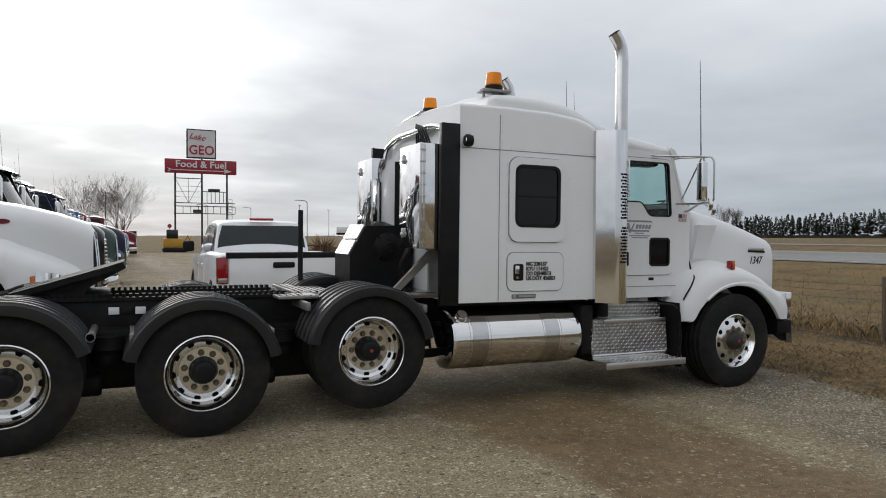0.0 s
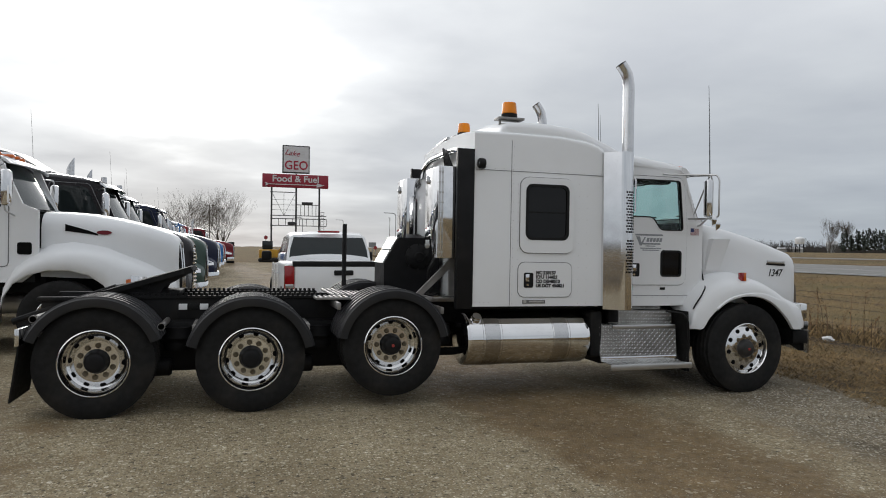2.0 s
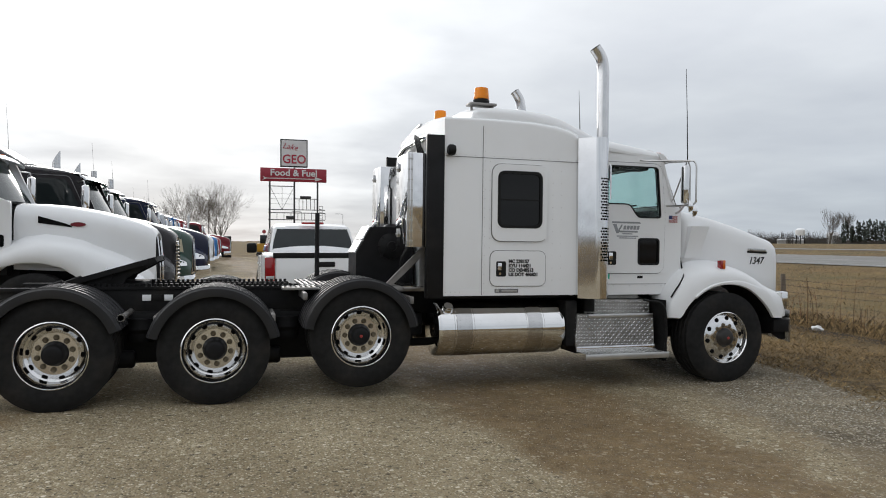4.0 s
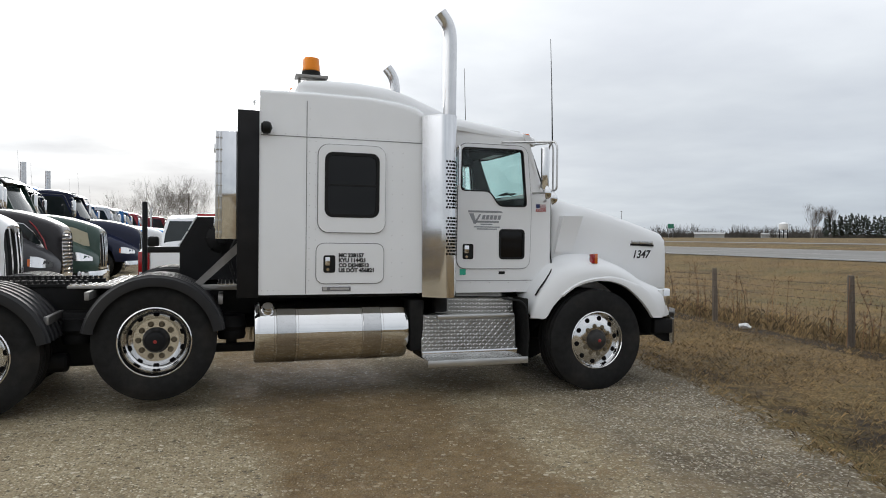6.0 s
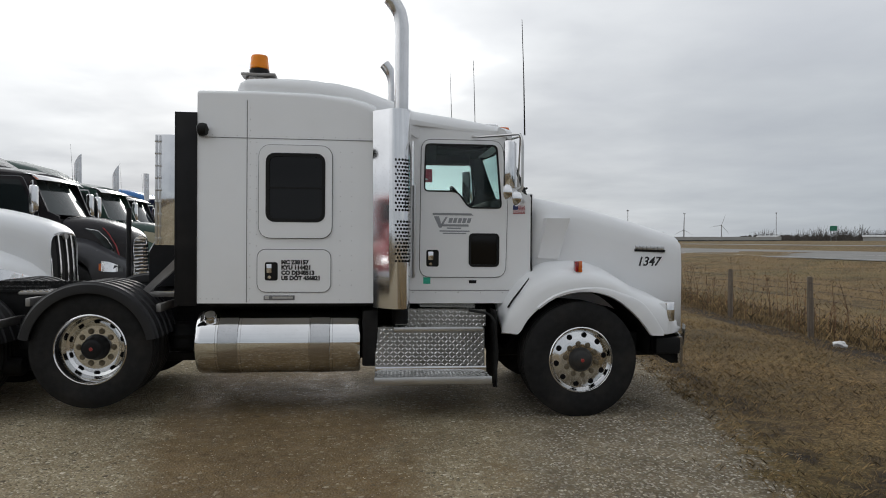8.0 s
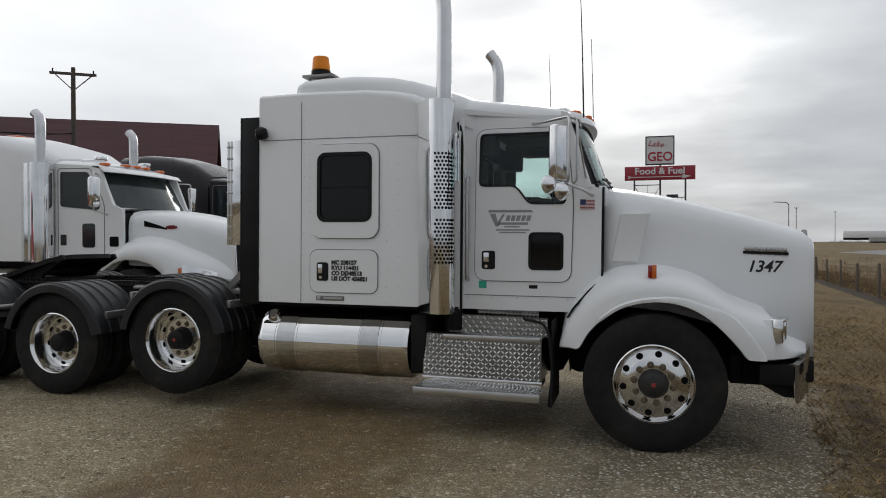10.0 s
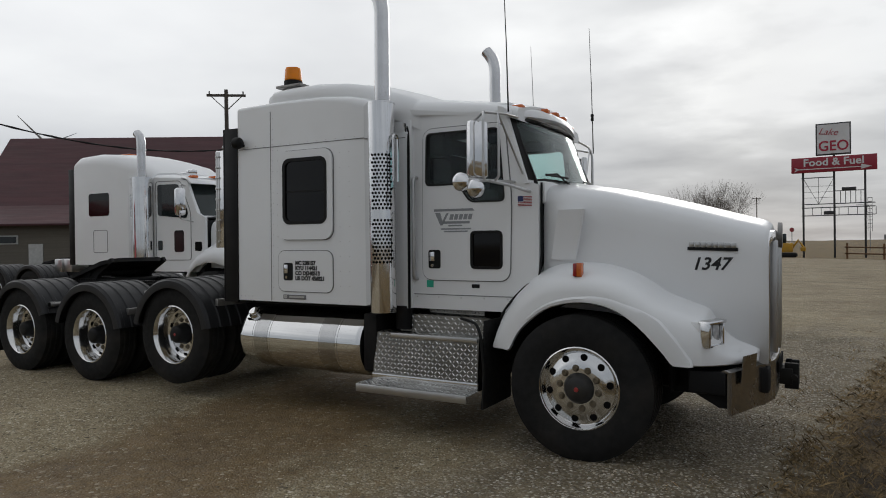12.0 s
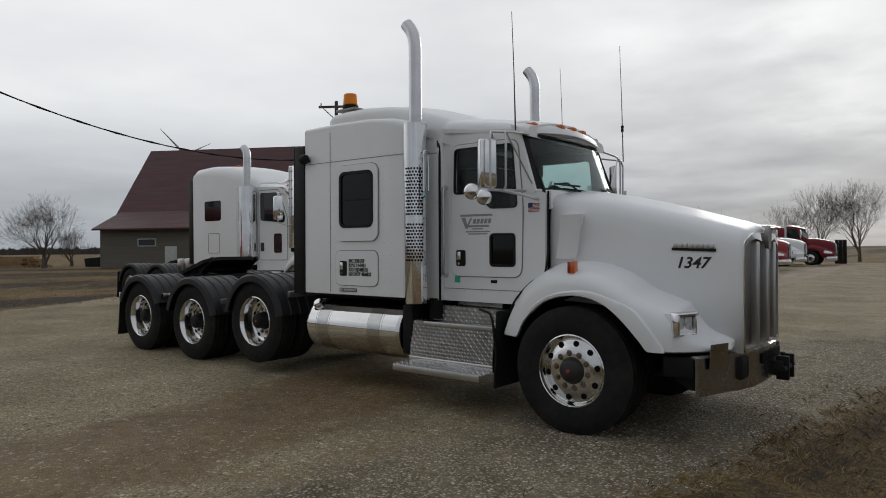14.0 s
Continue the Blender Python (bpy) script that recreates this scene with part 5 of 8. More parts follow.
    sheet(bm, round_poly([(1.11, 1.50), (1.19, 1.50), (1.21, 1.60), (1.20, 1.67), (1.15, 1.70), (1.10, 1.67), (1.09, 1.60)], 0.03), [], lambda u, v, d: (1.235 - d, u, v), 0.03)
    part("emblem", bm, DARKSTEEL, gr, "dull shield emblem")
    # bumper: broad dull plate with cut-out and tow gear
    bm = B()
    path = [(0.97, 0.135), (0.985, 0.14), (1.12, 0.53), (1.14, 0.56), (1.20, 0.80), (1.21, C), (1.20, mir(0.80)), (1.14, mir(0.56)), (1.12, mir(0.53)), (0.985, mir(0.14)), (0.97, mir(0.135))]
    rings = [[(x, y, 0.42), (x, y, 0.70), (x - 0.03, y, 0.715), (x - 0.05, y, 0.70), (x - 0.012, y, 0.69), (x - 0.012, y, 0.45)] for x, y in path]
    sweep_rings(bm, rings)
    bu = part("bumper", bm, BUMPERM, root, "dull stainless front bumper with tow pin box", smooth=25)
    bm = B()
    box(bm, 1.206, 1.222, 0.95, 1.55, 0.58, 0.66, 0.004)
    part("bumper_slot", bm, HOLLOWSHADE, bu)
    bm = B()
    rows = [[(0.985 + 0.135 * t + off, 0.14 + 0.39 * t - 0.35 * off, z) for off, z in ((0.018, 0.61), (0.034, 0.80), (0.030, 0.80), (0.014, 0.61))] for t in (0.22, 0.72)]
    sweep_rings(bm, rows)
    part("bracket_plate", bm, BUMPERM, bu, "flat plate bolted to the bumper end")
    bm = B()
    sheet(bm, [(0.70, 0.70), (0.96, 0.70), (0.97, 0.45), (0.90, 0.45), (0.72, 0.55)], [], lambda u, v, d: (u, 0.20 + d, v), 0.02)
    part("bumper_stay", bm, FRAME, bu)
    bm = B()
    box(bm, 1.20, 1.30, 1.28, 1.58, 0.44, 0.56, 0.008)
    box(bm, 1.24, 1.34, 1.32, 1.36, 0.40, 0.60, 0.008)
    box(bm, 1.24, 1.34, 1.50, 1.54, 0.40, 0.60, 0.008)
    cyl(bm, (1.31, 1.25, 0.50), (1.31, 1.62, 0.50), 0.022, 10)
    cyl(bm, (1.27, 1.43, 0.40), (1.27, 1.43, 0.62), 0.02, 10)
    part("tow_pin", bm, FRAME, bu)
    bm = B()
    box(bm, 0.55, 1.0, 0.35, 0.45, 0.50, 0.72, 0.01)
    box(bm, 0.55, 1.0, mir(0.45), mir(0.35), 0.50, 0.72, 0.01)
    box(bm, 0.65, 1.18, 0.55, mir(0.55), 0.50, 0.68, 0.02)
    box(bm, 0.72, 0.95, 0.12, 0.4, 0.55, 0.70, 0.01)
    part("bumper_bracket", bm, FRAME, root)
    # engine bay mass under the hood
    bm = B()
    box(bm, -0.38, 1.10, 0.72, mir(0.72), 0.62, 1.40, 0.05)
    part("engine", bm, FRAME, root)
    # nameplate as bars, fleet number
    yk = C - 0.632
    bm = B()
    for k in range(8):
        x = 0.665 + 0.0395 * k
        box(bm, x, x + 0.033, C - lerp_table([(0.4, 0.675), (0.7, 0.64), (0.95, 0.605)], x) - 0.008, C - lerp_table([(0.4, 0.675), (0.7, 0.64), (0.95, 0.605)], x) + 0.004, 1.512 - 0.03 * (x - 0.66), 1.55 - 0.03 * (x - 0.66), 0.003)
    pl = part("nameplate", bm, SATIN, hood, "row of plain chrome bars on a black strip")
    bm = B()
    sheet(bm, [(0.655, 1.492), (0.985, 1.482), (0.985, 1.505), (0.655, 1.515)], [], lambda u, v, d: (u, C - lerp_table([(0.4, 0.675), (0.7, 0.64), (0.95, 0.605)], u) - 0.006 + d, v), 0.01)
    part("strip", bm, GASKET, pl)
    ang = math.degrees(math.atan2(0.14, 1.0))
    o = part("fleet_number", text_mesh("1347", 0.125, 0.001, shear=0.28, bold=0.0025), DECAL, hood, "black italic fleet number")
    o.matrix_local = pose(0.680, C - 0.6445, 1.352, 90, 0, ang * 0.99)


build_sleeper(HERO)
build_cab(HERO)
build_hood(HERO)


def mirror_set(root, near):
    q = (lambda y: y if near else mir(y))
    sg = 1 if near else -1
    # the head is turned in towards the driver
    bm = B()
    box(bm, -0.035, 0.035, -0.08, 0.08, 2.03, 2.445, 0.02, 3)
    mr = part("mirror", bm, CHROME, root, "tall chrome wing mirror with two convex spot mirrors")
    mr.matrix_local = pose(-0.715, q(-0.115), 0, 0, 0, -30 * sg)
    bm = B()
    box(bm, -0.040, -0.033, -0.068, 0.068, 2.05, 2.43, 0.003)
    part("mirror_glass", bm, TINT, mr)

    def arm(pts, r=0.010, round_=0.04):
        bm = B()
        tube(bm, bend([(x, q(y), z) for x, y, z in pts], round_), r, 8)
        part("mirror_bracket", bm, SATIN, root)
    arm([(-0.62, 0.36, 2.03), (-0.66, 0.0, 2.015), (-0.76, -0.27, 2.015)], 0.012)
    arm([(-0.98, 0.36, 2.55), (-0.94, 0.30, 2.535), (-0.64, -0.16, 2.50), (-0.63, -0.19, 2.45), (-0.63, -0.19, 2.03), (-0.66, -0.10, 2.015)])
    arm([(-0.60, 0.38, 2.54), (-0.585, 0.10, 2.52), (-0.64, -0.15, 2.50)])
    arm([(-0.60, -0.01, 2.51), (-0.585, -0.02, 2.45), (-0.585, -0.02, 2.04), (-0.62, -0.01, 2.015)])
    arm([(-0.60, 0.02, 2.50), (-0.545, 0.355, 2.08)], 0.008)
    arm([(-0.66, -0.02, 2.015), (-0.56, 0.16, 1.985), (-0.50, 0.30, 1.955), (-0.49, 0.36, 1.95)], 0.013)
    for x, y, z in ((-0.765, -0.265, 1.992), (-0.675, -0.215, 1.945)):
        bm = B()
        lathe(bm, [(0.0, -0.038), (0.030, -0.034), (0.054, -0.018), (0.066, 0.0), (0.069, 0.008), (0.064, 0.012), (0.0, 0.012)], (0, 0, 0), "x", 24)
        o = part("convex_mirror", bm, CHROME, root, "round chrome spot mirror")
        o.matrix_local = pose(x, q(y), z, 0, 0, 180 - 40 * sg)
        bm = B()
        tube(bm, [(x + 0.02, q(y + 0.02), z), (-0.70, q(-0.12), 2.015)], 0.009, 7)
        part("mirror_bracket", bm, SATIN, root)


mirror_set(HERO, True)
mirror_set(HERO, False)


def antenna(root, x, y, z0, z1, lean=0.0, base=True, r=0.004):
    bm = B()
    tube(bm, [(x, y, z0), (x - lean * 0.4, y, z0 + (z1 - z0) * 0.5), (x - lean, y, z1)], r, 6, radii=[r * 1.6, r, r * 0.6])
    if base:
        cyl(bm, (x, y, z0 - 0.02), (x, y, z0 + 0.10), 0.012, 8)
    part("antenna", bm, GASKET, root, "thin black whip antenna")


antenna(HERO, -0.548, 0.078, 2.53, 3.56, 0.035, False, 0.0045)
antenna(HERO, -0.615, mir(-0.17), 2.49, 3.82, 0.04, False, 0.0045)
coil = B()
lathe(coil, [(0.0, -0.035), (0.016, -0.035), (0.018, -0.02), (0.014, 0.0), (0.018, 0.02), (0.016, 0.035), (0.0, 0.035)], (-0.625, mir(-0.17), 2.87), "z", 12)
part("antenna_coil", coil, GASKET, HERO)
antenna(HERO, -1.0, 1.75, 2.70, 3.5, 0.03, False, 0.003)


def exhaust(root, near):
    q = (lambda y: y if near else mir(y))
    bm = B()
    tube(bm, bend([(-1.655, q(0.04), 1.0), (-1.655, q(0.04), 3.46), (-1.68, q(0.04), 3.58), (-1.76, q(0.04), 3.68)], 0.12, 8), 0.0625, 22, caps=False)
    st = part("exhaust_pipe", bm, STACKM, root, "tall bright exhaust stack with swept tip")
    bm = B()
    tube(bm, bend([(-1.655, q(0.04), 3.2), (-1.655, q(0.04), 3.46), (-1.68, q(0.04), 3.58), (-1.761, q(0.04), 3.681)], 0.12, 8), 0.056, 18, caps=True)
    part("stack_bore", bm, HOLLOWSHADE, st)
    # heat shield: flat stainless flank running into a half-round with punched holes
    bm = B()
    outline = [(-1.885, 0.24), (-1.885, 0.12)]
    ex, ey = -1.675 + 0.112 * math.cos(radians(-130)), 0.07 + 0.112 * math.sin(radians(-130))
    outline += [(-1.885 + (ex + 1.885) * t, 0.12 + (ey - 0.12) * t) for t in (0.04, 0.5, 0.96)]
    for i in range(21):
        a = radians(-130 + 190 * i / 20)
        outline.append((-1.675 + 0.112 * math.cos(a), 0.07 + 0.112 * math.sin(a)))
    rings = []
    for z, t in ((0.985, 0.0), (2.715, 1.0)):
        inner = [(x + 0.03 * (-1.72 - x), y + 0.03 * (0.14 - y)) for x, y in reversed(outline)]
        rings.append([(x - 0.0148 * t, q(y), z) for x, y in outline + inner])
    sweep_rings(bm, rings, caps=False)
    sh = part("heat_shield", bm, CHROME, root, "tall mirror-polished stainless exhaust shield", smooth=25)
    bm = B()
    sheet(bm, [(x + 0.006, y + 0.004) for x, y in outline[1:]] + [(-1.66, 0.24), (-1.87, 0.24)], [], lambda u, v, d: (u - 0.0148, q(v), 2.71 - d), 0.006)
    part("shield_cap", bm, CHROME, sh)
    if near:
        # black spots laid on the shield, their colour is the holes' shade
        bm = B()
        for z0, z1 in ((1.40, 1.79), (1.84, 2.32)):
            nz = int((z1 - z0) / 0.031)
            for j in range(nz):
                z = z0 + 0.031 * j
                t = (z - 0.985) / 1.73
                for i in range(6):
                    a = radians(-98 + 15 * i + (7.5 if j % 2 else 0))
                    ca, sa = math.cos(a), math.sin(a)
                    cx, cy = -1.675 - 0.0148 * t, 0.07
                    tx, ty = -sa, ca
                    vs = []
                    for k in range(8):
                        b = 2 * math.pi * k / 8
                        du, dv = 0.0098 * math.cos(b), 0.0112 * math.sin(b)
                        vs.append(bm.verts.new((cx + 0.1178 * ca + tx * du, cy + 0.1178 * sa + ty * du, z + dv)))
                    bm.faces.new(vs)
        tagged(part("punched_holes", bm, HOLLOWSHADE, sh, smooth=0), kind="stuff")
        bm = B()
        px, py = -1.675 + 0.125 * math.cos(radians(0)), 0.07 + 0.125 * math.sin(radians(0))
        tube(bm, bend([(px, py - 0.035, 2.06), (px, py - 0.035, 2.44), (px, py + 0.035, 2.44), (px, py + 0.035, 2.06)], 0.034, 6), 0.009, 8)
        part("shield_handle", bm, CHROME, sh)
    bm = B()
    cyl(bm, (-1.64, q(0.34), 0.82), (-1.64, q(0.34), 1.02), 0.075, 16)
    part("stack_elbow", bm, FRAME, st)


exhaust(HERO, True)
exhaust(HERO, False)


STRAPM = material("polished_strap", (0.56, 0.56, 0.56), 0.13, 1.0, 0.08, 5)
TANKM = material("mirror_aluminium", (0.80, 0.80, 0.80), 0.045, 1.0, 0.04, 3, dirt=(0.5, 0.47, 0.42), dirt_amount=0.2, dirt_scale=2.0)


def tank_and_steps(root, near):
    q = (lambda y: y if near else mir(y))
    y0, z0, r = 0.452, 0.650, 0.286
    bm = B()
    lathe(bm, [(0.0, -3.415), (r * 0.90, -3.43), (r * 0.96, -3.424), (r * 0.99, -3.405), (r, -3.375), (r, -2.05), (r * 0.99, -2.02), (r * 0.96, -2.001), (r * 0.90, -1.995), (0.0, -2.01)], (0, q(y0), z0), "x", 56)
    tk = part("fuel_tank", bm, TANKM, root, "long polished aluminium cylindrical fuel tank")
    for a, b in ((-3.235, -3.06), (-2.44, -2.265)):
        bm = B()
        lathe(bm, [(r, a), (r + 0.004, a + 0.004), (r + 0.004, b - 0.004), (r, b)], (0, q(y0), z0), "x", 56)
        part("tank_strap", bm, STRAPM, tk)
    for x in (-3.26, -3.045, -2.455, -2.25):
        bm = B()
        lathe(bm, [(r, x + 0.004), (r + 0.002, x + 0.005), (r + 0.002, x + 0.008), (r, x + 0.009)], (0, q(y0), z0), "x", 48)
        part("strap_edge", bm, STRAPM, tk)
    bm = B()
    a = radians(52)
    ca, sa = math.cos(a), math.sin(a)
    nrm = Vector((0, -ca if near else ca, sa))
    c0 = Vector((-3.31, q(y0) + nrm.y * r, z0 + nrm.z * r))
    tube(bm, [c0 - nrm * 0.02, c0 + nrm * 0.03, c0 + nrm * 0.032, c0 + nrm * 0.05], 0.05, 20, radii=[0.062, 0.058, 0.05, 0.046])
    part("filler_cap", bm, CHROME, tk)
    # step box in tread plate
    def plate(name, quads):
        bm = B()
        uv = bm.loops.layers.uv.new("UVMap")
        for qd in quads:
            f = bm.faces.new([bm.verts.new((x, q(y), z)) for x, y, z in qd])
            a, b, c = (Vector(v) for v in qd[:3])
            u = (b - a).normalized()
            v = (Vector(qd[3]) - a)
            v = (v - u * v.dot(u)).normalized()
            for lp, pnt in zip(f.loops, qd):
                d = Vector(pnt) - a
                lp[uv].uv = (d.dot(u), d.dot(v))
        bmesh.ops.remove_doubles(bm, verts=bm.verts, dist=1e-4)
        o = part(name, bm, DIAMOND, root, "bright diamond tread plate step", smooth=0)
        so = o.modifiers.new("thickness", "SOLIDIFY")
        so.thickness, so.offset = 0.003, 0.0
        return o
    box_quads = [
        [(-1.865, 0.19, 0.455), (-0.875, 0.19, 0.44), (-0.875, 0.22, 0.782), (-1.865, 0.22, 0.797)],
        [(-1.865, 0.22, 0.797), (-0.875, 0.22, 0.782), (-0.875, 0.35, 0.787), (-1.865, 0.35, 0.802)],
        [(-1.68, 0.34, 0.802), (-0.84, 0.34, 0.787), (-0.84, 0.35, 0.94), (-1.68, 0.35, 0.95)],
        [(-1.68, 0.35, 0.95), (-0.84, 0.35, 0.94), (-0.84, 0.55, 0.955), (-1.68, 0.55, 0.965)],
        [(-1.45, 0.44, 0.96), (-0.93, 0.44, 0.95), (-0.93, 0.445, 0.995), (-1.45, 0.445, 1.0)],
        [(-1.865, 0.6, 0.455), (-1.865, 0.19, 0.455), (-1.865, 0.22, 0.797), (-1.865, 0.6, 0.797)],
        [(-0.875, 0.19, 0.44), (-0.875, 0.6, 0.44), (-0.875, 0.6, 0.782), (-0.875, 0.22, 0.782)]]
    low_quads = [
        [(-1.865, 0.175, 0.40), (-0.86, 0.175, 0.385), (-0.865, 0.19, 0.445), (-1.865, 0.19, 0.46)],
        [(-1.87, -0.055, 0.40), (-0.85, -0.055, 0.385), (-0.86, 0.175, 0.385), (-1.865, 0.175, 0.40)]]
    sb = plate("step_box", box_quads)
    lt = plate("lower_tread", low_quads)
    for holder, quads in ((sb, box_quads[:6]), (lt, low_quads)):
        bm = B()
        for qd in quads:
            a, b, c, d = (Vector((x, q(y), z)) for x, y, z in qd)
            u, v = (b - a), (d - a)
            lu, lv = u.length, v.length
            u, v = u / lu, v / lv
            nn = u.cross(v).normalized() * (1 if near else -1)
            nu, nv = max(1, int(lu / 0.032)), max(1, int(lv / 0.032))
            for i in range(nu):
                for j in range(nv):
                    cc = a + u * (i + 0.5) * lu / nu + v * (j + 0.5) * lv / nv + nn * 0.0016
                    e1 = (u + v).normalized() if (i + j) % 2 else (u - v).normalized()
                    e2 = nn.cross(e1).normalized()
                    rim = [bm.verts.new(cc + p) for p in (e1 * 0.0185, e2 * 0.0064, -e1 * 0.0185, -e2 * 0.0064)]
                    top = bm.verts.new(cc + nn * 0.0042)
                    for k in range(4):
                        bm.faces.new((rim[k], rim[(k + 1) % 4], top))
        tagged(part("tread_pattern", bm, TREADTOP, holder, smooth=0), kind="stuff")
    for nm, ya, za, zb, x0, x1 in (("tread_nosing", -0.062, 0.335, 0.40, -1.872, -0.848), ("tread_nosing", 0.205, 0.757, 0.797, -1.70, -0.885)):
        bm = B()
        a, b = sorted((q(ya), q(ya + 0.012)))
        box(bm, x0, x1, a, b, za, zb, 0.004)
        part(nm, bm, SATIN, root)
    bm = B()
    a, b = sorted((q(0.26), q(0.62)))
    box(bm, -1.84, -0.89, a, b, 0.36, 0.74, 0.02)
    box(bm, -1.98, -1.84, sorted((q(0.2), q(0.6)))[0], sorted((q(0.2), q(0.6)))[1], 0.45, 0.95, 0.02)
    part("battery_box", bm, FRAME, root)
    bm = B()
    box(bm, -1.862, -0.862, *sorted((q(0.166), q(0.172))), 0.392, 0.45, 0.002)
    part("riser_lip", bm, POLISHED, root)
    if near:
        # gearbox, shafts and air tanks between the rails, added unseen to block light underneath
        bm = B()
        box(bm, -2.6, -0.75, 0.86, 1.44, 0.40, 1.0, 0.08)
        part("gearbox", bm, FRAME, root)
        bm = B()
        cyl(bm, (-5.4, C, 0.66), (-2.5, C, 0.72), 0.09, 12)
        part("drive_shaft", bm, FRAME, root)
        for xa, xb, ya in ((-3.35, -2.2, 0.80), (-3.35, -2.2, 1.50)):
            bm = B()
            cyl(bm, (xa, ya, 0.56), (xb, ya, 0.56), 0.15, 16)
            part("air_tank", bm, FRAME, root)
        bm = B()
        box(bm, -0.72, 0.75, 0.80, 1.50, 0.42, 0.95, 0.08)
        part("oil_pan", bm, FRAME, root)
        # plain boxes between the axles, added to deepen the shade below
        for xa, xb in ((-6.72, -5.85), (-5.36, -4.55)):
            bm = B()
            box(bm, xa, xb, 0.62, 1.68, 0.36, 0.86, 0.06)
            part("suspension_carrier", bm, FRAME, root)
    # rubber splash flap behind the front wheel
    bm = B()
    sheet(bm, [(0.08, 0.27), (0.62, 0.27), (0.62, 0.95), (0.12, 0.95)], [], lambda u, v, d: (-0.80 + 0.02 * math.sin(9 * v) + d, q(u), v), 0.012)
    part("splash_flap", bm, RUBBER, root, "black rubber splash flap")
    if near:
        bm = B()
        tube(bm, bend([(-1.02, 0.2, 0.95), (-0.85, 0.12, 0.93), (-0.80, 0.09, 0.86), (-0.77, 0.10, 0.55), (-0.80, 0.12, 0.27)], 0.06), 0.012, 7)
        part("flap_hose", bm, GASKET, root)


tank_and_steps(HERO, True)
tank_and_steps(HERO, False)


# ---- the row of parked trucks ----
DARKGLASS = material("dark_vehicle_glass", (0.016, 0.021, 0.022), 0.06, 0, 0.15, 3, spec=0.45)
ROWGLASS = material("pale_reflecting_windscreen", (0.035, 0.045, 0.045), 0.08, 0, 0.35, 1.5, spec=0.45)
ROWMESH = material("dark_grille_mesh", (0.018, 0.018, 0.018), 0.6, 0.0, 0.2, 60, spec=0.2)
CREAM = material("cream_paint", (0.52, 0.47, 0.33), 0.3, 0, 0.04, 2, coat=0.4)


def paint(name, c):
    return material(name, c, 0.25, 0, 0.06, 2.0, coat=0.08, dirt=(0.12, 0.11, 0.10), dirt_amount=0.04, spec=0.3)


def sect(x, w, zb, zt, r, crown=0.03):
    return profile_section(x, w, zb, zt, r, crown, 5, 0.0)


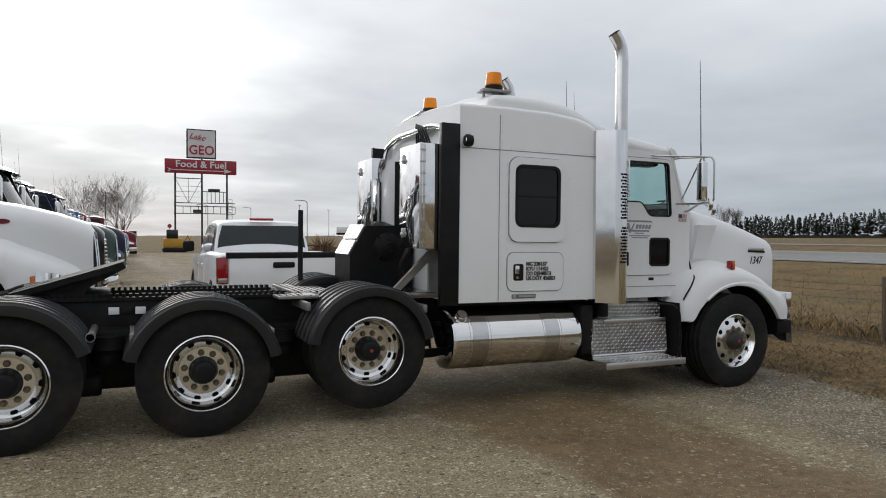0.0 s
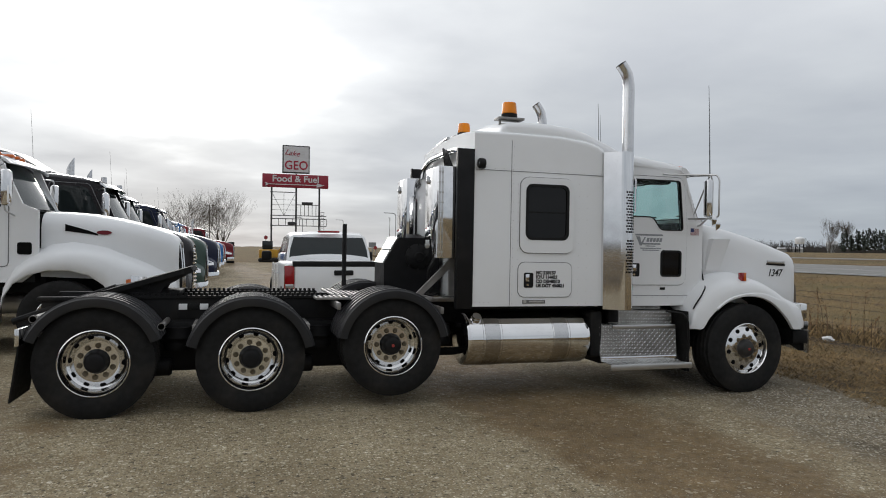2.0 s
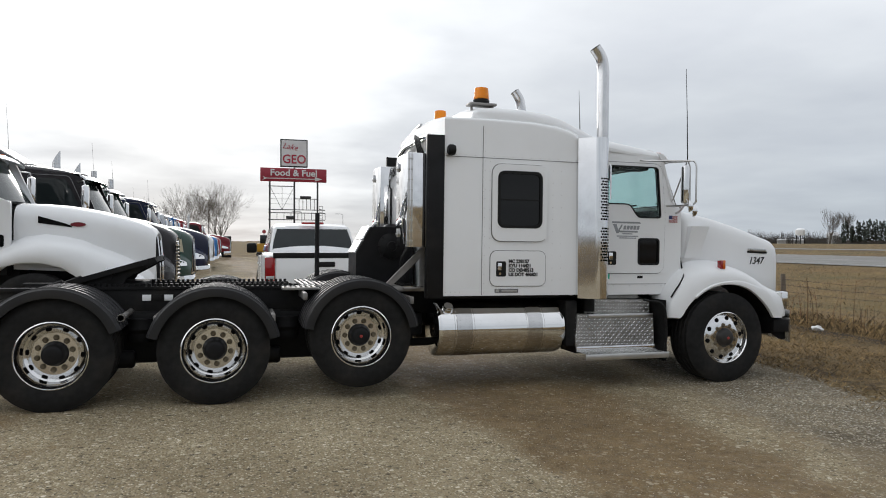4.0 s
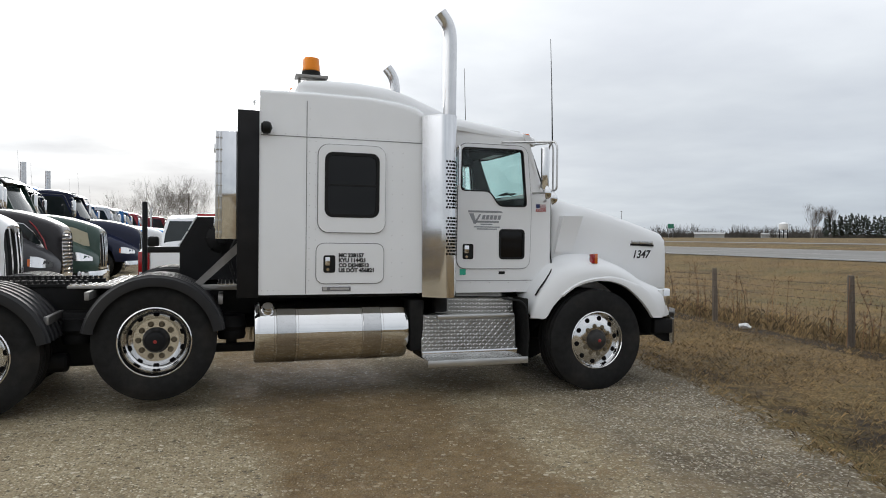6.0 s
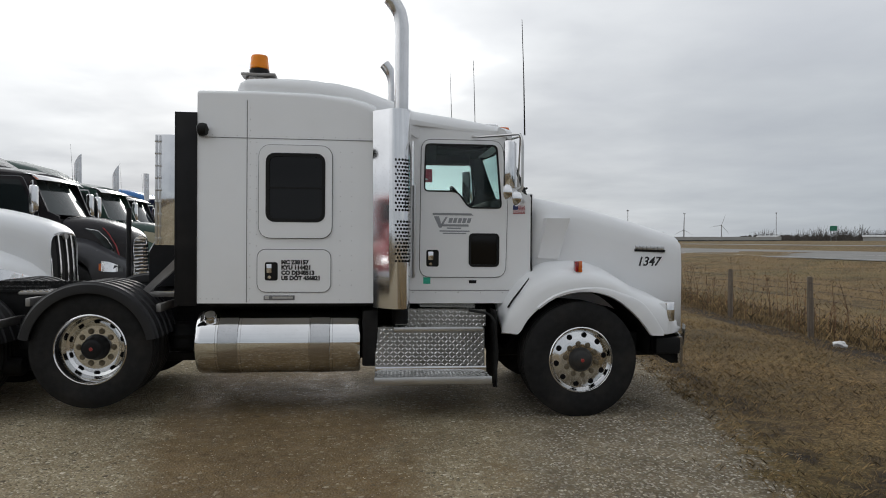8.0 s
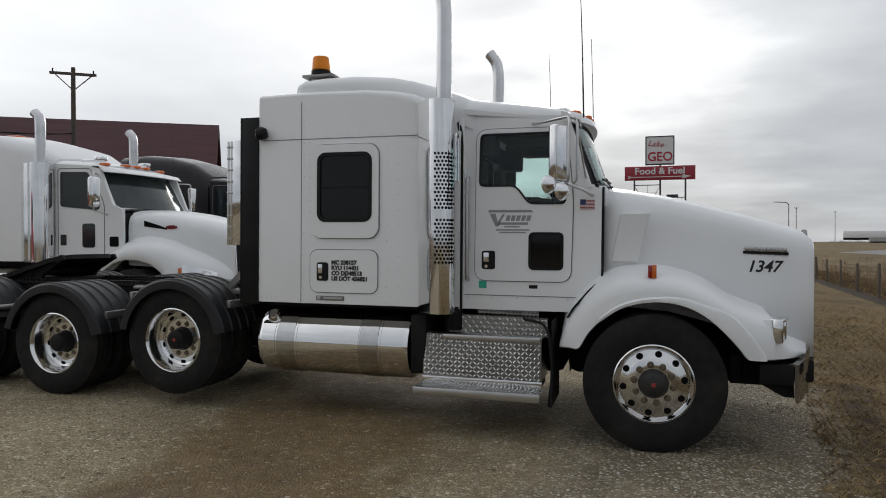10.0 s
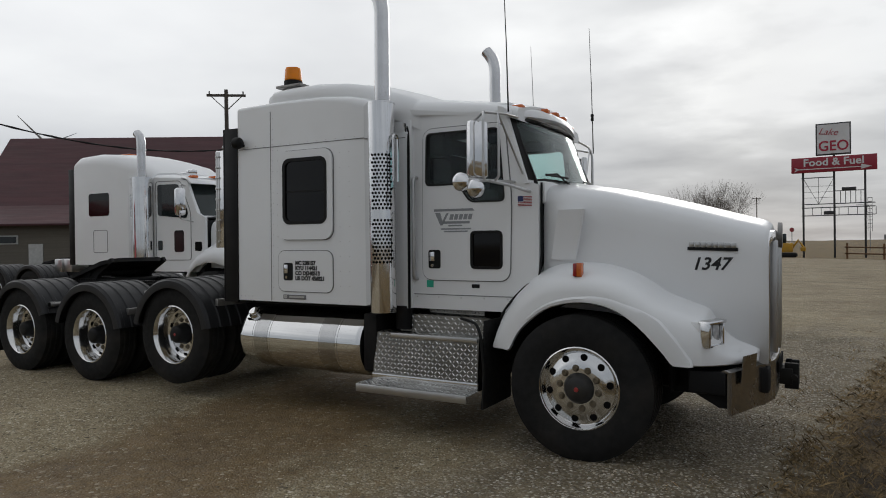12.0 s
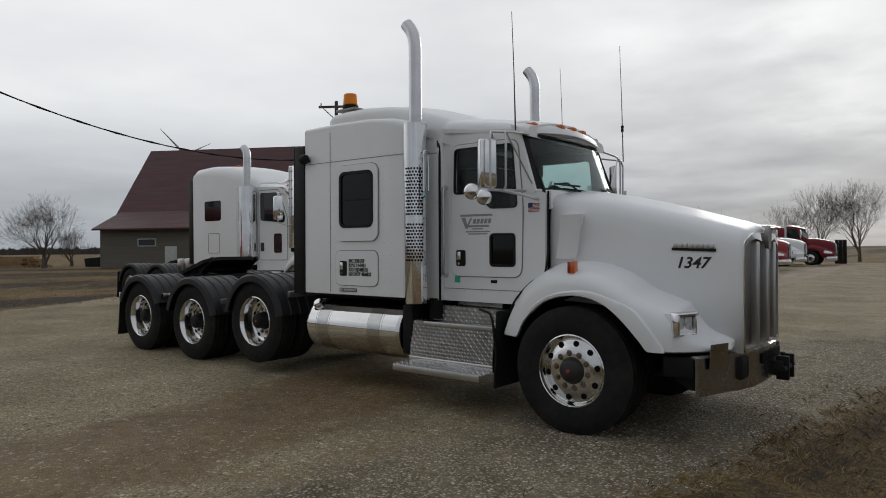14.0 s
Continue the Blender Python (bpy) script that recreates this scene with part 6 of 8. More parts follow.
def parked_truck(label, m, body, trim=None, high=True, grille="mesh", rear=True, detail=False, stripe=None, wheel_detail=False, short=0.0, visor=None, low=0.87, stack=None, fender=None, tall=0.13):
    """Conventional tractor with sleeper. Its own origin lies on the ground under the middle of the grille; x goes forward."""
    root = thing("semi_truck", label, "truck", m, "parked trucks in the row")
    # hood
    bm = B()
    tab = [(-1.80, 0.86, 2.09), (-1.5, 0.84, 2.085), (-1.2, 0.81, 2.06), (-0.9, 0.77, 2.01), (-0.65, 0.72, 1.95), (-0.42, 0.66, 1.885), (-0.24, 0.60, 1.82), (-0.12, 0.55, 1.76), (-0.05, 0.51, 1.71), (0.0, 0.47, 1.63)]
    rings = []
    for x, w, zt in tab:
        zb = lerp_table([(-1.8, 1.1), (-0.9, 1.05), (-0.3, 0.85), (0, 0.8)], x)
        pts = [(-w, zb), (-w, (zb + zt) / 2), (-w, zt - 0.30), (-w * 0.985, zt - 0.19), (-w * 0.94, zt - 0.10), (-w * 0.84, zt - 0.03), (-w * 0.66, zt + 0.01), (-w * 0.4, zt + 0.03), (-w * 0.2, zt + 0.038), (0, zt + 0.04)]
        full = pts + [(-a, b) for a, b in reversed(pts[:-1])]
        rings.append([(x, a, b) for a, b in full])
    sweep_rings(bm, rings, caps=False, wrap=False)
    part("hood", bm, body, root, smooth=55)
    for s in (-1, 1):
        # fender, headlamp
        st = [(-2.24, 0.62, 0.70, 1.10), (-2.20, 0.80, 0.98, 1.12), (-2.08, 1.00, 1.20, 1.14), (-1.90, 1.13, 1.36, 1.15), (-1.65, 1.20, 1.47, 1.16), (-1.40, 1.20, 1.50, 1.16), (-1.15, 1.13, 1.47, 1.15), (-0.95, 0.98, 1.42, 1.14), (-0.86, 0.80, 1.38, 1.12), (-0.80, 0.62, 1.35, 1.11), (-0.60, 0.60, 1.27, 1.07), (-0.40, 0.60, 1.18, 1.0), (-0.22, 0.60, 1.08, 0.90), (-0.10, 0.60, 0.98, 0.76), (-0.02, 0.60, 0.90, 0.58)]
        bm = B()
        rings = []
        for x, lip, top, yo in st:
            h = max(0.02, top - lip)
            yi = min(yo - 0.05, lerp_table([(-2.3, 0.84), (-1.4, 0.82), (-0.9, 0.74), (-0.3, 0.55), (0, 0.40)], x))
            prof = [(yo - 0.02, lip), (yo, lip + 0.02), (yo, lip + h * 0.5), (yo - 0.03, lip + h * 0.8), (yo - 0.09, top), (yo - 0.16 * (yo - yi) / 0.3, top + 0.06), (yi, top + 0.14)]
            rings.append([(x, s * y, z) for y, z in prof])
        sweep_rings(bm, rings, caps=False, wrap=False)
        part("fender", bm, fender or body, root, smooth=60)
        bm = B()
        rows = [[(-0.60, s * 1.075, 0.90), (-0.60, s * 1.06, 1.12)], [(-0.40, s * 1.005, 0.88), (-0.42, s * 0.985, 1.10)], [(-0.22, s * 0.905, 0.88), (-0.24, s * 0.87, 1.03)], [(-0.12, s * 0.80, 0.88), (-0.14, s * 0.77, 0.98)]]
        sweep_rings(bm, rows, caps=False, wrap=False)
        part("headlamp", bm, CHROME, root)
        bm = B()
        rows = [[(-0.66, s * 1.09, 0.92), (-0.66, s * 1.08, 1.06)], [(-0.60, s * 1.08, 0.91), (-0.60, s * 1.068, 1.07)]]
        sweep_rings(bm, rows, caps=False, wrap=False)
        part("turn_lamp", bm, ORANGE, root)
        # cab flank with window, door outline
        bm = B()
        out = [(-3.22, 1.02), (-2.0, 1.02), (-1.80, 1.20), (-1.80, 2.10), (-2.00, 2.20), (-2.28, 2.90), (-3.22, 2.98)]
        sheet(bm, out, [], side(s * 1.0, -s), 0.06)
        fl = part("cab_side", bm, body, root)
        y = s * 1.003
        bm = B()
        sheet(bm, round_poly([(-3.08, 2.18), (-2.28, 2.10), (-2.24, 2.22), (-2.50, 2.80), (-3.08, 2.82)], 0.06), [], side(y + s * 0.006, -s), 0.01)
        part("side_window", bm, DARKGLASS, fl)
        dl = round_poly([(-3.14, 1.25), (-2.16, 1.25), (-2.16, 2.2), (-2.44, 2.87), (-3.14, 2.89)], 0.08)
        bm = B()
        sheet(bm, dl, [grow(dl, -0.012)], side(y + s * 0.003, -s), 0.01)
        part("door_gap", bm, SEAM, fl)
        bm = B()
        sheet(bm, rr(-2.62, -2.36, 1.42, 1.86, 0.05), [], side(y + s * 0.005, -s), 0.01)
        part("lower_pane", bm, DARKGLASS, fl)
        bm = B()
        sheet(bm, rr(-3.08, -2.96, 1.46, 1.66, 0.02), [], side(y + s * 0.005, -s), 0.01)
        part("door_handle", bm, DARKGLASS, fl)
        # mirror
        bm = B()
        ya, yb = sorted((s * 1.18, s * 1.38))
        box(bm, -2.18, -2.06, ya, yb, 2.14, 2.68, 0.05, 3)
        mr = part("mirror", bm, CHROME, root)
        bm = B()
        tube(bm, bend([(-2.3, s * 1.0, 2.75), (-2.14, s * 1.27, 2.76), (-2.14, s * 1.27, 2.08), (-2.1, s * 1.0, 2.02)], 0.05), 0.013, 6)
        part("bracket", bm, SATIN, mr)
        # exhaust pipe, shield
        if detail:
            bm = B()
            tube(bm, bend([(-3.38, s * 1.12, 1.1), (-3.38, s * 1.12, 3.72), (-3.40, s * 1.12, 3.82), (-3.50, s * 1.12, 3.92)], 0.12), 0.085, 18)
            stck = part("exhaust_pipe", bm, STACKM, root, "tall bright exhaust pipe with swept tip")
            bm = B()
            cut = [(-3.84, 1.09), (-3.60, 1.20)] + [(-3.38 + 0.20 * math.cos(radians(140 - 17.5 * k)), 1.09 + 0.20 * math.sin(radians(140 - 17.5 * k))) for k in range(9)] + [(-3.18, 1.04), (-3.82, 1.04)]
            sweep_rings(bm, [[(x, s * y, z) for x, y in cut] for z in (1.15, 2.98)])
            part("heat_shield", bm, CHROME, stck, smooth=30)
        elif stack and s < 0:
            sx, stop, cut_z = stack
            bm = B()
            cut = [(0.10 * math.cos(2 * math.pi * k / 18), 0.10 * math.sin(2 * math.pi * k / 18)) for k in range(18)]
            sweep_rings(bm, [[(sx + a, s * 1.1 + b, z + tilt_z * a) for a, b in cut] for z, tilt_z in ((1.1, 0), (0.9 + (stop - 0.9) / low, cut_z))])
            part("exhaust_pipe", bm, STACKM, root, "tall straight bright exhaust stack")
        # tank, steps
        bm = B()
        lathe(bm, [(0, -5.1), (0.26, -5.1), (0.31, -5.06), (0.31, -3.6), (0.26, -3.56), (0, -3.56)], (0, s * 0.82, 0.72), "x", 28)
        part("fuel_tank", bm, POLISHED, root)
        bm = B()
        box(bm, -3.3, -2.3, min(s * 0.75, s * 1.12), max(s * 0.75, s * 1.12), 0.42, 0.72, 0.03)
        box(bm, -3.2, -2.4, min(s * 0.75, s * 1.02), max(s * 0.75, s * 1.02), 0.72, 1.0, 0.03)
        part("step_box", bm, SATIN, root)
        # rails, rear fenders
        if rear:
            bm = B()
            box(bm, -9.0, -0.2, s * 0.43 - 0.04, s * 0.43 + 0.04, 0.80, 1.05, 0.01)
            part("chassis_rail", bm, FRAME, root)
            for x in (-7.1, -8.45):
                ya, yb = sorted((s * 0.60, s * 1.22))
                half_fender(root, x, 0.55, ya, yb, 0.60, 12, 168)
    # wheels
    for x, rr_ in ((-1.5, False),) + (((-7.1, True), (-8.45, True)) if rear else ()):
        for s in (-1, 1):
            wheel(root, x, s * 1.20, 0.515, rr_, s > 0, wheel_detail and s < 0)
            bm = B()
            cyl(bm, (x, 0, 0.515), (x, s * 1.0, 0.515), 0.12, 10)
            part("axle", bm, FRAME, root)
    # sleeper
    bm = B()
    top = 3.52 if high else 3.15
    st = [(-5.62, 1.06, top - 0.12, 0.16), (-5.5, 1.07, top - 0.03, 0.2), (-4.9, 1.07, top, 0.24), (-4.3, 1.07, top - 0.06, 0.26), (-3.7, 1.05, top - 0.22, 0.28), (-3.25, 1.01, 3.02 if high else 2.98, 0.26)]
    sweep_rings(bm, [sect(x, w, 1.15, zt, r, 0.05) for x, w, zt, r in st])
    sl = part("sleeper", bm, body, root)
    for s in (-1, 1):
        bm = B()
        sheet(bm, rr(-5.12, -4.46, 2.18, 2.66, 0.06), [], side(s * 1.074, -s), 0.01)
        part("sleeper_window", bm, TINT, sl)
        lo = rr(-4.98, -4.52, 1.42, 1.92, 0.05)
        bm = B()
        sheet(bm, lo, [grow(lo, -0.012)], side(s * 1.074, -s), 0.01)
        part("hatch_gap", bm, SEAM, sl)
        bm = B()
        ya, yb = sorted((s * 1.0, s * 1.06))
        box(bm, -5.82, -5.60, ya, yb, 1.15, top - 0.2, 0.01)
        part("side_extender", bm, BLACK, sl)
    # cab roof, windscreen, visor
    bm = B()
    st = [(-3.3, 1.0, 3.06 if high else 3.0, 0.2), (-2.9, 0.99, 3.02, 0.18), (-2.6, 0.97, 2.98, 0.16), (-2.36, 0.95, 2.92, 0.12)]
    sweep_rings(bm, [sect(x, w, 2.85, zt, r, 0.06) for x, w, zt, r in st])
    part("cab_roof", bm, body, root)
    bm = B()
    def ws(u, v, d):
        return Vector((-1.84 - 0.16 * (u / 0.95) ** 2 - 0.42 * v - d, u, 2.10 + 0.80 * v))
    o1 = [(-0.97 + 0.194 * i, 0.0) for i in range(11)] + [(0.95 - 0.19 * i, 1.0) for i in range(11)]
    o2 = [(-0.89 + 0.178 * i, 0.06) for i in range(11)] + [(0.87 - 0.174 * i, 0.92) for i in range(11)]
    sheet(bm, o1, [o2], ws, 0.03)
    part("windscreen_frame", bm, body, root)
    bm = B()
    sheet(bm, grow(o2, 0.01), [], lambda u, v, d: ws(u, v, d + 0.008), 0.01)
    part("windscreen", bm, ROWGLASS, root)
    bm = B()
    rows = []
    for i in range(11):
        u = -1.0 + 0.2 * i
        k = u * u
        rows.append([(-2.32 - 0.10 * k, u, 2.93), (-2.10 - 0.13 * k, u, 2.88), (-2.00 - 0.15 * k, u, 2.80), (-2.02 - 0.15 * k, u, 2.79), (-2.12 - 0.13 * k, u, 2.85), (-2.32 - 0.10 * k, u, 2.90)])
    sweep_rings(bm, rows)
    part("sun_visor", bm, visor or body, root)
    for u in (-0.7, -0.25, 0.0, 0.25, 0.7) if detail else ():
        bm = B()
        box(bm, -2.46 - 0.1 * u * u, -2.30 - 0.1 * u * u, u - 0.06, u + 0.06, 2.965 - 0.04 * u * u, 3.02 - 0.04 * u * u, 0.02)
        part("marker_lamp", bm, ORANGE, root)
    # grille
    gx = 0.02
    bm = B()
    go = round_poly([(-0.47, 0.66), (0.47, 0.66), (0.49, 1.52), (0.36, 1.68), (-0.36, 1.68), (-0.49, 1.52)], 0.10, 6)
    gi = grow(go, -0.045)
    lean = lambda v: -0.10 * max(0.0, v - 1.1) ** 1.3
    bow = lambda u: -0.16 * (u / 0.49) ** 2
    sheet(bm, go, [gi], lambda u, v, d: (gx + 0.03 + lean(v) + 0.4 * bow(u) - d, u, v), 0.09)
    gr = part("grille_surround", bm, body if grille == "mesh" and detail else CHROME, root)
    bm = B()
    rim = grow(go, -0.040)
    sheet(bm, rim, [grow(go, -0.062)], lambda u, v, d: (gx + 0.042 + lean(v) + 0.4 * bow(u) - d, u, v), 0.03)
    part("grille_rim", bm, CHROME, gr)
    bm = B()
    sheet(bm, gi, [], lambda u, v, d: (gx - 0.015 + lean(v) + 0.4 * bow(u) - d, u, v), 0.01)
    part("grille_mesh", bm, ROWMESH if grille == "mesh" else BLACK, gr)
    if grille == "mesh":
        for u in (-0.22, 0.0, 0.22):
            bm = B()
            sweep_rings(bm, [[(gx + 0.03 + lean(v) + 0.4 * bow(u), u - 0.012, v), (gx + 0.045 + lean(v) + 0.4 * bow(u), u, v), (gx + 0.03 + lean(v) + 0.4 * bow(u), u + 0.012, v), (gx - 0.02 + lean(v) + 0.4 * bow(u), u, v)] for v in (0.71, 1.1, 1.3, 1.5, 1.62)])
            part("grille_bar", bm, CHROME, gr)
        bm = B()
        sheet(bm, [(0.075 * math.cos(2 * math.pi * k / 20), 1.60 + 0.052 * math.sin(2 * math.pi * k / 20)) for k in range(20)], [], lambda u, v, d: (gx + 0.045 + lean(v) - d, u, v), 0.03)
        part("emblem", bm, DARKSTEEL, gr, "plain oval emblem")
    else:
        for k in range(11):
            z = 0.72 + 0.082 * k
            bm = B()
            rows = []
            for i in range(9):
                u = -0.44 + 0.11 * i
                x = gx + 0.03 + lean(z) + 0.7 * bow(u)
                rows.append([(x - 0.03, u, z), (x + 0.025, u, z + 0.004), (x + 0.025, u, z + 0.022), (x - 0.03, u, z + 0.048)])
            sweep_rings(bm, rows)
            part("grille_bar", bm, CHROME, gr)
    bm = B()
    path = [(-0.42, -1.10), (-0.20, -1.02), (0.02, -0.62), (0.06, 0.0), (0.02, 0.62), (-0.20, 1.02), (-0.42, 1.10)]
    sweep_rings(bm, [[(x, y, 0.33), (x + 0.03, y, 0.40), (x + 0.03, y, 0.58), (x, y, 0.64), (x - 0.04, y, 0.62), (x - 0.04, y, 0.34)] for x, y in path])
    part("bumper", bm, CHROME, root)
    bm = B()
    box(bm, -1.7, -0.15, -0.55, 0.55, 0.55, 1.3, 0.05)
    box(bm, -5.4, -1.75, -0.75, 0.75, 0.85, 1.15, 0.03)
    part("engine", bm, FRAME, root)
    bm = B()
    box(bm, -3.2, -1.85, -0.97, 0.97, 1.02, 2.05)
    part("cab_body", bm, INTERIOR, root)
    if stripe:
        hw = lambda x: lerp_table([(-1.80, 0.86), (-1.2, 0.81), (-0.9, 0.77), (-0.65, 0.72), (-0.42, 0.66), (-0.24, 0.60), (-0.12, 0.55), (0, 0.47)], x)
        for s in (-1, 1):
            def on_hood(nm, loop, hole, mat, dep):
                fine = [(a[0] + (b[0] - a[0]) * t / 4, a[1] + (b[1] - a[1]) * t / 4) for a, b in zip(loop, loop[1:] + loop[:1]) for t in range(4)]
                fh = [[(a[0] + (b[0] - a[0]) * t / 4, a[1] + (b[1] - a[1]) * t / 4) for a, b in zip(hole, hole[1:] + hole[:1]) for t in range(4)]] if hole else []
                bm = B()
                sheet(bm, fine, fh, lambda u, v, d: (u, s * (hw(u) + dep - d), v), 0.012)
                part(nm, bm, mat, root)
            if stripe == "outline":
                vent = [(-1.27, 1.86), (-0.85, 1.80), (-0.62, 1.62), (-0.38, 1.28), (-0.66, 1.36), (-0.82, 1.56), (-1.0, 1.72)]
                on_hood("hood_vent", grow(list(reversed(vent)), -0.012), None, DARKGLASS, 0.006)
                on_hood("vent_edge", list(reversed(vent)), grow(list(reversed(vent)), -0.014), CHROME, 0.010)
                red = [(-1.55, 1.46), (-0.90, 1.30), (-0.33, 1.20), (-0.42, 1.46), (-0.60, 1.72), (-0.74, 1.86), (-0.715, 1.86), (-0.575, 1.73), (-0.39, 1.46), (-0.295, 1.17), (-0.90, 1.27), (-1.55, 1.43)]
                on_hood("pin_stripe", red, None, trim, 0.007)
                on_hood("pin_stripe", [(-1.55, 1.60), (-0.95, 1.50), (-0.95, 1.515), (-1.55, 1.615)], None, SATIN, 0.007)
            else:
                on_hood("hood_panel", [(-0.95, 1.42), (-0.50, 1.30), (-0.24, 1.26), (-0.30, 1.62), (-0.62, 1.76), (-1.10, 1.84)], None, trim, 0.006)
    antenna(root, -2.4, 1.1, 2.8, 4.0, 0.05, False, 0.003)
    # this row's cabs stand lower than the pattern: draw in all that is above the wheels
    for ob in {c.data.name: c for c in root.children_recursive if not (c.name.startswith("wheel") or c.parent.name.startswith("wheel"))}.values():
        for vert in ob.data.vertices:
            if vert.co.z > 0.9:
                z = vert.co.z
                vert.co.z = 0.9 + (z - 0.9) * (low + (0.035 if high and ob.name.startswith("sleeper") else 0.0))
                if z > 2.12 and not ob.name.startswith(("exhaust", "antenna", "whip")):
                    vert.co.z += tall * (z - 2.12)
    # a shorter nose: draw the hood together and let the cab come forward
    if short:
        k = 1 - short / 1.8
        squeeze = lambda x: -1.8 + (x + 1.8) * k if x > -1.8 else x
        done = set()
        for ob in root.children_recursive:
            if ob.location.length > 1e-6:
                if ob.parent == root:
                    ob.location.x = squeeze(ob.location.x)
            elif ob.parent == root or ob.parent.location.length < 1e-6:
                if ob.data.name not in done:
                    done.add(ob.data.name)
                    for vert in ob.data.vertices:
                        vert.co.x = squeeze(vert.co.x)
        root.matrix_world = m @ Matrix.Translation((short, 0, 0))
    return root


def row_pose(x, y, turn=0.0):
    return pose(x, y, height(x, y), 0, 0, turn)


def build_row():
    blackp, greenp = paint("black_truck_paint", (0.014, 0.012, 0.014)), paint("dark_green_paint", (0.042, 0.075, 0.062))
    navy, blue = paint("navy_paint", (0.012, 0.017, 0.045)), paint("bright_blue_paint", (0.035, 0.16, 0.42))
    grey = paint("charcoal_paint", (0.03, 0.032, 0.035))
    maroon = paint("maroon_paint", (0.16, 0.012, 0.02))
    w2 = parked_truck("white sleeper tractor with black half fenders, parked on gravel", row_pose(-6.60, 5.2), HOODW, detail=True, wheel_detail=True, low=0.93, tall=0.0)
    # its vents, emblem, fifth wheel
    for s in (-1, 1):
        bm = B()
        w = lambda x: lerp_table([(-1.80, 0.86), (-1.5, 0.84), (-1.2, 0.81), (-0.9, 0.77)], x)
        sweep_rings(bm, [[(x, s * (w(x) + 0.008), 1.74 - 0.02 * i), (x, s * (w(x) + 0.008), 1.84 - 0.045 * i)] for i, x in enumerate((-1.50, -1.35, -1.2, -1.08))], caps=False, wrap=False)
        part("hood_vent", bm, HOLLOWSHADE, w2)
        bm = B()
        ring = [(-1.0 + 0.10 * math.cos(2 * math.pi * k / 20), 1.725 + 0.032 * math.sin(2 * math.pi * k / 20)) for k in range(20)]
        sheet(bm, ring, [], lambda u, v, d: (u, s * (lerp_table([(-1.80, 0.86), (-1.2, 0.81), (-0.9, 0.77), (-0.42, 0.66)], u) + 0.012 - d), v), 0.008)
        part("emblem", bm, maroon, w2)
        bm = B()
        sheet(bm, rr(-2.06, -1.88, 1.40, 1.57, 0.03), [], side(s * 1.008, -s), 0.01)
        part("vent_panel", bm, HOLLOWSHADE, w2)
    bm = B()
    tilt = Matrix.Translation((-7.5, 0, 1.22)) @ Matrix.Rotation(radians(-8), 4, "Y")
    sheet(bm, round_poly([(-0.45, -0.06), (-0.45, -0.42), (0.35, -0.46), (0.45, -0.3), (0.45, 0.3), (0.35, 0.46), (-0.45, 0.42), (-0.45, 0.06), (-0.1, 0.0)], 0.04, 3), [], lambda u, v, d: tilt @ Vector((u, v, -d)), 0.05)
    box(bm, -7.9, -7.1, -0.4, 0.4, 1.05, 1.2, 0.03)
    part("fifth_wheel", bm, FRAME, w2)
    bm = B()
    box(bm, -4.75, -4.45, -0.62, -0.10, 3.36, 3.44, 0.02)
    part("beacon_bar", bm, ORANGE, w2)
    for s in (-1, 1):
        bm = B()
        sheet(bm, [(s * 0.60, 0.22), (s * 1.20, 0.22), (s * 1.20, 0.92), (s * 0.60, 0.92)], [], lambda u, v, d: (-9.12 - 0.08 * (0.92 - v) + d, u, v), 0.014)
        part("mud_flap", bm, RUBBER, w2)
        bm = B()
        box(bm, -2.75, -2.55, s * 0.55 - 0.06, s * 0.55 + 0.06, 2.90, 2.99, 0.02)
        tube(bm, [(-3.05, s * 0.55, 2.93), (-2.75, s * 0.55, 2.94)], 0.018, 8)
        part("air_horn", bm, CHROME, w2)
    for x in (-6.55, -6.2):
        bm = B()
        box(bm, x, x + 0.26, -0.95, -0.55, 0.98, 1.26, 0.02)
        part("tool_box", bm, SATIN, w2)
    silver = paint("charcoal_fender_paint", (0.05, 0.05, 0.055))
    parked_truck("black sleeper tractor with red pin stripes and chrome slatted grille", row_pose(-6.60, 8.75), blackp, REDPAINT, grille="slats", rear=False, stripe="outline", short=0.62, visor=CHROME, fender=silver)
    parked_truck("dark green sleeper tractor with cream side panels", row_pose(-6.5, 12.2), greenp, CREAM, rear=False, stripe="panel", short=0.35, visor=CHROME)
    parked_truck("charcoal sleeper tractor with polished grille and tall stacks", row_pose(-7.0, 15.7), grey, rear=False, high=False, short=0.3, stack=(-3.5, 3.80, 1.9))
    parked_truck("navy sleeper tractor with chrome bumper and tall stacks", row_pose(-6.4, 19.2), navy, rear=False, high=False, short=0.3, low=0.9, stack=(-4.3, 3.85, 1.9))
    parked_truck("bright blue high-roof sleeper tractor", row_pose(-7.1, 23.0), blue, rear=False, low=0.90, tall=0.12, stack=(-3.5, 4.1, 0.0))
    parked_truck("bright blue high-roof sleeper tractor", row_pose(-7.0, 26.6), blue, rear=False, low=0.90, tall=0.12, stack=(-3.6, 4.1, 0.0))
    parked_truck("white sleeper tractor with chrome grille", row_pose(-6.6, 30.2), HOODW, rear=False, high=False)
    parked_truck("pale blue and white sleeper tractor", row_pose(-6.5, 33.8), blue, rear=False, high=False)
    parked_truck("red day-style tractor with polished grille", row_pose(-6.5, 40.0), REDPAINT, rear=False, high=False)
    parked_truck("white conventional tractor at the end of the row", row_pose(-7.2, 48.5), HOODW, rear=False, high=False, low=0.93)
    parked_truck("maroon conventional tractor with one tall stack", row_pose(-6.04, 53.3), maroon, rear=False, high=False, low=0.93, stack=(-3.2, 3.6, 1.9))
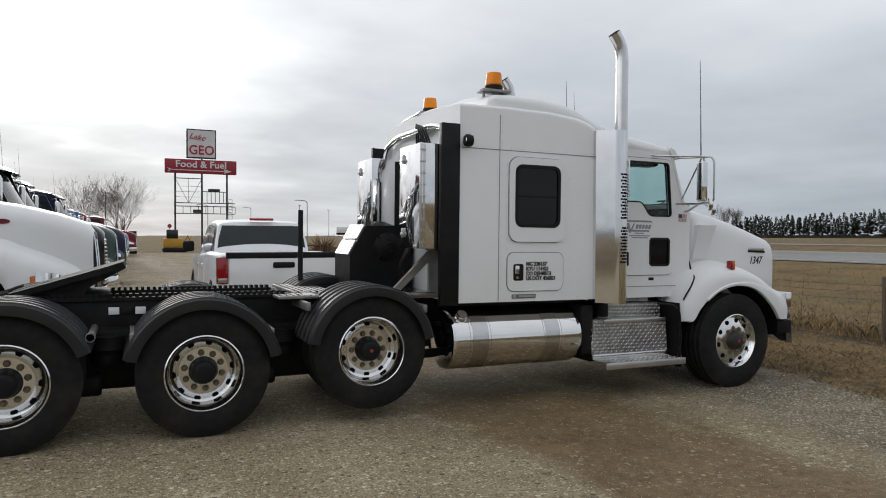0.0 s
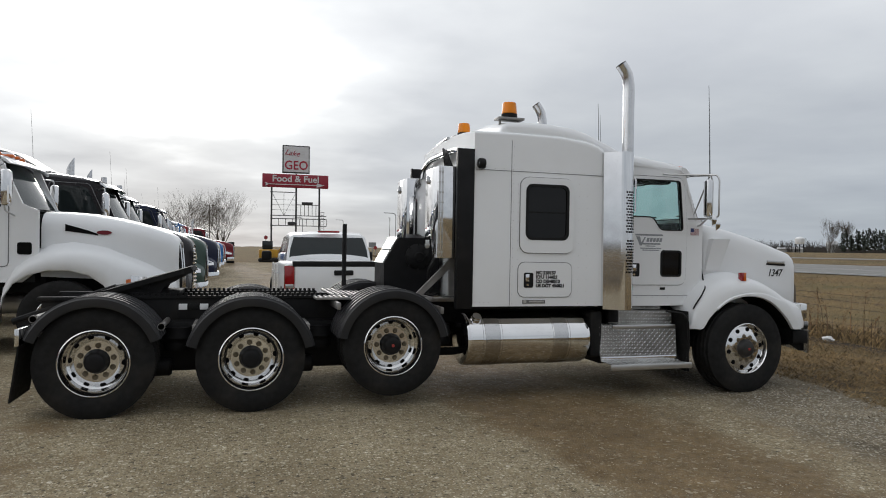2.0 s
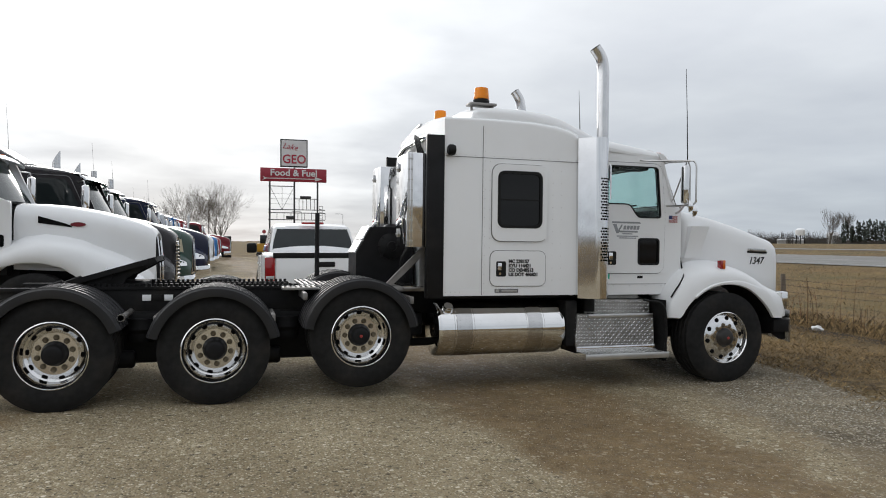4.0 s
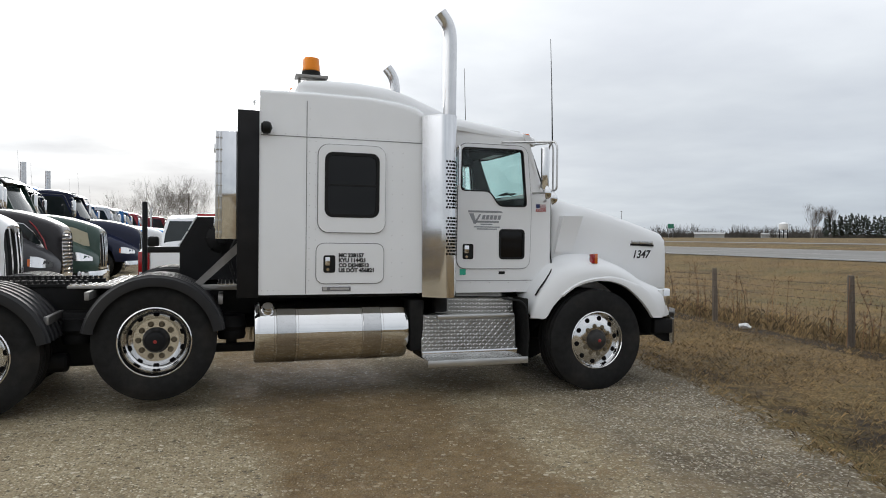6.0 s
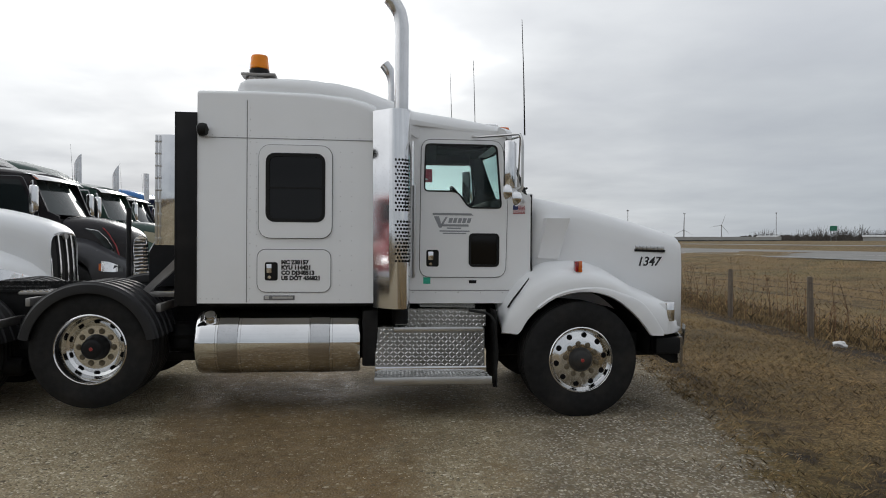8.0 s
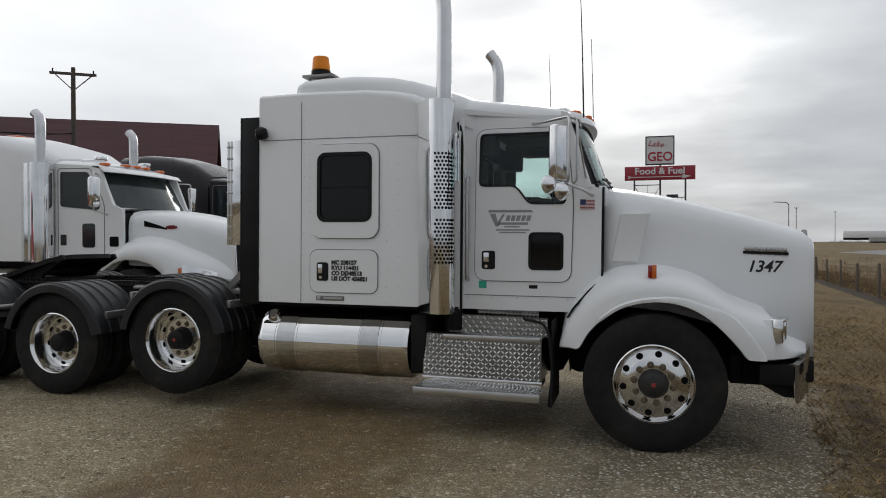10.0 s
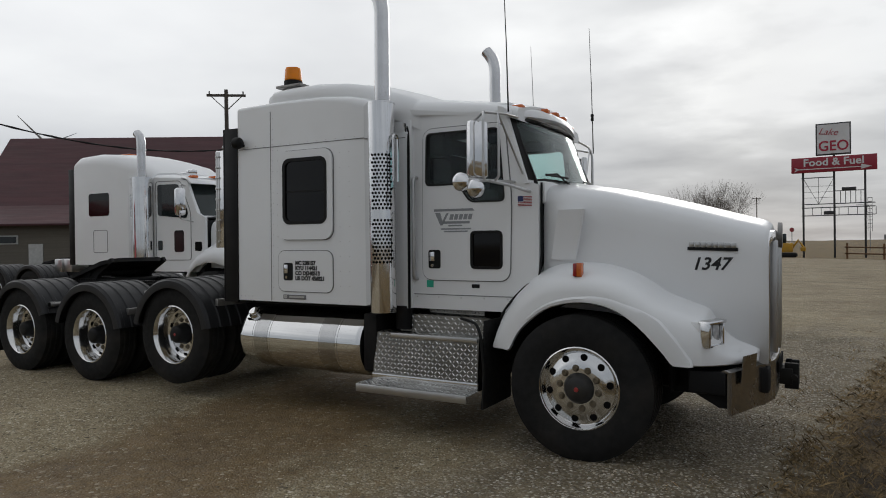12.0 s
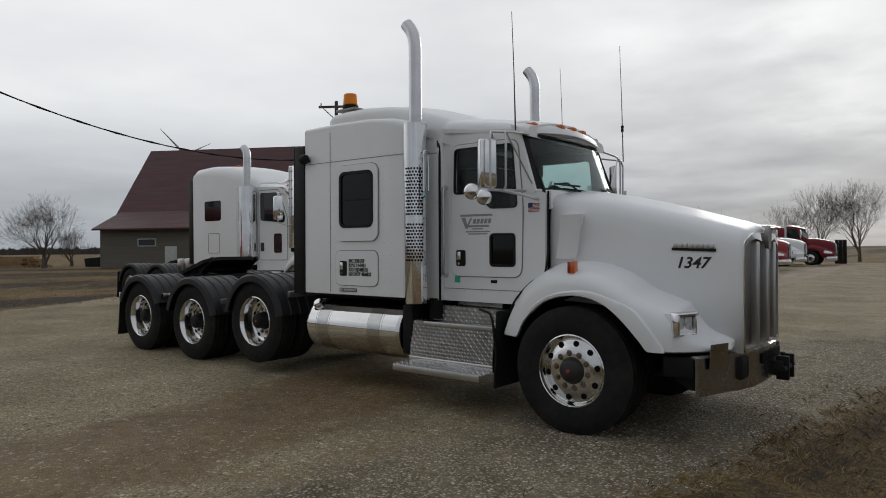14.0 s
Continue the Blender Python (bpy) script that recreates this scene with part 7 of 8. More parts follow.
    # this one shows in the polished shields alone
    parked_truck("red sleeper tractor parked across the lot behind", row_pose(-14.0, -1.3), REDPAINT, rear=False, high=False)


build_row()


# ---- white pickup ----
def build_pickup():
    root = thing("pickup_truck", "white crew-cab pickup truck with dark rear window on gravel", "pickup truck", pose(-3.95, 5.35, height(-4, 7), 0, 0, 90))
    # own x forward, own y to its left; rear of the bed at x = 0
    def body_ring(x, w, zb, zt, r):
        return profile_section(x, w, zb, zt, r, 0.01, 4, 0.0)
    bm = B()
    sweep_rings(bm, [body_ring(x, w, 0.55, zt, 0.06) for x, w, zt in ((0.02, 0.97, 1.29), (0.10, 1.0, 1.32), (1.9, 1.01, 1.32), (2.0, 1.01, 1.30), (4.1, 1.01, 1.22), (4.6, 1.0, 1.20), (5.2, 0.98, 1.14), (5.6, 0.93, 1.06), (5.72, 0.85, 0.98))])
    part("body", bm, WHITE, root)
    bm = B()
    sweep_rings(bm, [profile_section(x, w, 1.18, zt, 0.10, 0.02, 4, 0.0) for x, w, zt in ((1.95, 0.86, 1.30), (2.02, 0.84, 1.55), (2.18, 0.78, 1.84), (2.5, 0.77, 1.90), (3.3, 0.77, 1.90), (3.75, 0.76, 1.85), (4.5, 0.88, 1.28), (4.6, 0.90, 1.2))])
    part("cabin", bm, WHITE, root)
    bm = B()
    sweep_rings(bm, [[(2.00, -0.80, 1.32), (2.00, 0.80, 1.32)], [(2.04, -0.77, 1.54), (2.04, 0.77, 1.54)], [(2.15, -0.70, 1.78), (2.15, 0.70, 1.78)]], caps=False, wrap=False)
    o = part("rear_window", bm, DARKGLASS, root)
    o.location = (-0.035, 0, 0.01)
    for s in (-1, 1):
        bm = B()
        sweep_rings(bm, [[(2.20, s * 0.87, 1.32), (2.36, s * 0.80, 1.78)], [(3.1, s * 0.875, 1.32), (3.1, s * 0.80, 1.82)], [(3.65, s * 0.88, 1.32), (3.62, s * 0.80, 1.80)], [(4.2, s * 0.90, 1.32), (3.72, s * 0.80, 1.78)]], caps=False, wrap=False)
        part("side_window", bm, DARKGLASS, root)
        bm = B()
        box(bm, 0.0, 0.16, s * 0.925 - 0.085, s * 0.925 + 0.085, 0.86, 1.27, 0.02)
        tl = part("tail_lamp", bm, REDLENS, root, "tall red tail lamp")
        bm = B()
        box(bm, -0.006, 0.1, s * 0.925 - 0.07, s * 0.925 + 0.07, 0.88, 0.95, 0.006)
        part("reverse_lens", bm, SATIN, tl)
        bm = B()
        box(bm, 3.85, 4.05, s * 1.04, s * 1.26, 1.28, 1.50, 0.05, 3)
        mr = part("mirror", bm, GASKET, root, "black door mirror")
        for x in (0.95, 4.75):
            bm = B()
            lathe(bm, [(0.20, 0.03), (0.24, 0.0), (0.36, 0.0), (0.385, 0.04), (0.385, 0.22), (0.36, 0.26), (0.2, 0.24)], (x, 0, 0.385), "y", 32)
            me = finish(bm)
            w = part("wheel", me, RUBBER, root)
            w.matrix_local = Matrix.Translation((0, 1.0 if s > 0 else -1.0, 0)) @ (Matrix.Scale(-1, 4, (0, 1, 0)) if s > 0 else Matrix.Identity(4))
            bm = B()
            lathe(bm, [(0.0, 0.03), (0.06, 0.03), (0.18, 0.06), (0.22, 0.03), (0.235, 0.01)], (x, 0, 0.385), "y", 24)
            r = part("rim", bm, POLISHED, w)
            bm = B()
            lathe(bm, [(0.40, 0.0), (0.47, 0.0), (0.48, 0.02), (0.40, 0.03)], (x, s * 1.005 - 0.015, 0.40), "y", 28)
            part("wheel_arch", bm, GASKET, root)
        for x0 in (2.15, 3.2):
            bm = B()
            box(bm, x0, x0 + 0.95, s * 1.012 - 0.004, s * 1.012 + 0.004, 0.62, 1.24)
            d = part("door", bm, WHITE, root)
            bm = B()
            box(bm, x0 + 0.02, x0 + 0.20, s * 1.03 - 0.012, s * 1.03 + 0.012, 1.05, 1.09, 0.008)
            part("door_handle", bm, WHITE, d)
    bm = B()
    box(bm, -0.01, 0.06, -0.83, 0.83, 0.72, 1.26, 0.015)
    tg = part("tailgate", bm, WHITE, root)
    bm = B()
    box(bm, -0.018, 0.09, -0.875, 0.875, 1.25, 1.345, 0.015)
    part("top_cap", bm, GASKET, tg)
    bm = B()
    box(bm, -0.03, 0.0, -0.17, 0.17, 1.10, 1.19, 0.02)
    part("handle", bm, GASKET, tg)
    for y0, y1, z0, z1 in ((0.12, 0.80, 0.755, 0.78), (-0.78, -0.6, 0.755, 0.775), (0.62, 0.80, 0.82, 0.845)):
        bm = B()
        box(bm, -0.014, 0.0, y0, y1, z0, z1)
        part("badge_bar", bm, SEAM, tg)
    bm = B()
    box(bm, -0.16, 0.04, -0.98, 0.98, 0.48, 0.68, 0.03)
    part("rear_bumper", bm, CHROME, root)
    bm = B()
    box(bm, 2.06, 2.16, -0.22, 0.22, 1.885, 1.93, 0.015)
    part("brake_lamp", bm, REDLENS, root)
    bm = B()
    box(bm, 0.3, 5.4, -0.75, 0.75, 0.35, 0.6, 0.05)
    part("underbody", bm, FRAME, root)


build_pickup()


# ---- roadside sign ----
def build_sign():
    y, z0 = 104.0, -0.9
    root = thing("roadside_sign", "tall steel-framed roadside sign with white and red boards", "sign", pose(0, y, z0))
    steel = material("dark_sign_steel", (0.045, 0.045, 0.048), 0.6, 0.3, 0.2, 3)
    face = material("white_sign_face", (0.66, 0.66, 0.67), 0.45, 0, 0.05, 1.0)
    redf = material("red_sign_face", (0.30, 0.02, 0.04), 0.45, 0, 0.06, 1.0)
    redt = material("red_letters", (0.38, 0.02, 0.05), 0.5)
    for x in (-0.6, 3.2, 6.85):
        bm = B()
        box(bm, x - 0.13, x + 0.13, -0.13, 0.13, 0, 14.2 if x == 3.2 else 12.3, 0.02)
        part("post", bm, steel, root)
    bm = B()
    box(bm, 1.0, 5.25, -0.30, 0.30, 14.25, 18.65, 0.05)
    a = part("upper_board", bm, steel, root)
    bm = B()
    box(bm, 1.18, 5.07, -0.33, -0.29, 14.43, 18.47)
    part("upper_face", bm, face, a, "white board with red lettering")
    o = part("lettering", text_mesh("GEO", 1.95, 0.01, "CENTER", bold=0.03, width=0.92), redt, a)
    o.matrix_local = pose(3.15, -0.36, 14.85, 90, 0, 0)
    o = part("lettering", text_mesh("Lake", 1.25, 0.01, "CENTER", shear=0.35), redt, a)
    o.matrix_local = pose(2.45, -0.36, 17.05, 90, 8, 0)
    bm = B()
    box(bm, -2.05, 8.25, -0.30, 0.30, 11.95, 14.05, 0.05)
    b = part("lower_board", bm, redf, root, "red board with white lettering and arrow")
    o = part("lettering", text_mesh("Food & Fuel", 1.42, 0.01, "CENTER", bold=0.035, width=1.05), face, b)
    o.matrix_local = pose(3.1, -0.33, 12.85, 90, 0, 0)
    bm = B()
    box(bm, -1.3, 6.6, -0.34, -0.31, 12.35, 12.47)
    sheet(bm, [(6.4, 12.08), (7.6, 12.42), (6.4, 12.76)], [], lambda u, v, d: (u, -0.34 + d, v), 0.03)
    sheet(bm, [(-1.7, 12.1), (-1.1, 12.35), (-1.1, 12.5), (-1.7, 12.7), (-1.45, 12.42)], [], lambda u, v, d: (u, -0.34 + d, v), 0.03)
    part("arrow", bm, face, b)
    for z in (11.2, 7.5, 7.0, 5.9):
        bm = B()
        x1 = 3.2 if z > 9 else 8.0
        box(bm, -0.8, x1, -0.08, 0.08, z - 0.06, z + 0.06)
        part("cross_bar", bm, steel, root)
    bm = B()
    box(bm, 3.2, 6.8, -0.06, 0.06, 9.2, 9.3)
    part("cross_bar", bm, steel, root)
    for k in range(5):
        bm = B()
        box(bm, 3.9 + 0.6 * k, 3.98 + 0.6 * k, -0.05, 0.05, 7.5, 9.2)
        part("upright", bm, steel, root)
    for k in range(9):
        bm = B()
        box(bm, -0.6 + 1.08 * k, -0.53 + 1.08 * k, -0.05, 0.05, 5.9, 7.0)
        part("railing", bm, steel, root)
    for z in (8.4, 9.2, 10.0):
        bm = B()
        box(bm, -0.6, 3.2, -0.03, 0.03, z - 0.02, z + 0.02)
        part("cross_wire", bm, steel, root)
    for p, q in (((-0.6, 11.2), (1.3, 7.5)), ((3.2, 11.2), (1.3, 7.5)), ((1.3, 11.2), (1.3, 7.5))):
        bm = B()
        tube(bm, [(p[0], 0, p[1]), (q[0], 0, q[1])], 0.03, 6)
        part("brace", bm, steel, root)
    bm = B()
    box(bm, 4.1, 5.8, -0.2, 0.2, 9.3, 9.7, 0.05)
    part("floodlight", bm, steel, root)
    bm = B()
    box(bm, 1.9, 3.2, -0.4, 0.1, 6.0, 6.5, 0.1)
    part("floodlight", bm, steel, root)
    bm = B()
    for z in range(3, 12):
        box(bm, 7.1, 7.6, -0.03, 0.03, z * 0.5 + 2.6, z * 0.5 + 2.66)
    for x in (7.1, 7.6):
        box(bm, x, x + 0.05, -0.03, 0.03, 3.6, 8.2)
    part("ladder", bm, steel, root)


build_sign()


# ---- barn ----
def build_barn():
    a = math.atan2(13.7, 23.3)
    root = thing("barn", "large barn with maroon steep roof and drab plank lean-to", "barn", Matrix.Translation((-54.0, 25.8, -0.02)) @ Matrix.Rotation(a, 4, "Z"))
    # own x along the ridge, own -y towards the lot
    wall = material("drab_barn_siding", (0.145, 0.13, 0.105), 0.85, 0, 0.1, 1.2, fine=0.1, stretch=(0.2, 0.2, 6))
    roofm = material("maroon_roof", (0.062, 0.014, 0.018), 0.6, 0, 0.2, 0.8, fine=0.12, stretch=(0.3, 1, 4))
    L, ridge, eave, low = 27.0, 10.35, 4.6, 3.35
    bm = B()
    box(bm, 0.3, L - 0.3, -7.8, -7.6, 0, low + 0.1)
    box(bm, 0.3, 0.5, -7.6, 7.6, 0, low + 0.1)
    box(bm, L - 0.5, L - 0.3, -7.6, 7.6, 0, low + 0.1)
    box(bm, 0.5, L - 0.5, 7.4, 7.6, 0, low + 0.1)
    part("wall", bm, wall, root)
    for x in (0.35, L - 0.55):
        bm = B()
        sheet(bm, [(-4.8, low), (4.8, low), (4.6, eave), (0, ridge - 0.1), (-4.6, eave)], [], lambda u, v, d: (x + d, u, v), 0.2)
        part("gable", bm, roofm, root)
    for s in (-1, 1):
        n = 16
        for i in range(n):
            t0, t1 = i / n, (i + 1) / n
            y0, z0 = s * 5.0 * (1 - t0), eave + (ridge - eave) * t0
            y1, z1 = s * 5.0 * (1 - t1), eave + (ridge - eave) * t1
            bm = B()
            pts = [(y0 + s * 0.03, z0 + 0.05), (y1, z1 + 0.10), (y1, z1 + 0.02), (y0 + s * 0.03, z0 - 0.03)]
            sweep_rings(bm, [[(x, y, z) for y, z in pts] for x in (-0.2, L + 0.2)])
            part("roof_course", bm, roofm, root)
        bm = B()
        pts = [(s * 4.9, eave + 0.25), (s * 8.5, low + 0.05), (s * 8.5, low - 0.07), (s * 4.9, eave + 0.13)]
        sweep_rings(bm, [[(x, y, z) for y, z in pts] for x in (0.1, L + 0.5)])
        part("lean_to_roof", bm, roofm, root)
    bm = B()
    box(bm, 3.4, 4.9, -7.86, -7.8, 2.05, 2.65)
    w = part("window", bm, material("window_trim", (0.45, 0.45, 0.43), 0.6), root)
    bm = B()
    box(bm, 3.5, 4.8, -7.88, -7.84, 2.13, 2.57)
    part("pane", bm, DARKGLASS, w)
    bm = B()
    box(bm, 5.6, 6.55, -7.88, -7.8, 0, 2.05, 0.02)
    part("door", bm, material("pale_door", (0.5, 0.5, 0.48), 0.6), root)


build_barn()


# ---- trees ----
BARK = material("grey_brown_bark", (0.105, 0.087, 0.068), 0.9, 0, 0.25, 4, fine=0.2)


def bare_tree(label, x, y, h, seed, spread=0.9, depth=5, trunk=0.20, thin=0.0045):
    rnd = random.Random(seed)
    root = thing("tree", label, "tree", pose(x, y, height(x, y), 0, 0, rnd.uniform(0, 360)), "bare trees")
    wood, twig = [], []

    def grow_limb(p, d, length, r, level):
        pts, rad = [p], [r]
        k = 4 if level < 3 else 3
        for i in range(k):
            d = (d + Vector((rnd.uniform(-1, 1), rnd.uniform(-1, 1), rnd.uniform(-0.45, 0.7))) * (0.07 + 0.03 * level)).normalized()
            p = p + d * length / k
            pts.append(p)
            rad.append(r * (1 - 0.45 * (i + 1) / k))
        (wood if level < 3 else twig).append((pts, rad, 7 if level == 0 else 5 if level < 3 else 3))
        if level >= depth:
            return
        n = rnd.choice((6, 7)) if level == 0 else rnd.choice((4, 5)) if level < 2 else rnd.choice((3, 4)) if level < 4 else rnd.choice((2, 3))
        for i in range(n):
            j = k if (i == 0 or (level == 0 and i < 3)) else rnd.randint(1, k)
            az = 2 * math.pi * (i + rnd.random() * 0.6) / n
            side_v = Matrix.Rotation(az, 3, d) @ d.orthogonal().normalized()
            ang = rnd.uniform(0.32, 0.78) * spread * (0.45 if i == 0 else 1.0)
            nd = (d * math.cos(ang) + side_v * math.sin(ang) + Vector((0, 0, 0.14))).normalized()
            grow_limb(pts[j], nd, (length if level else h * 0.30) * rnd.uniform(0.66, 0.84), rad[j] * rnd.uniform(0.46, 0.64), level + 1)

    grow_limb(Vector((0, 0, -0.1)), Vector((0.02, 0, 1)), h * 0.17, trunk, 0)
    top = max(q.z for pts, _, _ in twig for q in pts)
    k = h / top
    bm = B()
    for pts, rad, seg in wood[:1]:
        tube(bm, [q * k for q in pts], 0, seg + 3, radii=rad, caps=False)
    part("trunk", bm, BARK, root)
    bm = B()
    for pts, rad, seg in wood[1:]:
        tube(bm, [q * k for q in pts], 0, seg, radii=rad, caps=False)
    part("branchwork", bm, BARK, root)
    bm = B()
    for pts, rad, seg in twig:
        tube(bm, [q * k for q in pts], 0, seg, radii=[max(q * 0.5, thin) for q in rad], caps=False)
    tagged(part("crown", bm, BARK, root), kind="stuff")
    return root


bare_tree("bare deciduous tree behind the parked trucks", -16.0, 82, 7.4, 3, 0.9, 5)
bare_tree("broad bare deciduous tree behind the parked trucks", -11.0, 77, 8.6, 11, 0.95, 6)
bare_tree("bare deciduous tree at the end of the lot", -7.3, 76, 8.7, 5, 0.95, 6)
bare_tree("broad bare tree on the lawn by the barn", -55.0, 17.3, 6.3, 21, 1.1, 6, 0.24)
bare_tree("small bare tree beside the barn", -62.7, 22.6, 3.7, 23, 1.1)


for bx, bh, bs in ((46.6, 21, 31), (47.8, 19, 32)):
    bare_tree("tall thin bare tree across the highway field", 430 * math.sin(radians(bx)), 430 * math.cos(radians(bx)), bh, bs, 0.55, 5, 0.25, 0.018)


def build_treeline():
    rnd = random.Random(4)
    pine = material("dark_conifer_needles", (0.028, 0.036, 0.026), 0.9, 0, 0.35, 0.3, fine=0.3)
    hedge = material("far_bare_woods", (0.075, 0.068, 0.062), 0.95, 0, 0.3, 0.1, fine=0.3)
    verts, faces = [], []
    for i in range(74):
        b = radians(47.2 + 15.5 * i / 73 + rnd.uniform(-0.08, 0.08))
        r = 395 + rnd.uniform(-14, 14)
        x, y = r * math.sin(b) - 4, r * math.cos(b) - 6
        h = (10.5 + 4.5 * i / 73) * rnd.uniform(0.82, 1.12)
        z = height(x, y) - 0.3
        w = h * rnd.uniform(0.13, 0.20)
        k = len(verts)
        verts += [(x - 0.16, y, z), (x + 0.16, y, z), (x, y + 0.16, z), (x, y, z + h)]
        faces += [(k, k + 1, k + 3), (k + 1, k + 2, k + 3), (k + 2, k, k + 3)]
        low_end = rnd.uniform(0.10, 0.24)
        for _ in range(120):
            t = low_end + (1 - low_end) * rnd.random() ** 0.9
            reach = w * (1.12 - t) ** 0.7 * rnd.uniform(0.45, 1.25) + 0.15
            a = rnd.uniform(0, 6.283)
            c, sn = math.cos(a), math.sin(a)
            zz = z + h * t
            wd = reach * rnd.uniform(0.22, 0.42)
            k = len(verts)
            verts += [(x, y, zz + 0.25), (x + c * reach * 0.6 - sn * wd, y + sn * reach * 0.6 + c * wd, zz - rnd.uniform(0, 0.5)), (x + c * reach, y + sn * reach, zz + rnd.uniform(-0.6, 0.5)), (x + c * reach * 0.6 + sn * wd, y + sn * reach * 0.6 - c * wd, zz + rnd.uniform(0, 0.7))]
            faces += [(k, k + 1, k + 2), (k, k + 2, k + 3)]
    me = bpy.data.meshes.new("conifer_belt")
    me.from_pydata(verts, [], faces)
    me.materials.append(pine)
    tagged(new("conifer_belt", me), "dark belt of conifers across the highway field", "trees", kind="stuff")
    bm = B()

    def clump(x, y, z, h, n):
        for _ in range(n):
            a = rnd.uniform(0, 6.28)
            p = Vector((x + rnd.uniform(-0.3, 0.3) * h, y + rnd.uniform(-0.2, 0.2) * h, z))
            q = p + Vector((rnd.gauss(0, 0.26) * h, rnd.gauss(0, 0.1) * h, h * rnd.uniform(0.55, 1.0)))
            m = (p + q) / 2 + Vector((rnd.gauss(0, 0.05) * h, 0, 0))
            tube(bm, [p, m, q], 0, 3, radii=[h * 0.012, h * 0.010, h * 0.004], caps=False)
    for i in range(190):
        b = radians(14 + 33.5 * i / 190 + rnd.uniform(-0.1, 0.1))
        r = 480 + rnd.uniform(-25, 25)
        h = rnd.choice((5, 6, 7, 8, 9)) * rnd.uniform(0.8, 1.2)
        if b < radians(31):
            h *= 0.3
        x, y = r * math.sin(b) - 4, r * math.cos(b) - 6
        clump(x, y, height(x, y) - 0.5, h, 26)
    for i in range(260):
        b = radians(-130 + 62 * i / 260)
        r = 300 + rnd.uniform(-20, 20)
        x, y = r * math.sin(b), r * math.cos(b)
        clump(x, y, height(x, y) - 0.5, rnd.uniform(3, 5.5), 14)
    for i in range(90):
        b = radians(-68 + 14 * i / 90)
        x, y = 260 * math.sin(b), 260 * math.cos(b)
        clump(x, y, height(x, y) - 0.5, rnd.uniform(2.5, 5), 14)
    tagged(part("far_woods", bm, hedge, smooth=0), "thin line of bare woods on the horizon", "trees", kind="stuff")
    # dark low band of brush under the bare woods
    bm = B()
    for b0, b1, r, h in ((30, 47.5, 470, 3.6), (-131, -54, 310, 3.0), (47.0, 62, 408, 2.2)):
        rows = []
        n = int((b1 - b0) * 8)
        for i in range(n + 1):
            b = radians(b0 + (b1 - b0) * i / n)
            x, y = r * math.sin(b), r * math.cos(b)
            z = height(x, y)
            hh = h * rnd.uniform(0.6, 1.1)
            rows.append([(x, y, z - 1), (x, y, z + hh), (x + 3 * math.sin(b), y + 3 * math.cos(b), z + hh * 0.6), (x + 6 * math.sin(b), y + 6 * math.cos(b), z - 1)])
        sweep_rings(bm, rows, caps=False, wrap=False)
    tagged(part("brush_belt", bm, hedge, smooth=0), "dark belt of brush under the far woods", "brush", kind="stuff")


build_treeline()


# ---- fence, weeds ----
def fence_x(y):
    return 5.45 + 0.095 * y


def build_fence():
    root = thing("wire_fence", "weathered wooden post fence with barbed and woven wire", "fence", pose(0, 0, 0))
    woodp = material("weathered_post_wood", (0.13, 0.105, 0.082), 0.9, 0, 0.25, 3, fine=0.25, stretch=(6, 6, 0.8), per_object=0.2)
    wire = material("rusty_wire", (0.085, 0.065, 0.052), 0.7, 0.5, 0.3, 5)
    rnd = random.Random(9)
    ys = [-5.6, -1.8, 2.0, 5.5, 8.8, 12.6]
    while ys[-1] < 62:
        ys.append(ys[-1] + 3.4)
    tops = []
    for y in ys:
        x = fence_x(y)
        z = height(x, y)
        h = rnd.uniform(1.02, 1.14)
        lean = rnd.uniform(-0.03, 0.03)
        bm = B()
        r = rnd.uniform(0.048, 0.060)
        n = 9
        rings = []
        for t in (-0.12, 0.0, 0.35, 0.7, 0.97, 1.0):
            q = r * (1.05 - 0.12 * t) * (0.86 if t == 1.0 else 1)
            rings.append([(lean * t * h + q * math.cos(2 * math.pi * k / n) * (1 + 0.1 * math.sin(3 * k + t * 5)), q * math.sin(2 * math.pi * k / n), h * t) for k in range(n)])
        sweep_rings(bm, rings)
        o = part("post", bm, woodp, root)
        o.location = (x, y, z)
        tops.append((x, y, z, h))
    for fz in (0.98, 0.86, 0.72, 0.55, 0.42, 0.28, 0.14):
        bm = B()
        for (x0, y0, z0, h0), (x1, y1, z1, h1) in zip(tops, tops[1:]):
            pts = []
            for i in range(5):
                t = i / 4
                pts.append((x0 + (x1 - x0) * t - 0.065, y0 + (y1 - y0) * t, z0 + (z1 - z0) * t + fz - 0.03 * 4 * t * (1 - t) * rnd.uniform(0.6, 1.4)))
            tube(bm, pts, 0.0035 if fz > 0.6 else 0.0025, 4, caps=False)
            if fz > 0.6:
                for i in range(24):
                    t = (i + 0.5) / 24
                    x, y, z = x0 + (x1 - x0) * t - 0.065, y0 + (y1 - y0) * t, z0 + (z1 - z0) * t + fz - 0.03 * 4 * t * (1 - t)
                    if y < 25:
                        tube(bm, [(x - 0.015, y - 0.01, z - 0.015), (x + 0.015, y + 0.01, z + 0.015)], 0.003, 3, caps=False)
        part("wire", bm, wire, root, smooth=0)
    bm = B()
    y = -5.6
    while y < 30:
        x = fence_x(y)
        z = height(x, y)
        tube(bm, [(x - 0.065, y, z + 0.02), (x - 0.065, y, z + 0.57)], 0.0022, 3, caps=False)
        y += 0.16
    tagged(part("woven_wire", bm, wire, root, smooth=0), kind="stuff")


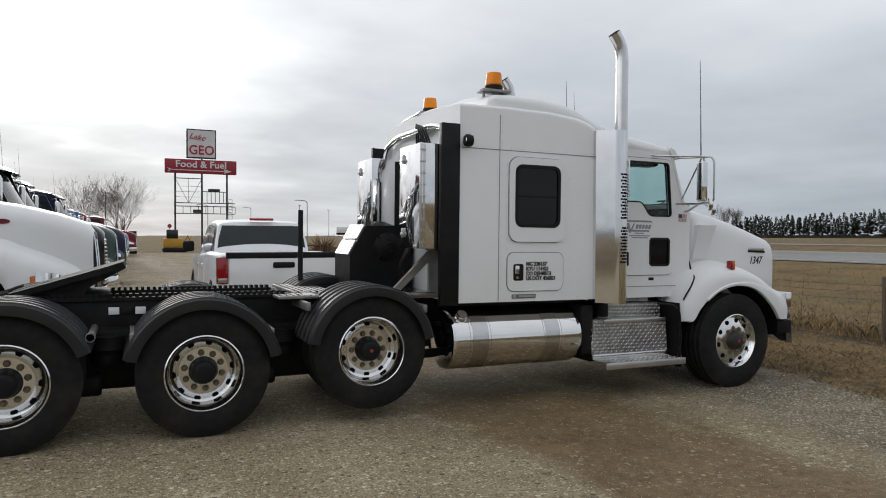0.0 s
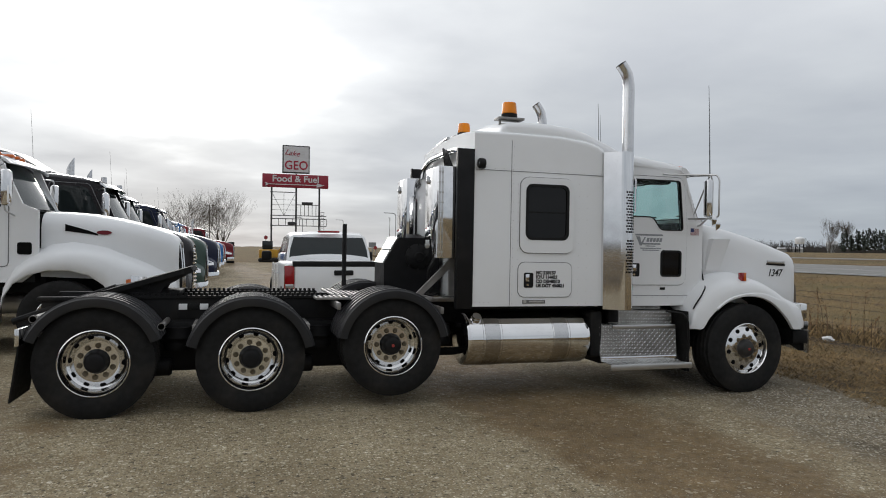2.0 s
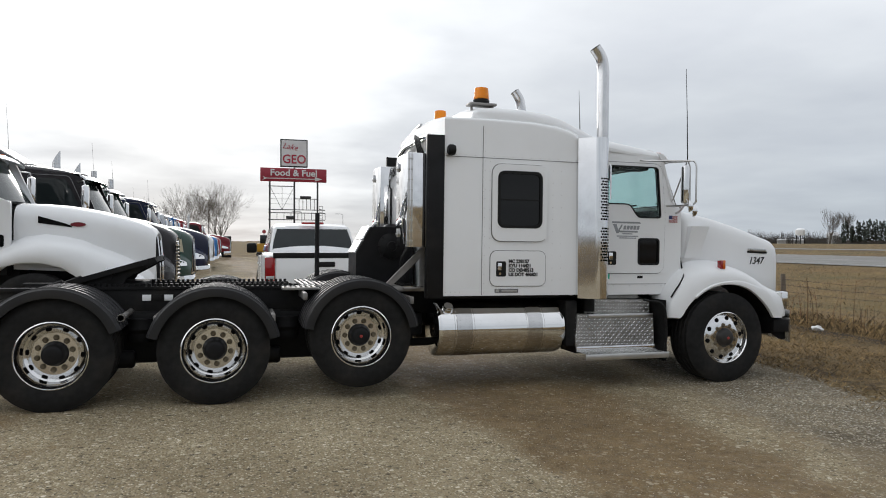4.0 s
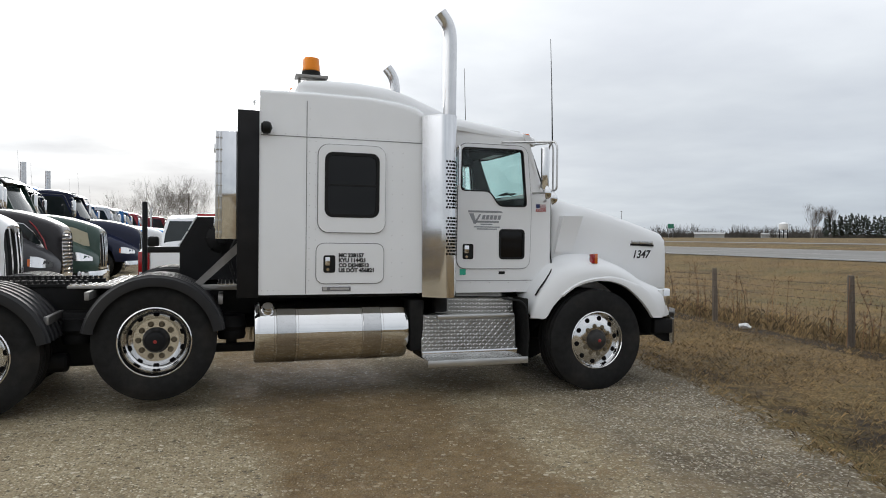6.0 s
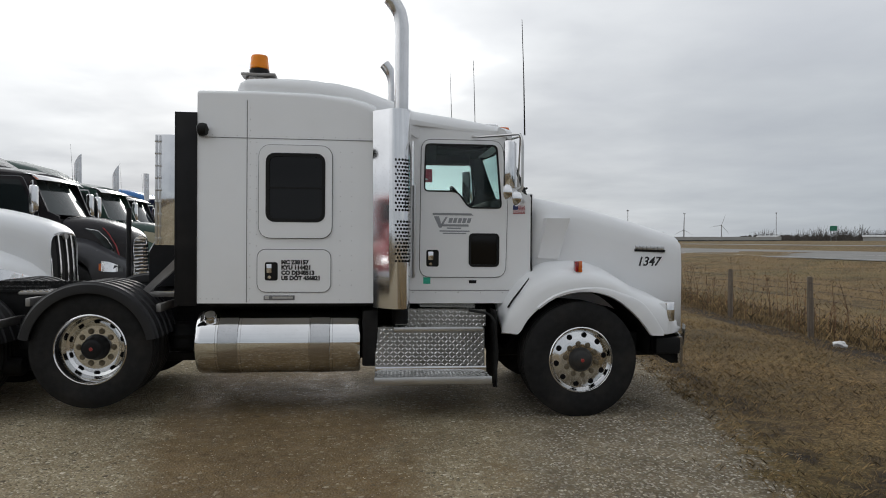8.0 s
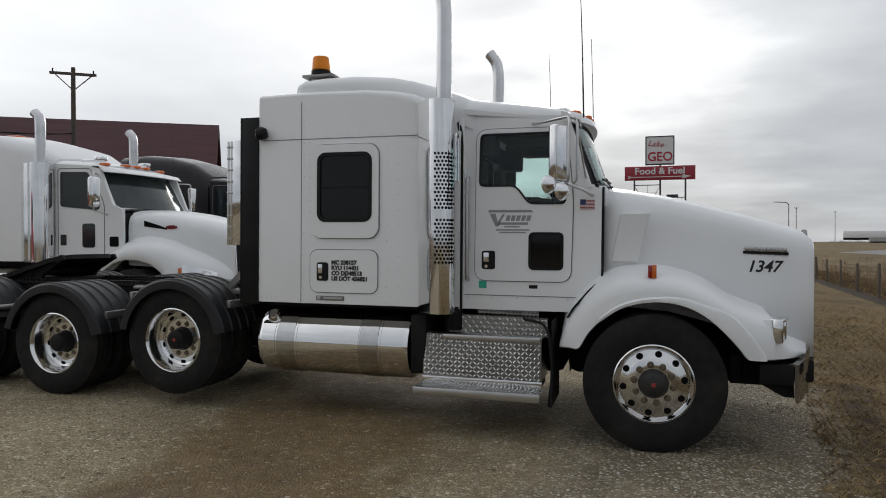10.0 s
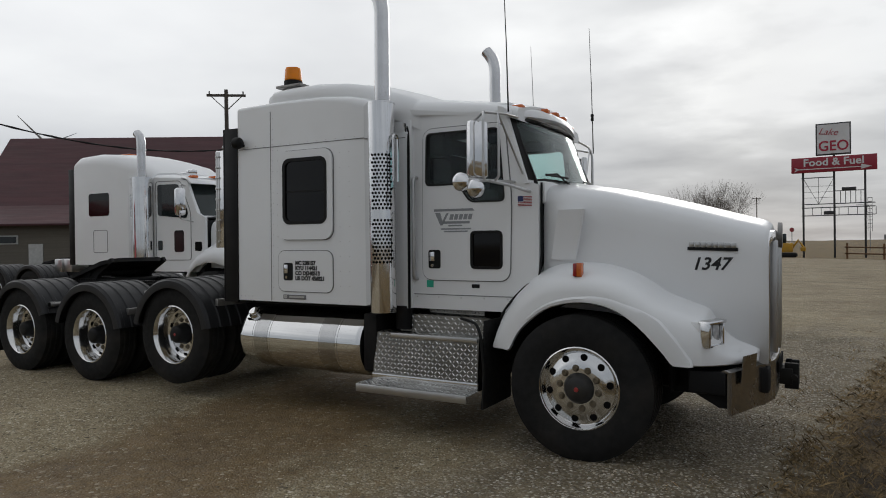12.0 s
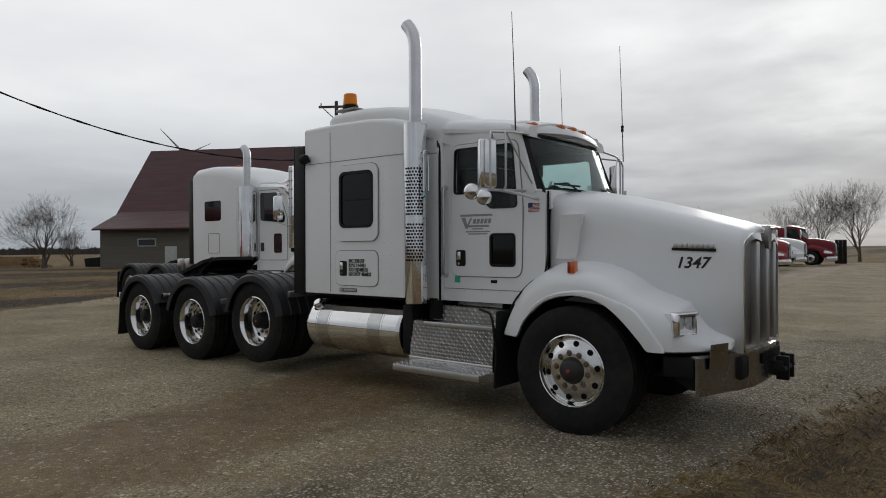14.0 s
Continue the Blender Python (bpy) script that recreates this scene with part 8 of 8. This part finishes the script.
build_fence()
STRAW = material("dead_grass_blades", (0.205, 0.140, 0.064), 0.9, 0, 0.5, 2.2, island=0.8)
DARKSTRAW = material("brown_weed_stalks", (0.15, 0.08, 0.038), 0.9, 0, 0.3, 2.0, island=0.6)


def blade(verts, faces, x, y, z, h, w, rnd, lean=0.5):
    a = rnd.uniform(0, 6.283)
    lx, ly = math.cos(a) * h * lean * rnd.uniform(0.2, 1.2), math.sin(a) * h * lean * rnd.uniform(0.2, 1.2)
    b = a + 1.57
    wx, wy = math.cos(b) * w, math.sin(b) * w
    k = len(verts)
    verts += [(x - wx, y - wy, z), (x + wx, y + wy, z), (x + lx * 0.45 + wx * 0.6, y + ly * 0.45 + wy * 0.6, z + h * 0.62), (x + lx, y + ly, z + h * rnd.uniform(0.75, 1.0))]
    faces += [(k, k + 1, k + 2), (k, k + 2, k + 3)]


def scatter_mesh(name, verts, faces, mat, label, cat):
    me = bpy.data.meshes.new(name)
    me.from_pydata(verts, [], faces)
    me.materials.append(mat)
    return tagged(new(name, me), label, cat, kind="stuff")


def build_grass():
    rnd = random.Random(12)
    v, f = [], []
    for _ in range(78000):
        y = -10.0 + 26 * rnd.random()
        if rnd.random() < smooth01(-6, -11, y) or rnd.random() < smooth01(4, 17, y):
            continue
        x = edge_x(y) + 6.2 * rnd.random() ** 1.15 - 0.12
        if noise.noise((x * 0.8, y * 0.8, 2)) < -0.25 and rnd.random() < 0.6:
            continue
        blade(v, f, x, y, height(x, y) - 0.005, rnd.uniform(0.02, 0.06), 0.0022, rnd, 1.3)
    for _ in range(5000):
        y = -6 + 24 * rnd.random()
        x = edge_x(y) - 0.75 * rnd.random() ** 2
        if noise.noise((x * 2.0, y * 2.0, 5)) < 0.1:
            continue
        blade(v, f, x, y, height(x, y), rnd.uniform(0.015, 0.05), 0.003, rnd, 1.2)
    scatter_mesh("dead_grass", v, f, STRAW, "short dead straw-coloured grass on the verge", "grass")
    v, f = [], []
    for _ in range(26000):
        y = -16 + 62 * rnd.random() ** 1.5
        x = fence_x(y) + 0.05 + abs(rnd.gauss(0, 1.3))
        blade(v, f, x, y, height(x, y) - 0.01, rnd.uniform(0.05, 0.26), 0.0035, rnd, 0.7)
    for _ in range(24000):
        y = -30 + 90 * rnd.random()
        x = fence_x(y) + 1 + 24 * rnd.random()
        blade(v, f, x, y, height(x, y) - 0.01, rnd.uniform(0.05, 0.16), 0.007, rnd, 0.9)
    for _ in range(9000):
        x = -17 - 30 * rnd.random() ** 1.5
        y = -14 + 32 * rnd.random()
        blade(v, f, x, y, height(x, y) - 0.01, rnd.uniform(0.03, 0.08), 0.006, rnd, 1.2)
    scatter_mesh("tall_dead_grass", v, f, STRAW, "taller dead grass along the fence and ditch", "grass")
    bm = B()
    for _ in range(330):
        y = -8 + 42 * rnd.random() ** 1.3
        x = fence_x(y) + rnd.gauss(0.35, 0.35)
        z = height(x, y)
        if noise.noise((0, y * 0.5, 7)) < -0.1 and rnd.random() < 0.7:
            continue
        h = rnd.uniform(0.35, 1.25)
        dx, dy = rnd.gauss(0, 0.12), rnd.gauss(0, 0.16)
        top = Vector((x + dx * h, y + dy * h, z + h))
        mid = Vector((x + dx * h * 0.3, y + dy * h * 0.35, z + h * 0.55))
        tube(bm, [(x, y, z - 0.02), mid, top], 0, 4, radii=[0.006, 0.005, 0.003], caps=False)
        for _ in range(rnd.randint(2, 6)):
            t = rnd.uniform(0.4, 1.0)
            p = mid.lerp(top, (t - 0.4) / 0.6)
            q = p + Vector((rnd.gauss(0, 0.07), rnd.gauss(0, 0.07), rnd.uniform(0.03, 0.14)))
            tube(bm, [p, q], 0, 3, radii=[0.004, 0.0025], caps=False)
            bmesh.ops.create_icosphere(bm, subdivisions=1, radius=rnd.uniform(0.008, 0.02), matrix=Matrix.Translation(q)) if rnd.random() < 0.25 else None
    tagged(part("dry_weeds", bm, DARKSTRAW, smooth=0), "tall dry brown weed stalks along the fence", "weeds", kind="stuff")
    # loose stones on the gravel, coarser along its edge
    v, f = [], []
    base = [(1, 0, 0.15), (0.3, 0.95, 0.1), (-0.8, 0.6, 0.2), (-0.8, -0.6, 0.1), (0.3, -0.95, 0.2), (0.1, 0.1, 0.75), (-0.3, -0.1, 0.6)]
    tri = [(0, 1, 5), (1, 2, 6), (1, 6, 5), (2, 3, 6), (3, 4, 6), (4, 0, 5), (4, 5, 6)]

    def stone(x, y, s):
        a, k = rnd.uniform(0, 6.28), len(v)
        c, sn = math.cos(a), math.sin(a)
        sx, sy, sz = s * rnd.uniform(0.7, 1.3), s * rnd.uniform(0.6, 1.1), s * rnd.uniform(0.6, 1.1)
        z = height(x, y) + 0.018 * noise.noise((x * 0.9, y * 0.9, 0)) - 0.15 * s
        for px, py, pz in base:
            px, py = px * sx, py * sy
            v.append((x + px * c - py * sn, y + px * sn + py * c, z + pz * sz))
        f.extend((k + i, k + j, k + l) for i, j, l in tri)
    for _ in range(34000):
        y = -5.5 + 8 * rnd.random()
        x = -8.5 + 10.2 * rnd.random()
        if x < edge_x(y) + 0.2:
            stone(x, y, rnd.uniform(0.003, 0.007))
    for _ in range(16000):
        y = -6 + 30 * rnd.random() ** 1.5
        x = edge_x(y) - 0.85 + rnd.gauss(0, 0.42)
        if noise.noise((x * 1.3, y * 1.3, 3)) > -0.15:
            stone(x, y, rnd.uniform(0.005, 0.0145))
    stm = material("loose_limestone", (0.33, 0.29, 0.222), 0.9, 0, 0.2, 10, island=0.6)
    scatter_mesh("loose_gravel", v, f, stm, "loose pale crushed limestone on the lot", "gravel")
    # litter caught in the fence
    bm = B()
    bmesh.ops.create_icosphere(bm, subdivisions=3, radius=0.10)
    for q in bm.verts:
        q.co *= 1 + 0.5 * noise.noise(q.co * 14)
        q.co.z *= 0.6
    o = part("plastic_bag", bm, material("white_plastic_film", (0.7, 0.7, 0.7), 0.35), smooth=20)
    o.location = (5.62, 4.25, height(5.62, 4.25) + 0.05)
    tagged(o, "crumpled white plastic bag under the fence", "litter")


build_grass()


# ---- poles, wires, lamps, turbines ----
def build_poles():
    pw = material("utility_pole_wood", (0.085, 0.072, 0.062), 0.9, 0, 0.2, 3)
    galv = material("galvanised_steel", (0.30, 0.31, 0.32), 0.5, 0.6, 0.1, 3)

    def utility(x, y, top, arm=True, label="wooden utility pole with a cross arm"):
        root = thing("utility_pole", label, "utility pole", pose(x, y, height(x, y), 0, 0, 35))
        z0 = height(x, y)
        bm = B()
        cyl(bm, (0, 0, -0.2), (0, 0, top - z0), 0.16, 10, 0.11)
        part("pole", bm, pw, root)
        if arm:
            bm = B()
            box(bm, -1.15, 1.15, -0.06, 0.06, top - z0 - 0.42, top - z0 - 0.28)
            part("cross_arm", bm, pw, root)
            for s in (-1, 1):
                bm = B()
                tube(bm, [(s * 0.9, 0.05, top - z0 - 0.4), (0, 0.08, top - z0 - 1.25)], 0.03, 6)
                part("arm_brace", bm, pw, root)
                bm = B()
                cyl(bm, (s * 1.0, 0, top - z0 - 0.28), (s * 1.0, 0, top - z0 - 0.10), 0.04, 8)
                part("insulator", bm, GASKET, root)
        return root
    utility(-30.0, 25.2, 11.2)
    utility(-32.4, -9.3, 14.6)
    for x, y, t in ((68, 330, 17), (118, 300, 16), (96, 380, 17), (160, 330, 16), (220, 345, 17), (-13.0, 190, 13)):
        utility(x, y, t, label="far wooden utility pole with a cross arm")
    bm = B()
    rnd = random.Random(2)
    pts = []
    for i in range(41):
        t = i / 40
        t *= 0.75
        y = 25.2 - 46 * t
        k = min(t, 0.45)
        z = 7.05 + 0.23 * (k - 0.084) + 28 * (k - 0.084) * (k - 0.235) + 16.5 * (t - k)
        pts.append(Vector((-30 - 3.2 * t, y, z)))
    tube(bm, pts, 0.035, 6)
    for k in range(2):
        tube(bm, [p + Vector((0.035 * math.sin(i * 1.6 + 3 * k), 0, 0.035 * math.cos(i * 1.6 + 3 * k))) for i, p in enumerate(pts)], 0.02, 5)
    w = part("overhead_cable", bm, GASKET)
    tagged(w, "black twisted overhead service cable strung from the pole", "cable")
    # light columns by the highway
    for x, y, h in ((30, 150, 10.5), (12, 190, 11), (34, 260, 12)):
        root = thing("street_lamp", "tall galvanised street lamp with a curved arm", "street lamp", pose(x, y, height(x, y)))
        bm = B()
        tube(bm, bend([(0, 0, 0), (0, 0, h - 0.4), (-0.4, 0, h), (-2.2, 0, h + 0.1)], 0.7), 0.09, 8)
        part("column", bm, galv, root)
        bm = B()
        box(bm, -2.9, -2.1, -0.15, 0.15, h + 0.02, h + 0.18, 0.05)
        part("lamp_head", bm, galv, root)
    # traffic signs on posts
    for x, y, h, c, rnd_ in ((-1.78, 95, 4.1, REDPAINT, True), (14.3, 95, 3.4, REDPAINT, True), (15.0, 101, 4.0, galv, False), (10.5, 118, 3.6, galv, False), (16.5, 122, 3.4, galv, False)):
        root = thing("traffic_sign", "small traffic sign on a steel post", "sign", pose(x, y, height(x, y)))
        bm = B()
        cyl(bm, (0, 0, 0), (0, 0, h), 0.05, 6)
        part("post", bm, galv, root)
        bm = B()
        if rnd_:
            sheet(bm, [(0.29 * math.cos(radians(22.5 + 45 * k)), h - 0.3 + 0.29 * math.sin(radians(22.5 + 45 * k))) for k in range(8)], [], side(-0.06), 0.02)
        else:
            sheet(bm, rr(-0.6, 0.6, h - 0.8, h, 0.05), [], side(-0.06), 0.02)
        part("plate", bm, c, root)
    # green motorway board
    root = thing("road_sign", "green highway direction board on two posts", "sign", pose(186, 252, height(186, 252), 0, 0, -36))
    bm = B()
    box(bm, -1.3, 1.3, -0.1, 0.1, 4.2, 6.2)
    part("board", bm, material("green_road_sign", (0.02, 0.16, 0.10), 0.5), root)
    for x in (-0.9, 0.9):
        bm = B()
        box(bm, x - 0.08, x + 0.08, -0.1, 0.1, 0, 4.2)
        part("post", bm, galv, root)
    # wind turbines
    turb = material("turbine_white", (0.36, 0.37, 0.39), 0.6, 0, 0.03, 0.1)
    for b, r, h, rot in ((28.5, 2500, 52, 20), (25.7, 2700, 40, 0), (55.6, 2600, 60, 50), (-59.7, 640, 87, -55)):
        x, y = r * math.sin(radians(b)), r * math.cos(radians(b))
        root = thing("wind_turbine", "far pale three-bladed wind turbine", "wind turbine", pose(x, y, height(x, y), 0, 0, -b + (42 if b < 0 else 0)))
        bm = B()
        cyl(bm, (0, 0, 0), (0, 0, h), 2.2, 12, 1.3)
        part("tower", bm, turb, root)
        bm = B()
        box(bm, -1.8, 1.8, -3, 6, h - 1.8, h + 1.8, 0.5)
        part("nacelle", bm, turb, root)
        for k in range(3):
            a = radians(rot + 120 * k)
            bm = B()
            d = Vector((math.sin(a), 0, math.cos(a)))
            c = Vector((0, -4, h))
            reach = 33 if b < 0 else 38
            tube(bm, [c, c + d * 8, c + d * reach], 0, 6, radii=[0.6, 0.9, 0.2])
            part("blade", bm, turb, root)


build_poles()


# ---- small far things ----
def build_clutter():
    yellow = material("machine_yellow", (0.50, 0.27, 0.02), 0.5, 0, 0.1, 3, dirt=(0.2, 0.16, 0.1))
    root = thing("excavator", "yellow compact excavator parked on the grass edge", "excavator", pose(-2.0, 77, height(-2.0, 77)))
    for s in (-1, 1):
        bm = B()
        box(bm, -1.3, 1.3, s * 0.9 - 0.22, s * 0.9 + 0.22, 0.05, 0.55, 0.2, 4)
        part("track", bm, RUBBER, root)
    bm = B()
    box(bm, -1.25, 0.9, -0.85, 0.85, 0.6, 1.6, 0.12, 3)
    part("body", bm, yellow, root)
    bm = B()
    box(bm, -0.9, 0.3, -0.8, 0.3, 1.6, 2.6, 0.08)
    part("cab", bm, DARKGLASS, root)
    bm = B()
    tube(bm, [(0.7, 0.4, 0.9), (1.4, 0.4, 1.9), (1.9, 0.4, 1.1)], 0.13, 8)
    box(bm, 1.6, 2.1, 0.1, 0.7, 0.7, 1.15, 0.08)
    part("boom", bm, yellow, root)
    # stack of lumber and rusty implement by the barn
    rnd = random.Random(5)
    tan = material("sawn_lumber", (0.30, 0.19, 0.09), 0.8, 0, 0.2, 2, per_object=0.2)
    root = thing("lumber_pile", "stacked tan sawn lumber on the grass", "lumber", pose(-61.5, 18.0, height(-61.5, 18), 0, 0, 25))
    for i in range(5):
        for j in range(6 - i // 2):
            bm = B()
            w = rnd.uniform(2.6, 3.8)
            box(bm, -w / 2, w / 2, -1.3 + 0.45 * j, -0.9 + 0.45 * j, 0.19 * i, 0.19 * i + 0.17)
            part("board", bm, tan, root)
    rust = material("rusty_red_implement", (0.16, 0.035, 0.03), 0.8, 0, 0.3, 2)
    for x, y, a in ((-66, 15.5, 10), (-69, 17.0, 30)):
        root = thing("farm_implement", "rusty red farm implement on the grass", "implement", pose(x, y, height(x, y), 0, 0, a))
        bm = B()
        box(bm, -2.4, 2.4, -0.2, 0.2, 0.7, 0.95)
        box(bm, -2.2, -1.8, -0.9, 0.9, 0.6, 0.9)
        box(bm, 0.4, 1.8, -0.6, 0.6, 0.9, 1.5, 0.1)
        part("beam", bm, rust, root)
        for k in range(5):
            bm = B()
            lathe(bm, [(0.0, -0.03), (0.45, -0.02), (0.45, 0.02), (0.0, 0.03)], (-2 + k, 0.5, 0.45), "y", 16)
            part("disc", bm, rust, root)
    root = thing("dumpster", "dark low steel dumpster beside the barn wall", "dumpster", pose(-56.6, 22.4, height(-56.6, 22), 0, 0, 30))
    bm = B()
    sheet(bm, [(-0.85, 0.0), (0.85, 0.0), (0.95, 0.85), (-0.95, 0.70)], [], side(-0.8), 1.6)
    part("bin", bm, BLACK, root)
    # dark slatted stack of pallets at the end of the row
    root = thing("pallet_stack", "black stacked plastic crates at the end of the row", "crates", pose(-6.46, 58.5, height(-6.46, 58.5), 0, 0, 8))
    for k in range(3):
        bm = B()
        box(bm, -0.42 + 0.28 * k, -0.15 + 0.28 * k, -0.6, 0.6, 0.0, 1.92, 0.02)
        o = part("crate", bm, FRAME, root)
        for z in range(5):
            bm = B()
            box(bm, -0.43 + 0.28 * k, -0.14 + 0.28 * k, -0.63, 0.63, 0.1 + 0.37 * z, 0.2 + 0.37 * z)
            part("rib", bm, GASKET, o)
    # overpass far along the highway, its rail and a white trailer on it
    conc = material("pale_concrete", (0.34, 0.34, 0.33), 0.85, 0, 0.1, 0.2)
    root = thing("overpass", "long low concrete overpass across the fields", "bridge", pose(0, 0, 0))
    bm = B()
    x0, y0, x1, y1 = 86, 292, 175, 270
    d = Vector((x1 - x0, y1 - y0, 0)).normalized()
    nrm = Vector((-d.y, d.x, 0)) * 5
    def slab(bm, a, b, z0, z1, n):
        p = [Vector((*a, 0)), Vector((*b, 0))]
        sweep_rings(bm, [[q + Vector((0, 0, z0)), q + Vector((0, 0, z1)), q + n + Vector((0, 0, z1)), q + n + Vector((0, 0, z0))] for q in p])
    slab(bm, (x0, y0), (x1, y1), 1.6, 3.2, nrm)
    part("deck", bm, conc, root)
    # black slab that stands in for the shade below the deck
    bm = B()
    slab(bm, (x0, y0), (x1, y1), 0.0, 1.7, nrm * 0.6 + nrm * 0.2)
    part("underside", bm, FRAME, root)
    root = thing("box_trailer", "white box trailer far off on the overpass", "trailer", pose(95, 330, 2.3, 0, 0, -12))
    bm = B()
    box(bm, -8, 8, -1.3, 1.3, 1.0, 4.0, 0.1)
    part("box", bm, HOODW, root)
    bm = B()
    box(bm, -8, 8, -1.0, 1.0, 0.0, 1.0)
    part("undercarriage", bm, FRAME, root)
    # low pale farm sheds on the horizon
    for x, y, w, h in ((262, 320, 16, 3), (318, 330, 14, 3), (215, 345, 10, 3), (340, 320, 5, 7)):
        root = thing("farm_shed", "long low pale farm shed on the horizon", "shed", pose(x, y, height(x, y), 0, 0, -38))
        bm = B()
        box(bm, -w / 2, w / 2, -5, 5, 0, h * 0.7)
        part("wall", bm, conc, root)
        bm = B()
        sheet(bm, [(-5.4, h * 0.7), (5.4, h * 0.7), (0, h)], [], lambda u, v, dd: (-w / 2 - 0.3 + dd, u, v), w + 0.6)
        part("roof", bm, material("grey_shed_roof", (0.4, 0.4, 0.4), 0.6), root)
    root = thing("water_tank", "small white water tank on dark legs, far off", "water tank", pose(298, 302, height(298, 302)))
    bm = B()
    lathe(bm, [(0.0, 4.6), (2.2, 4.8), (2.5, 5.4), (2.5, 7.8), (1.6, 8.6), (0.0, 9.0)], (0, 0, 0), "z", 20)
    part("tank", bm, HOODW, root)
    for k in range(4):
        bm = B()
        a = radians(45 + 90 * k)
        cyl(bm, (2.1 * math.cos(a), 2.1 * math.sin(a), -0.3), (1.9 * math.cos(a), 1.9 * math.sin(a), 5.2), 0.28, 8)
        part("leg", bm, FRAME, root)
    # bare bush by the lot's far fence and rail fence
    rnd = random.Random(6)
    bm = B()
    for _ in range(420):
        a, e = rnd.uniform(0, 6.28), rnd.uniform(0.1, 1.3)
        L = rnd.uniform(1.2, 2.6)
        q = Vector((math.cos(a) * math.cos(e), math.sin(a) * math.cos(e), math.sin(e))) * L
        tube(bm, [Vector((rnd.gauss(0, 0.25), rnd.gauss(0, 0.25), 0)), q * 0.5 + Vector((rnd.gauss(0, 0.15), rnd.gauss(0, 0.15), 0.2)), q], 0, 3, radii=[0.03, 0.02, 0.01], caps=False)
    o = part("bush", bm, DARKSTRAW, smooth=0)
    o.location = (12.2, 66, height(12.2, 66))
    tagged(o, "bare brown rounded bush behind the far fence", "bush", kind="stuff")
    root = thing("rail_fence", "brown wooden rail fence at the end of the lot", "fence", pose(0, 0, 0))
    for x in (3.5, 6.2, 8.8, 11.4):
        bm = B()
        z = height(x, 64)
        cyl(bm, (x, 64, z - 0.1), (x, 64, z + 1.35), 0.08, 8)
        part("post", bm, DARKSTRAW, root)
    for h in (0.55, 1.1):
        bm = B()
        tube(bm, [(3.3, 63.9, height(3.5, 64) + h - 0.1), (11.4, 63.9, height(11.4, 64) + h + 0.05)], 0.06, 6)
        part("rail", bm, DARKSTRAW, root)


build_clutter()
